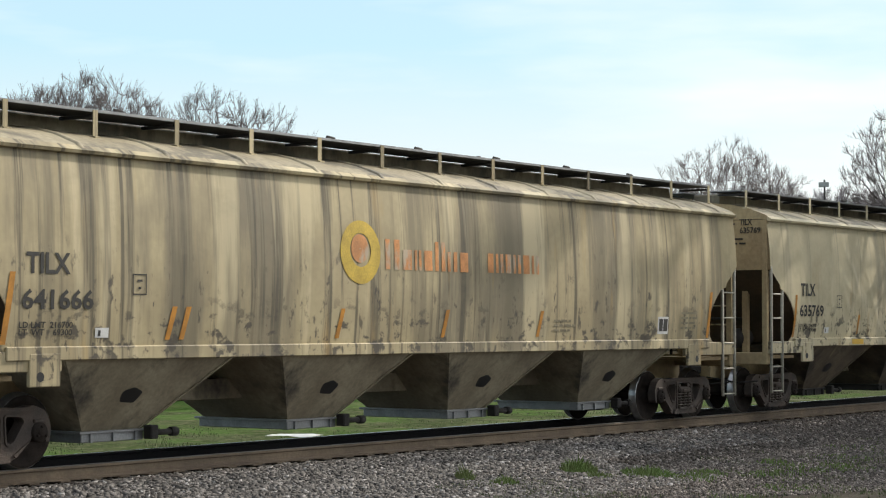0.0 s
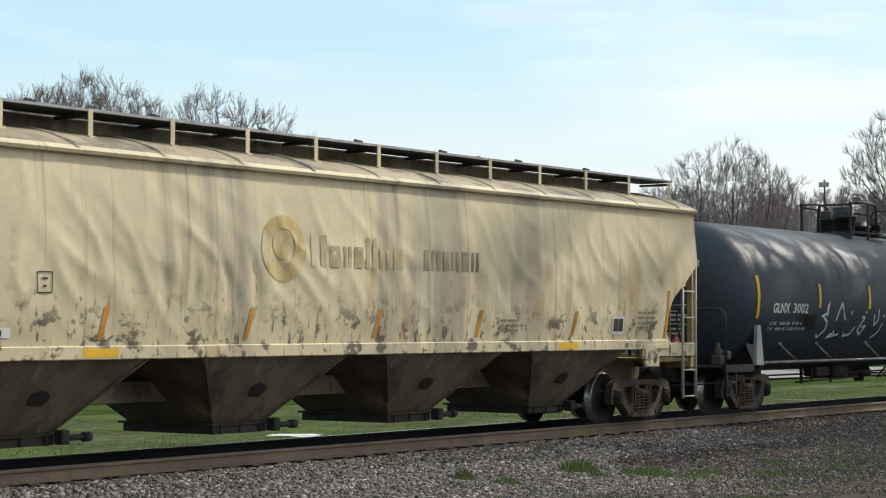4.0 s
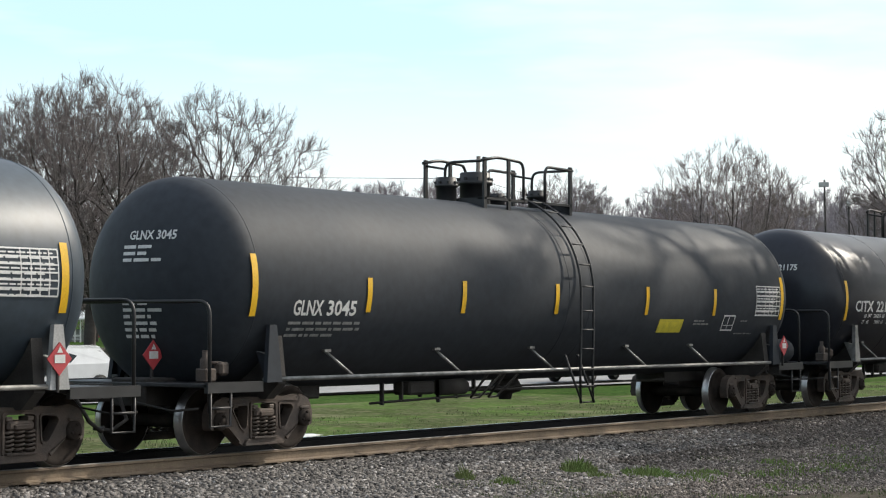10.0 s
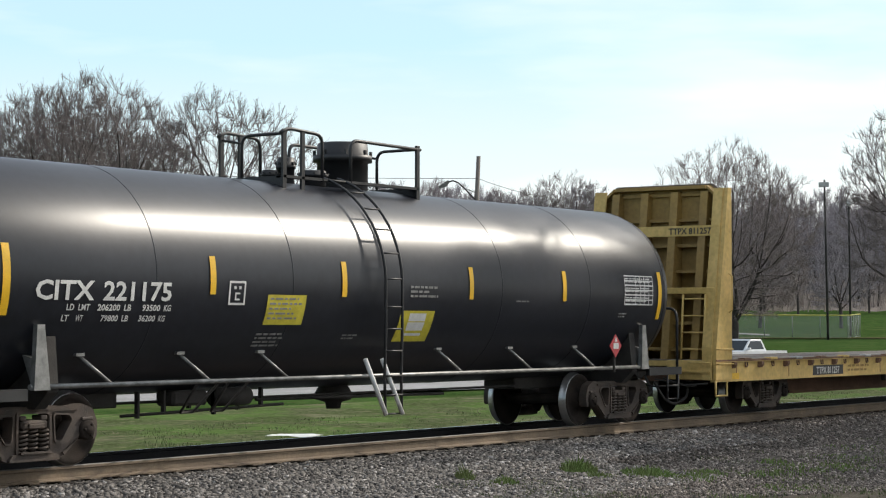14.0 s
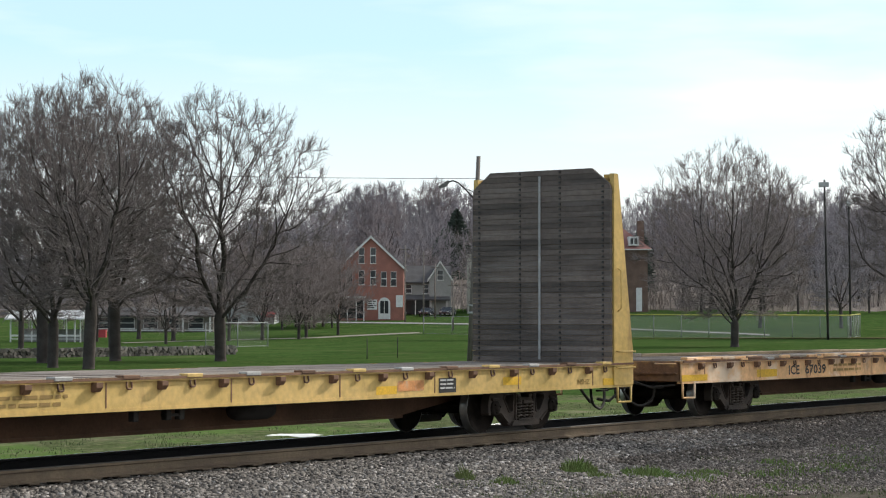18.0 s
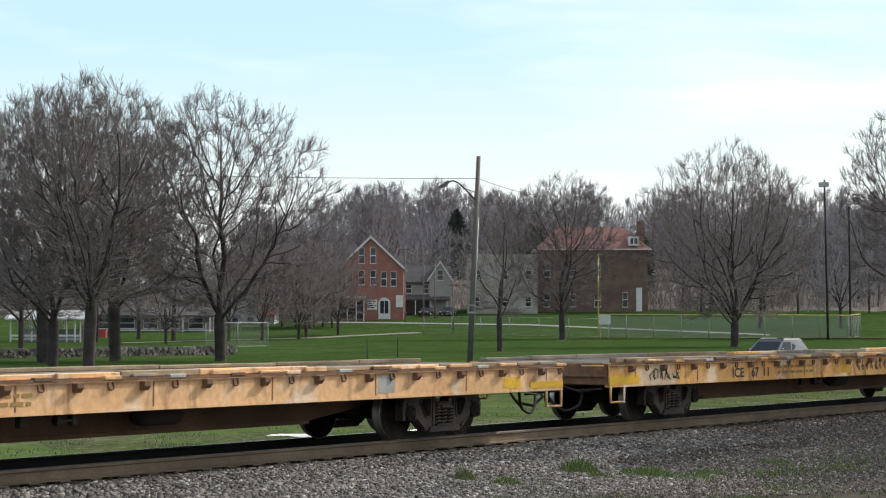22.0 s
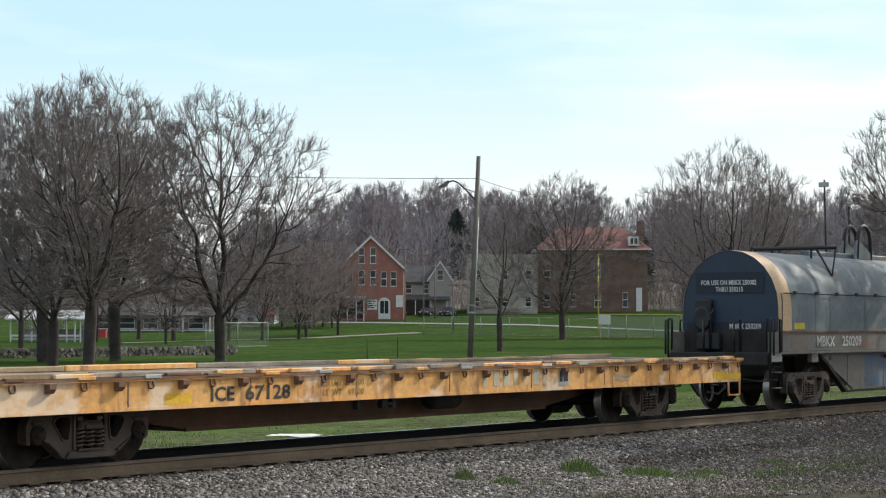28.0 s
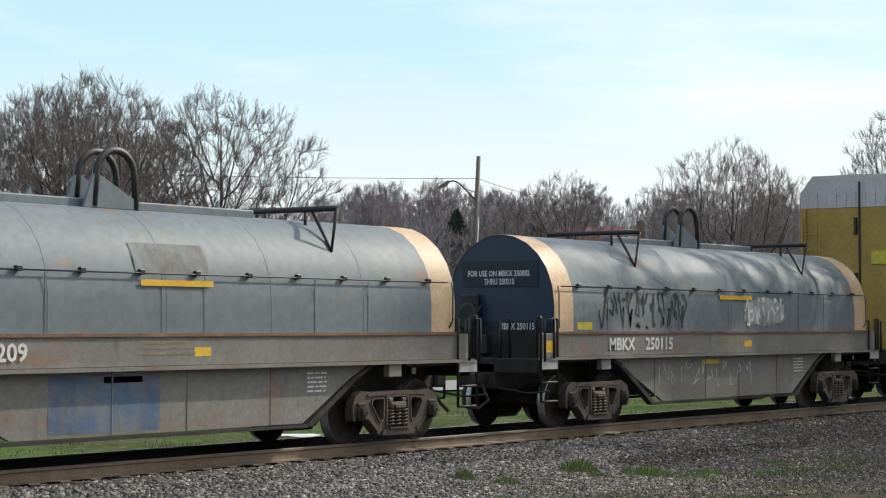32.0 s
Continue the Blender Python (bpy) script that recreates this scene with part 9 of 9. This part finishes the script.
# ---- the train ----
M_TANK1 = mat("grey_green_tank_paint", (0.048, 0.065, 0.083), 0.46, 0, 0.12, 0.5, 0.0, 20, spec=0.31, dark=(0.041, 0.056, 0.072), streak=(((0.8, 0.6, 0.5), 0.6, 0.8, (0.10, 0.105, 0.10), 0.5),))
M_TANK2 = mat("faded_black_tank_paint", (0.036, 0.0415, 0.050), 0.62, 0, 0.12, 0.5, 0.0, 20, spec=0.2, dark=(0.030, 0.035, 0.042), streak=(((0.8, 0.6, 0.5), 0.6, 0.8, (0.06, 0.062, 0.06), 0.5),))
M_TANK3 = mat("glossy_black_tank_paint", (0.019, 0.021, 0.029), 0.33, 0, 0.10, 0.5, 0.02, 20, spec=0.33, dark=(0.018, 0.020, 0.026))

hopper_car("cream covered hopper streaked with dirt, faded orange lettering", M_HOP_A, 24.5, "641666", False)
hopper_car("faded cream covered hopper with rust patches and pale lettering", M_HOP_B, 45.56, "635769", True)

def stripes(mid, ends, ang, end_ang):
    return [("stripe", x, ang, 0.5, 0.11) for x in mid] + [("stripe", x, end_ang, 0.85, 0.12) for x in ends]


S1 = [[(0.0, .75), (.04, .5), (.08, .8)], [(-.2, .52), (.1, .38), (.12, .2), (-.1, .02), (-.22, .1)], [(-.25, .5), (.0, .56)], [(.4, .08), (.62, .12), (.72, .8), (.52, .42)], [(.72, .8), (1.0, .42)], [(.35, .02), (.9, .1)], [(1.3, .62), (1.16, .05), (1.5, .1), (1.58, .28)], [(1.85, .5), (2.0, .48), (1.8, .2), (2.0, .08), (2.15, .3), (1.95, .26)], [(2.02, .62), (2.05, .58)],
      [(2.5, .55), (2.6, .3), (2.75, .42), (2.72, .68)], [(2.7, .0), (2.95, .12), (3.05, .35)], [(3.0, .55), (3.04, .5)]]
tank_car("grey-green tank car with white spray paint and yellow stripes", M_TANK1, 66.1, 10.05, 8.2, 1.52, 2.32, 7.75,
         stripes((-5.25, -2.69, 0.48, 2.6, 5.17), (-8.1, 8.05), 2, 0) + [("text", -7.44, -11.6, "GLNX", 0.20, 0.77), ("text", -6.52, -11.6, "3002", 0.20, 0.72), ("text", -7.46, -21, "LD LMT  193800 LBS  87 900 KG", 0.065, 1.5), ("text", -7.5, -25.5, "LT WT   69200 LBS  31 400 KG NEW 4-02", 0.065, 1.75), ("scrawl", -4.85, -33, S1, 0.026), ("patch", -6.07, -13, 0.73, 0.34, M_PATCH, "black touch-up patch"), ("patch", -1.19, -19, 0.65, 0.2, M_PATCH, "black touch-up patch"),
                   ("patch", 2.63, -4, 0.82, 0.28, M_PALESTICK, "pale yellow-green notice sticker"), ("bars", 2.68, -5.2, 2, 0.72, 0.22, 0.55, 4), ("bars", 0.7, -17, 3, 0.55, 0.2, 0.5, 6), ("table", 6.96, 13, 0.98, 0.56), ("frame", 6.39, -18, 0.55, 0.32), ("bars", 4.6, -21, 2, 0.45, 0.12, 0.5, 8)],
         {"shell": "dull grey-green painted tank shell", "seams": [-4.1, 0.0, 4.1], "bracket": M_GREYP, "struts": [-6.2, -4.46, -1.9, 0.0, 3.0, 5.2], "rig": [-1.2, -0.7, 3.2], "ladder": M_PIPE, "dome": [(-1.25, 0.1, 0.15, 0.52), (-0.35, 0.1, 0.27, 0.66), (0.42, 0.2, 0.36, 0.36), (1.2, 0, 0.15, 0.46)], "placard": [(-9.15, 1.4), (7.95, 1.35)], "end": "GLNX 3002"}, 0.2, (-1.6, 1.5))
t2 = tank_car("faded black tank car with yellow reflective stripes", M_TANK2, 85.8, 9.68, 8.1, 1.5, 2.32, 7.48,
         stripes((-5.61, -3.2, -0.49, 2.54, 5.12), (-8.15, 8.0), -5, -1) + [("text", -7.31, -16.3, "GLNX", 0.215, 0.66), ("text", -6.57, -16.3, "3045", 0.215, 0.68), ("bars", -7.35, -20, 3, 1.7, 0.28, 0.45, 1), ("patch", 3.1, -17.5, 0.9, 0.26, M_STICKER, "yellow notice sticker"), ("bars", 4.4, -18, 2, 0.6, 0.12, 0.5, 6), ("table", 6.85, 8, 1.05, 0.57), ("frame", 5.57, -14, 0.48, 0.32), ("bars", 6.2, -28, 1, 0.9, 0.05, 0.5, 9), ("bars", 6.3, -18, 1, 0.35, 0.05, 0.5, 9)],
         {"shell": "matt faded black tank shell", "seams": [-0.1, 0.6], "bracket": M_TANK2, "struts": [-5.9, -3.2, -0.5, 2.6, 5.0], "rig": [-2.4, -1.9], "ladder": M_BLACK, "dome": [(-1.45, 0.1, 0.17, 0.4), (-0.75, 0.0, 0.26, 0.52), (0.2, 0.2, 0.15, 0.22), (1.2, 0, 0.16, 0.32)], "placard": [(-8.8, 1.35), (8.0, 1.35)], "end": "GLNX 3045"}, 0.2, (-1.35, 1.4))
tank_car("glossy black tank car with white lettering", M_TANK3, 104.75, 9.25, 7.9, 1.52, 2.34, 6.97,
         stripes((-4.25, -1.47, 1.72, 4.46), (-7.82, 7.7), 2.5, -2) + [("text", -7.37, -10.4, "CITX", 0.235, 0.98), ("text", -6.24, -10.4, "221175", 0.235, 1.21), ("text", -6.83, -15.4, "LD LMT  206200 LB   93500 KG", 0.08, 1.82), ("text", -6.88, -20.6, "LT  WT     79800 LB   36200 KG", 0.08, 1.8), ("frame", -3.93, 0, 0.33, 0.32), ("patch", -3.13, -6.5, 0.82, 0.42, M_STICKER, "yellow notice sticker"), ("bars", -3.08, -8, 5, 0.7, 0.34, 0.4, 7), ("patch", -0.05, -14, 0.85, 0.5, M_STICKER, "yellow and white notice sticker"), ("patch", 0.18, -15.5, 0.42, 0.36, M_WHITE, "white field of the sticker"),
                   ("bars", -3.2, -27, 4, 0.6, 0.24, 0.5, 3), ("bars", 0.12, 0, 3, 0.75, 0.2, 0.5, 4), ("bars", 3.0, -7, 1, 0.5, 0.05, 0.5, 5), ("table", 6.44, 11, 1.0, 0.5), ("bars", -1.3, -28, 2, 0.4, 0.1, 0.5, 3), ("bars", 6.3, -14, 2, 0.3, 0.1, 0.5, 3)],
         {"shell": "glossy black painted tank shell", "seams": [-5.3, -2.6, 2.6, 5.3], "bracket": M_PIPE, "painted_brace": True, "struts": [-6.0, -4.2, -2.6, 1.6, 3.6, 5.6], "rig": [-4.4, -3.8], "ladder": M_BLACK, "dome": [(0.62, 0.1, 0.40, 0.72), (-0.35, -0.1, 0.2, 0.22), (-0.75, 0.1, 0.13, 0.4), (-1.0, 0.2, 0.12, 0.2)], "placard": [(-8.4, 1.35), (6.1, 1.4)], "end": "CITX 221175", "bracket_w": 0.13, "gear": -4.0}, -0.5, (-1.75, 1.58))
part("air_tank", Geo().lathe([(7.95, 0.0), (7.97, 0.2), (8.05, 0.24), (8.85, 0.24), (8.93, 0.2), (8.95, 0.0)], "x", (0, -1.12, 1.24), seg=20), M_TANK2, t2, "grey cylindrical air tank on the end platform")
b = flat_car("yellow bulkhead flat car with timber-lined end walls, deck empty", 125.1, 10.4, M_BULK,
             [("panel", -6.05, 0.73, 1.51, 0.2, M_BLACK, "dark number panel", 0.008), ("bars", -4.3, 0.92, 2, 1.2, 0.18, 0.5, 3, 0.2, M_BULKDK), ("panel", 6.29, 0.80, 0.53, 0.13, M_FLATSAFE, "bright yellow panel"),
              ("panel", 4.52, 0.72, 0.46, 0.23, M_BLACK, "black and white data panel"), ("text", 8.55, 0.76, "NSHZ", 0.085, 0.4, M_BULKDK), ("bars", 3.47, 0.93, 1, 0.66, 0.22, 0.7, 2, 0.0, M_LOGO_O), ("panel", 2.95, 0.74, 0.5, 0.12, M_FLATSAFE, "bright yellow panel"), ("bars", 4.56, 0.93, 3, 0.38, 0.18, 0.4, 5, 0.1, M_WHITE)], True, 3)
part("number_panel_lettering", moved(letters("TTPX 811257", 0.14, 1.15), -5.88, -1.462, 0.76), M_WHITE, b)
add_bulkhead(b, 10.4, -1, M_BULK)
add_bulkhead(b, 10.4, 1, M_BULK)
flat_car("worn orange-yellow flat car, empty deck, lettered ICE 67039", 147.3, 9.98, M_FLATPINK,
         [("text", -5.48, 0.77, "ICE", 0.185, 0.52, M_BLACKTXT), ("text", -4.70, 0.77, "67039", 0.185, 1.02, M_BLACKTXT), ("bars", -3.3, 0.95, 2, 1.5, 0.2, 0.5, 3, 0.2, M_BULKDK), ("panel", -6.9, 0.74, 0.9, 0.15, M_FLATSAFE, "bright yellow panel"), ("panel", 4.9, 0.76, 0.4, 0.26, M_GREYP, "white data panel"), ("panel", 8.2, 0.74, 0.5, 0.18, M_FLATSAFE, "bright yellow panel")], False, 5)
flat_car("worn orange-yellow flat car with black spray paint, lettered ICE", 168.8, 9.98, M_FLAT,
         [("text", -5.36, 0.76, "ICE", 0.185, 0.50, M_BLACKTXT), ("text", -4.55, 0.76, "67", 0.185, 0.34, M_BLACKTXT), ("text", -4.07, 0.76, "11", 0.185, 0.30, M_BLACKTXT), ("scrawl", -8.5, 0.74, 7, 0.2, 4), ("panel", -9.9, 0.72, 0.95, 0.16, M_FLATSAFE, "bright yellow panel"), ("bars", -3.4, 0.96, 2, 1.8, 0.22, 0.5, 3, 0.2, M_BULKDK), ("scrawl", 0.6, 0.76, 7, 0.3, 9), ("panel", -0.3, 0.75, 0.5, 0.16, M_FLATSAFE, "bright yellow panel"), ("panel", 2.7, 0.76, 0.45, 0.2, M_FLATSAFE, "bright yellow panel"), ("panel", 6.7, 0.76, 0.5, 0.2, M_ORANGE, "orange panel")], False, 8)
flat_car("worn orange-yellow flat car, empty deck, lettered ICE 67128", 190.8, 9.98, M_FLAT,
         [("text", -5.25, 0.76, "ICE", 0.19, 0.48, M_BLACKTXT), ("text", -4.55, 0.76, "67128", 0.19, 0.94, M_BLACKTXT), ("text", -2.9, 0.90, "LD LMT", 0.085, 0.43, M_BULKDK), ("text", -2.4, 0.90, "216300", 0.085, 0.45, M_BULKDK), ("text", -2.9, 0.77, "LT  WT", 0.085, 0.43, M_BULKDK), ("text", -2.33, 0.77, "69700", 0.085, 0.38, M_BULKDK), ("panel", -6.1, 0.74, 0.5, 0.14, M_FLATSAFE, "bright yellow panel"), ("panel", 3.35, 0.74, 0.32, 0.30, M_GREYP, "white data panel"), ("panel", 3.38, 0.82, 0.09, 0.18, M_BLACK, "dark panel field", 0.007), ("panel", 3.5, 0.82, 0.14, 0.18, M_BLACK, "dark panel field", 0.007)] + [("panel", 1.12 + 0.29 * j, 0.79, 0.11 + 0.04 * (j % 3), 0.24, M_FADEDWHITE, "faded pale painted stroke", 0.005) for j in range(7)] + [("bars", 5.2, 0.9, 2, 0.5, 0.14, 0.5, 6, 0.2, M_GREYP), ("panel", 8.9, 0.74, 0.5, 0.14, M_FLATSAFE, "bright yellow panel")], False, 11)
coil_car("grey-blue coil car with peach hood bands and a blue paint patch", 209.73, "250209", True, 2)
coil_car("grey-blue coil car with spray-painted hood and peach bands", 225.73, "250115", False, 7)
auto_rack(247.5)


def motions():
    rows = [k * 0.5 for k in range(65)]
    for car, x0 in CARS:
        walk(car, [(t, pose(x0 - run(t), 0, 0)) for t in rows])
    for c, x0, t0, speed, lane in DRIVES:
        pts = []
        for t in (0.0, 8.0, 16.0, 24.0, 32.0):
            x = x0 - speed * (t - t0)
            pts.append((t, pose(x, lane - 0.10 * (x - 60), -0.47, 0, 0, -5.7 if speed > 0 else 174.3)))
        walk(c, pts)
    spin = [k * 0.1 for k in range(321)]
    for w, x, r in WHEELS:
        walk(w, [(t, pose(x, 0, r, 0, -math.degrees(run(t) / r), 0)) for t in spin])


motions()
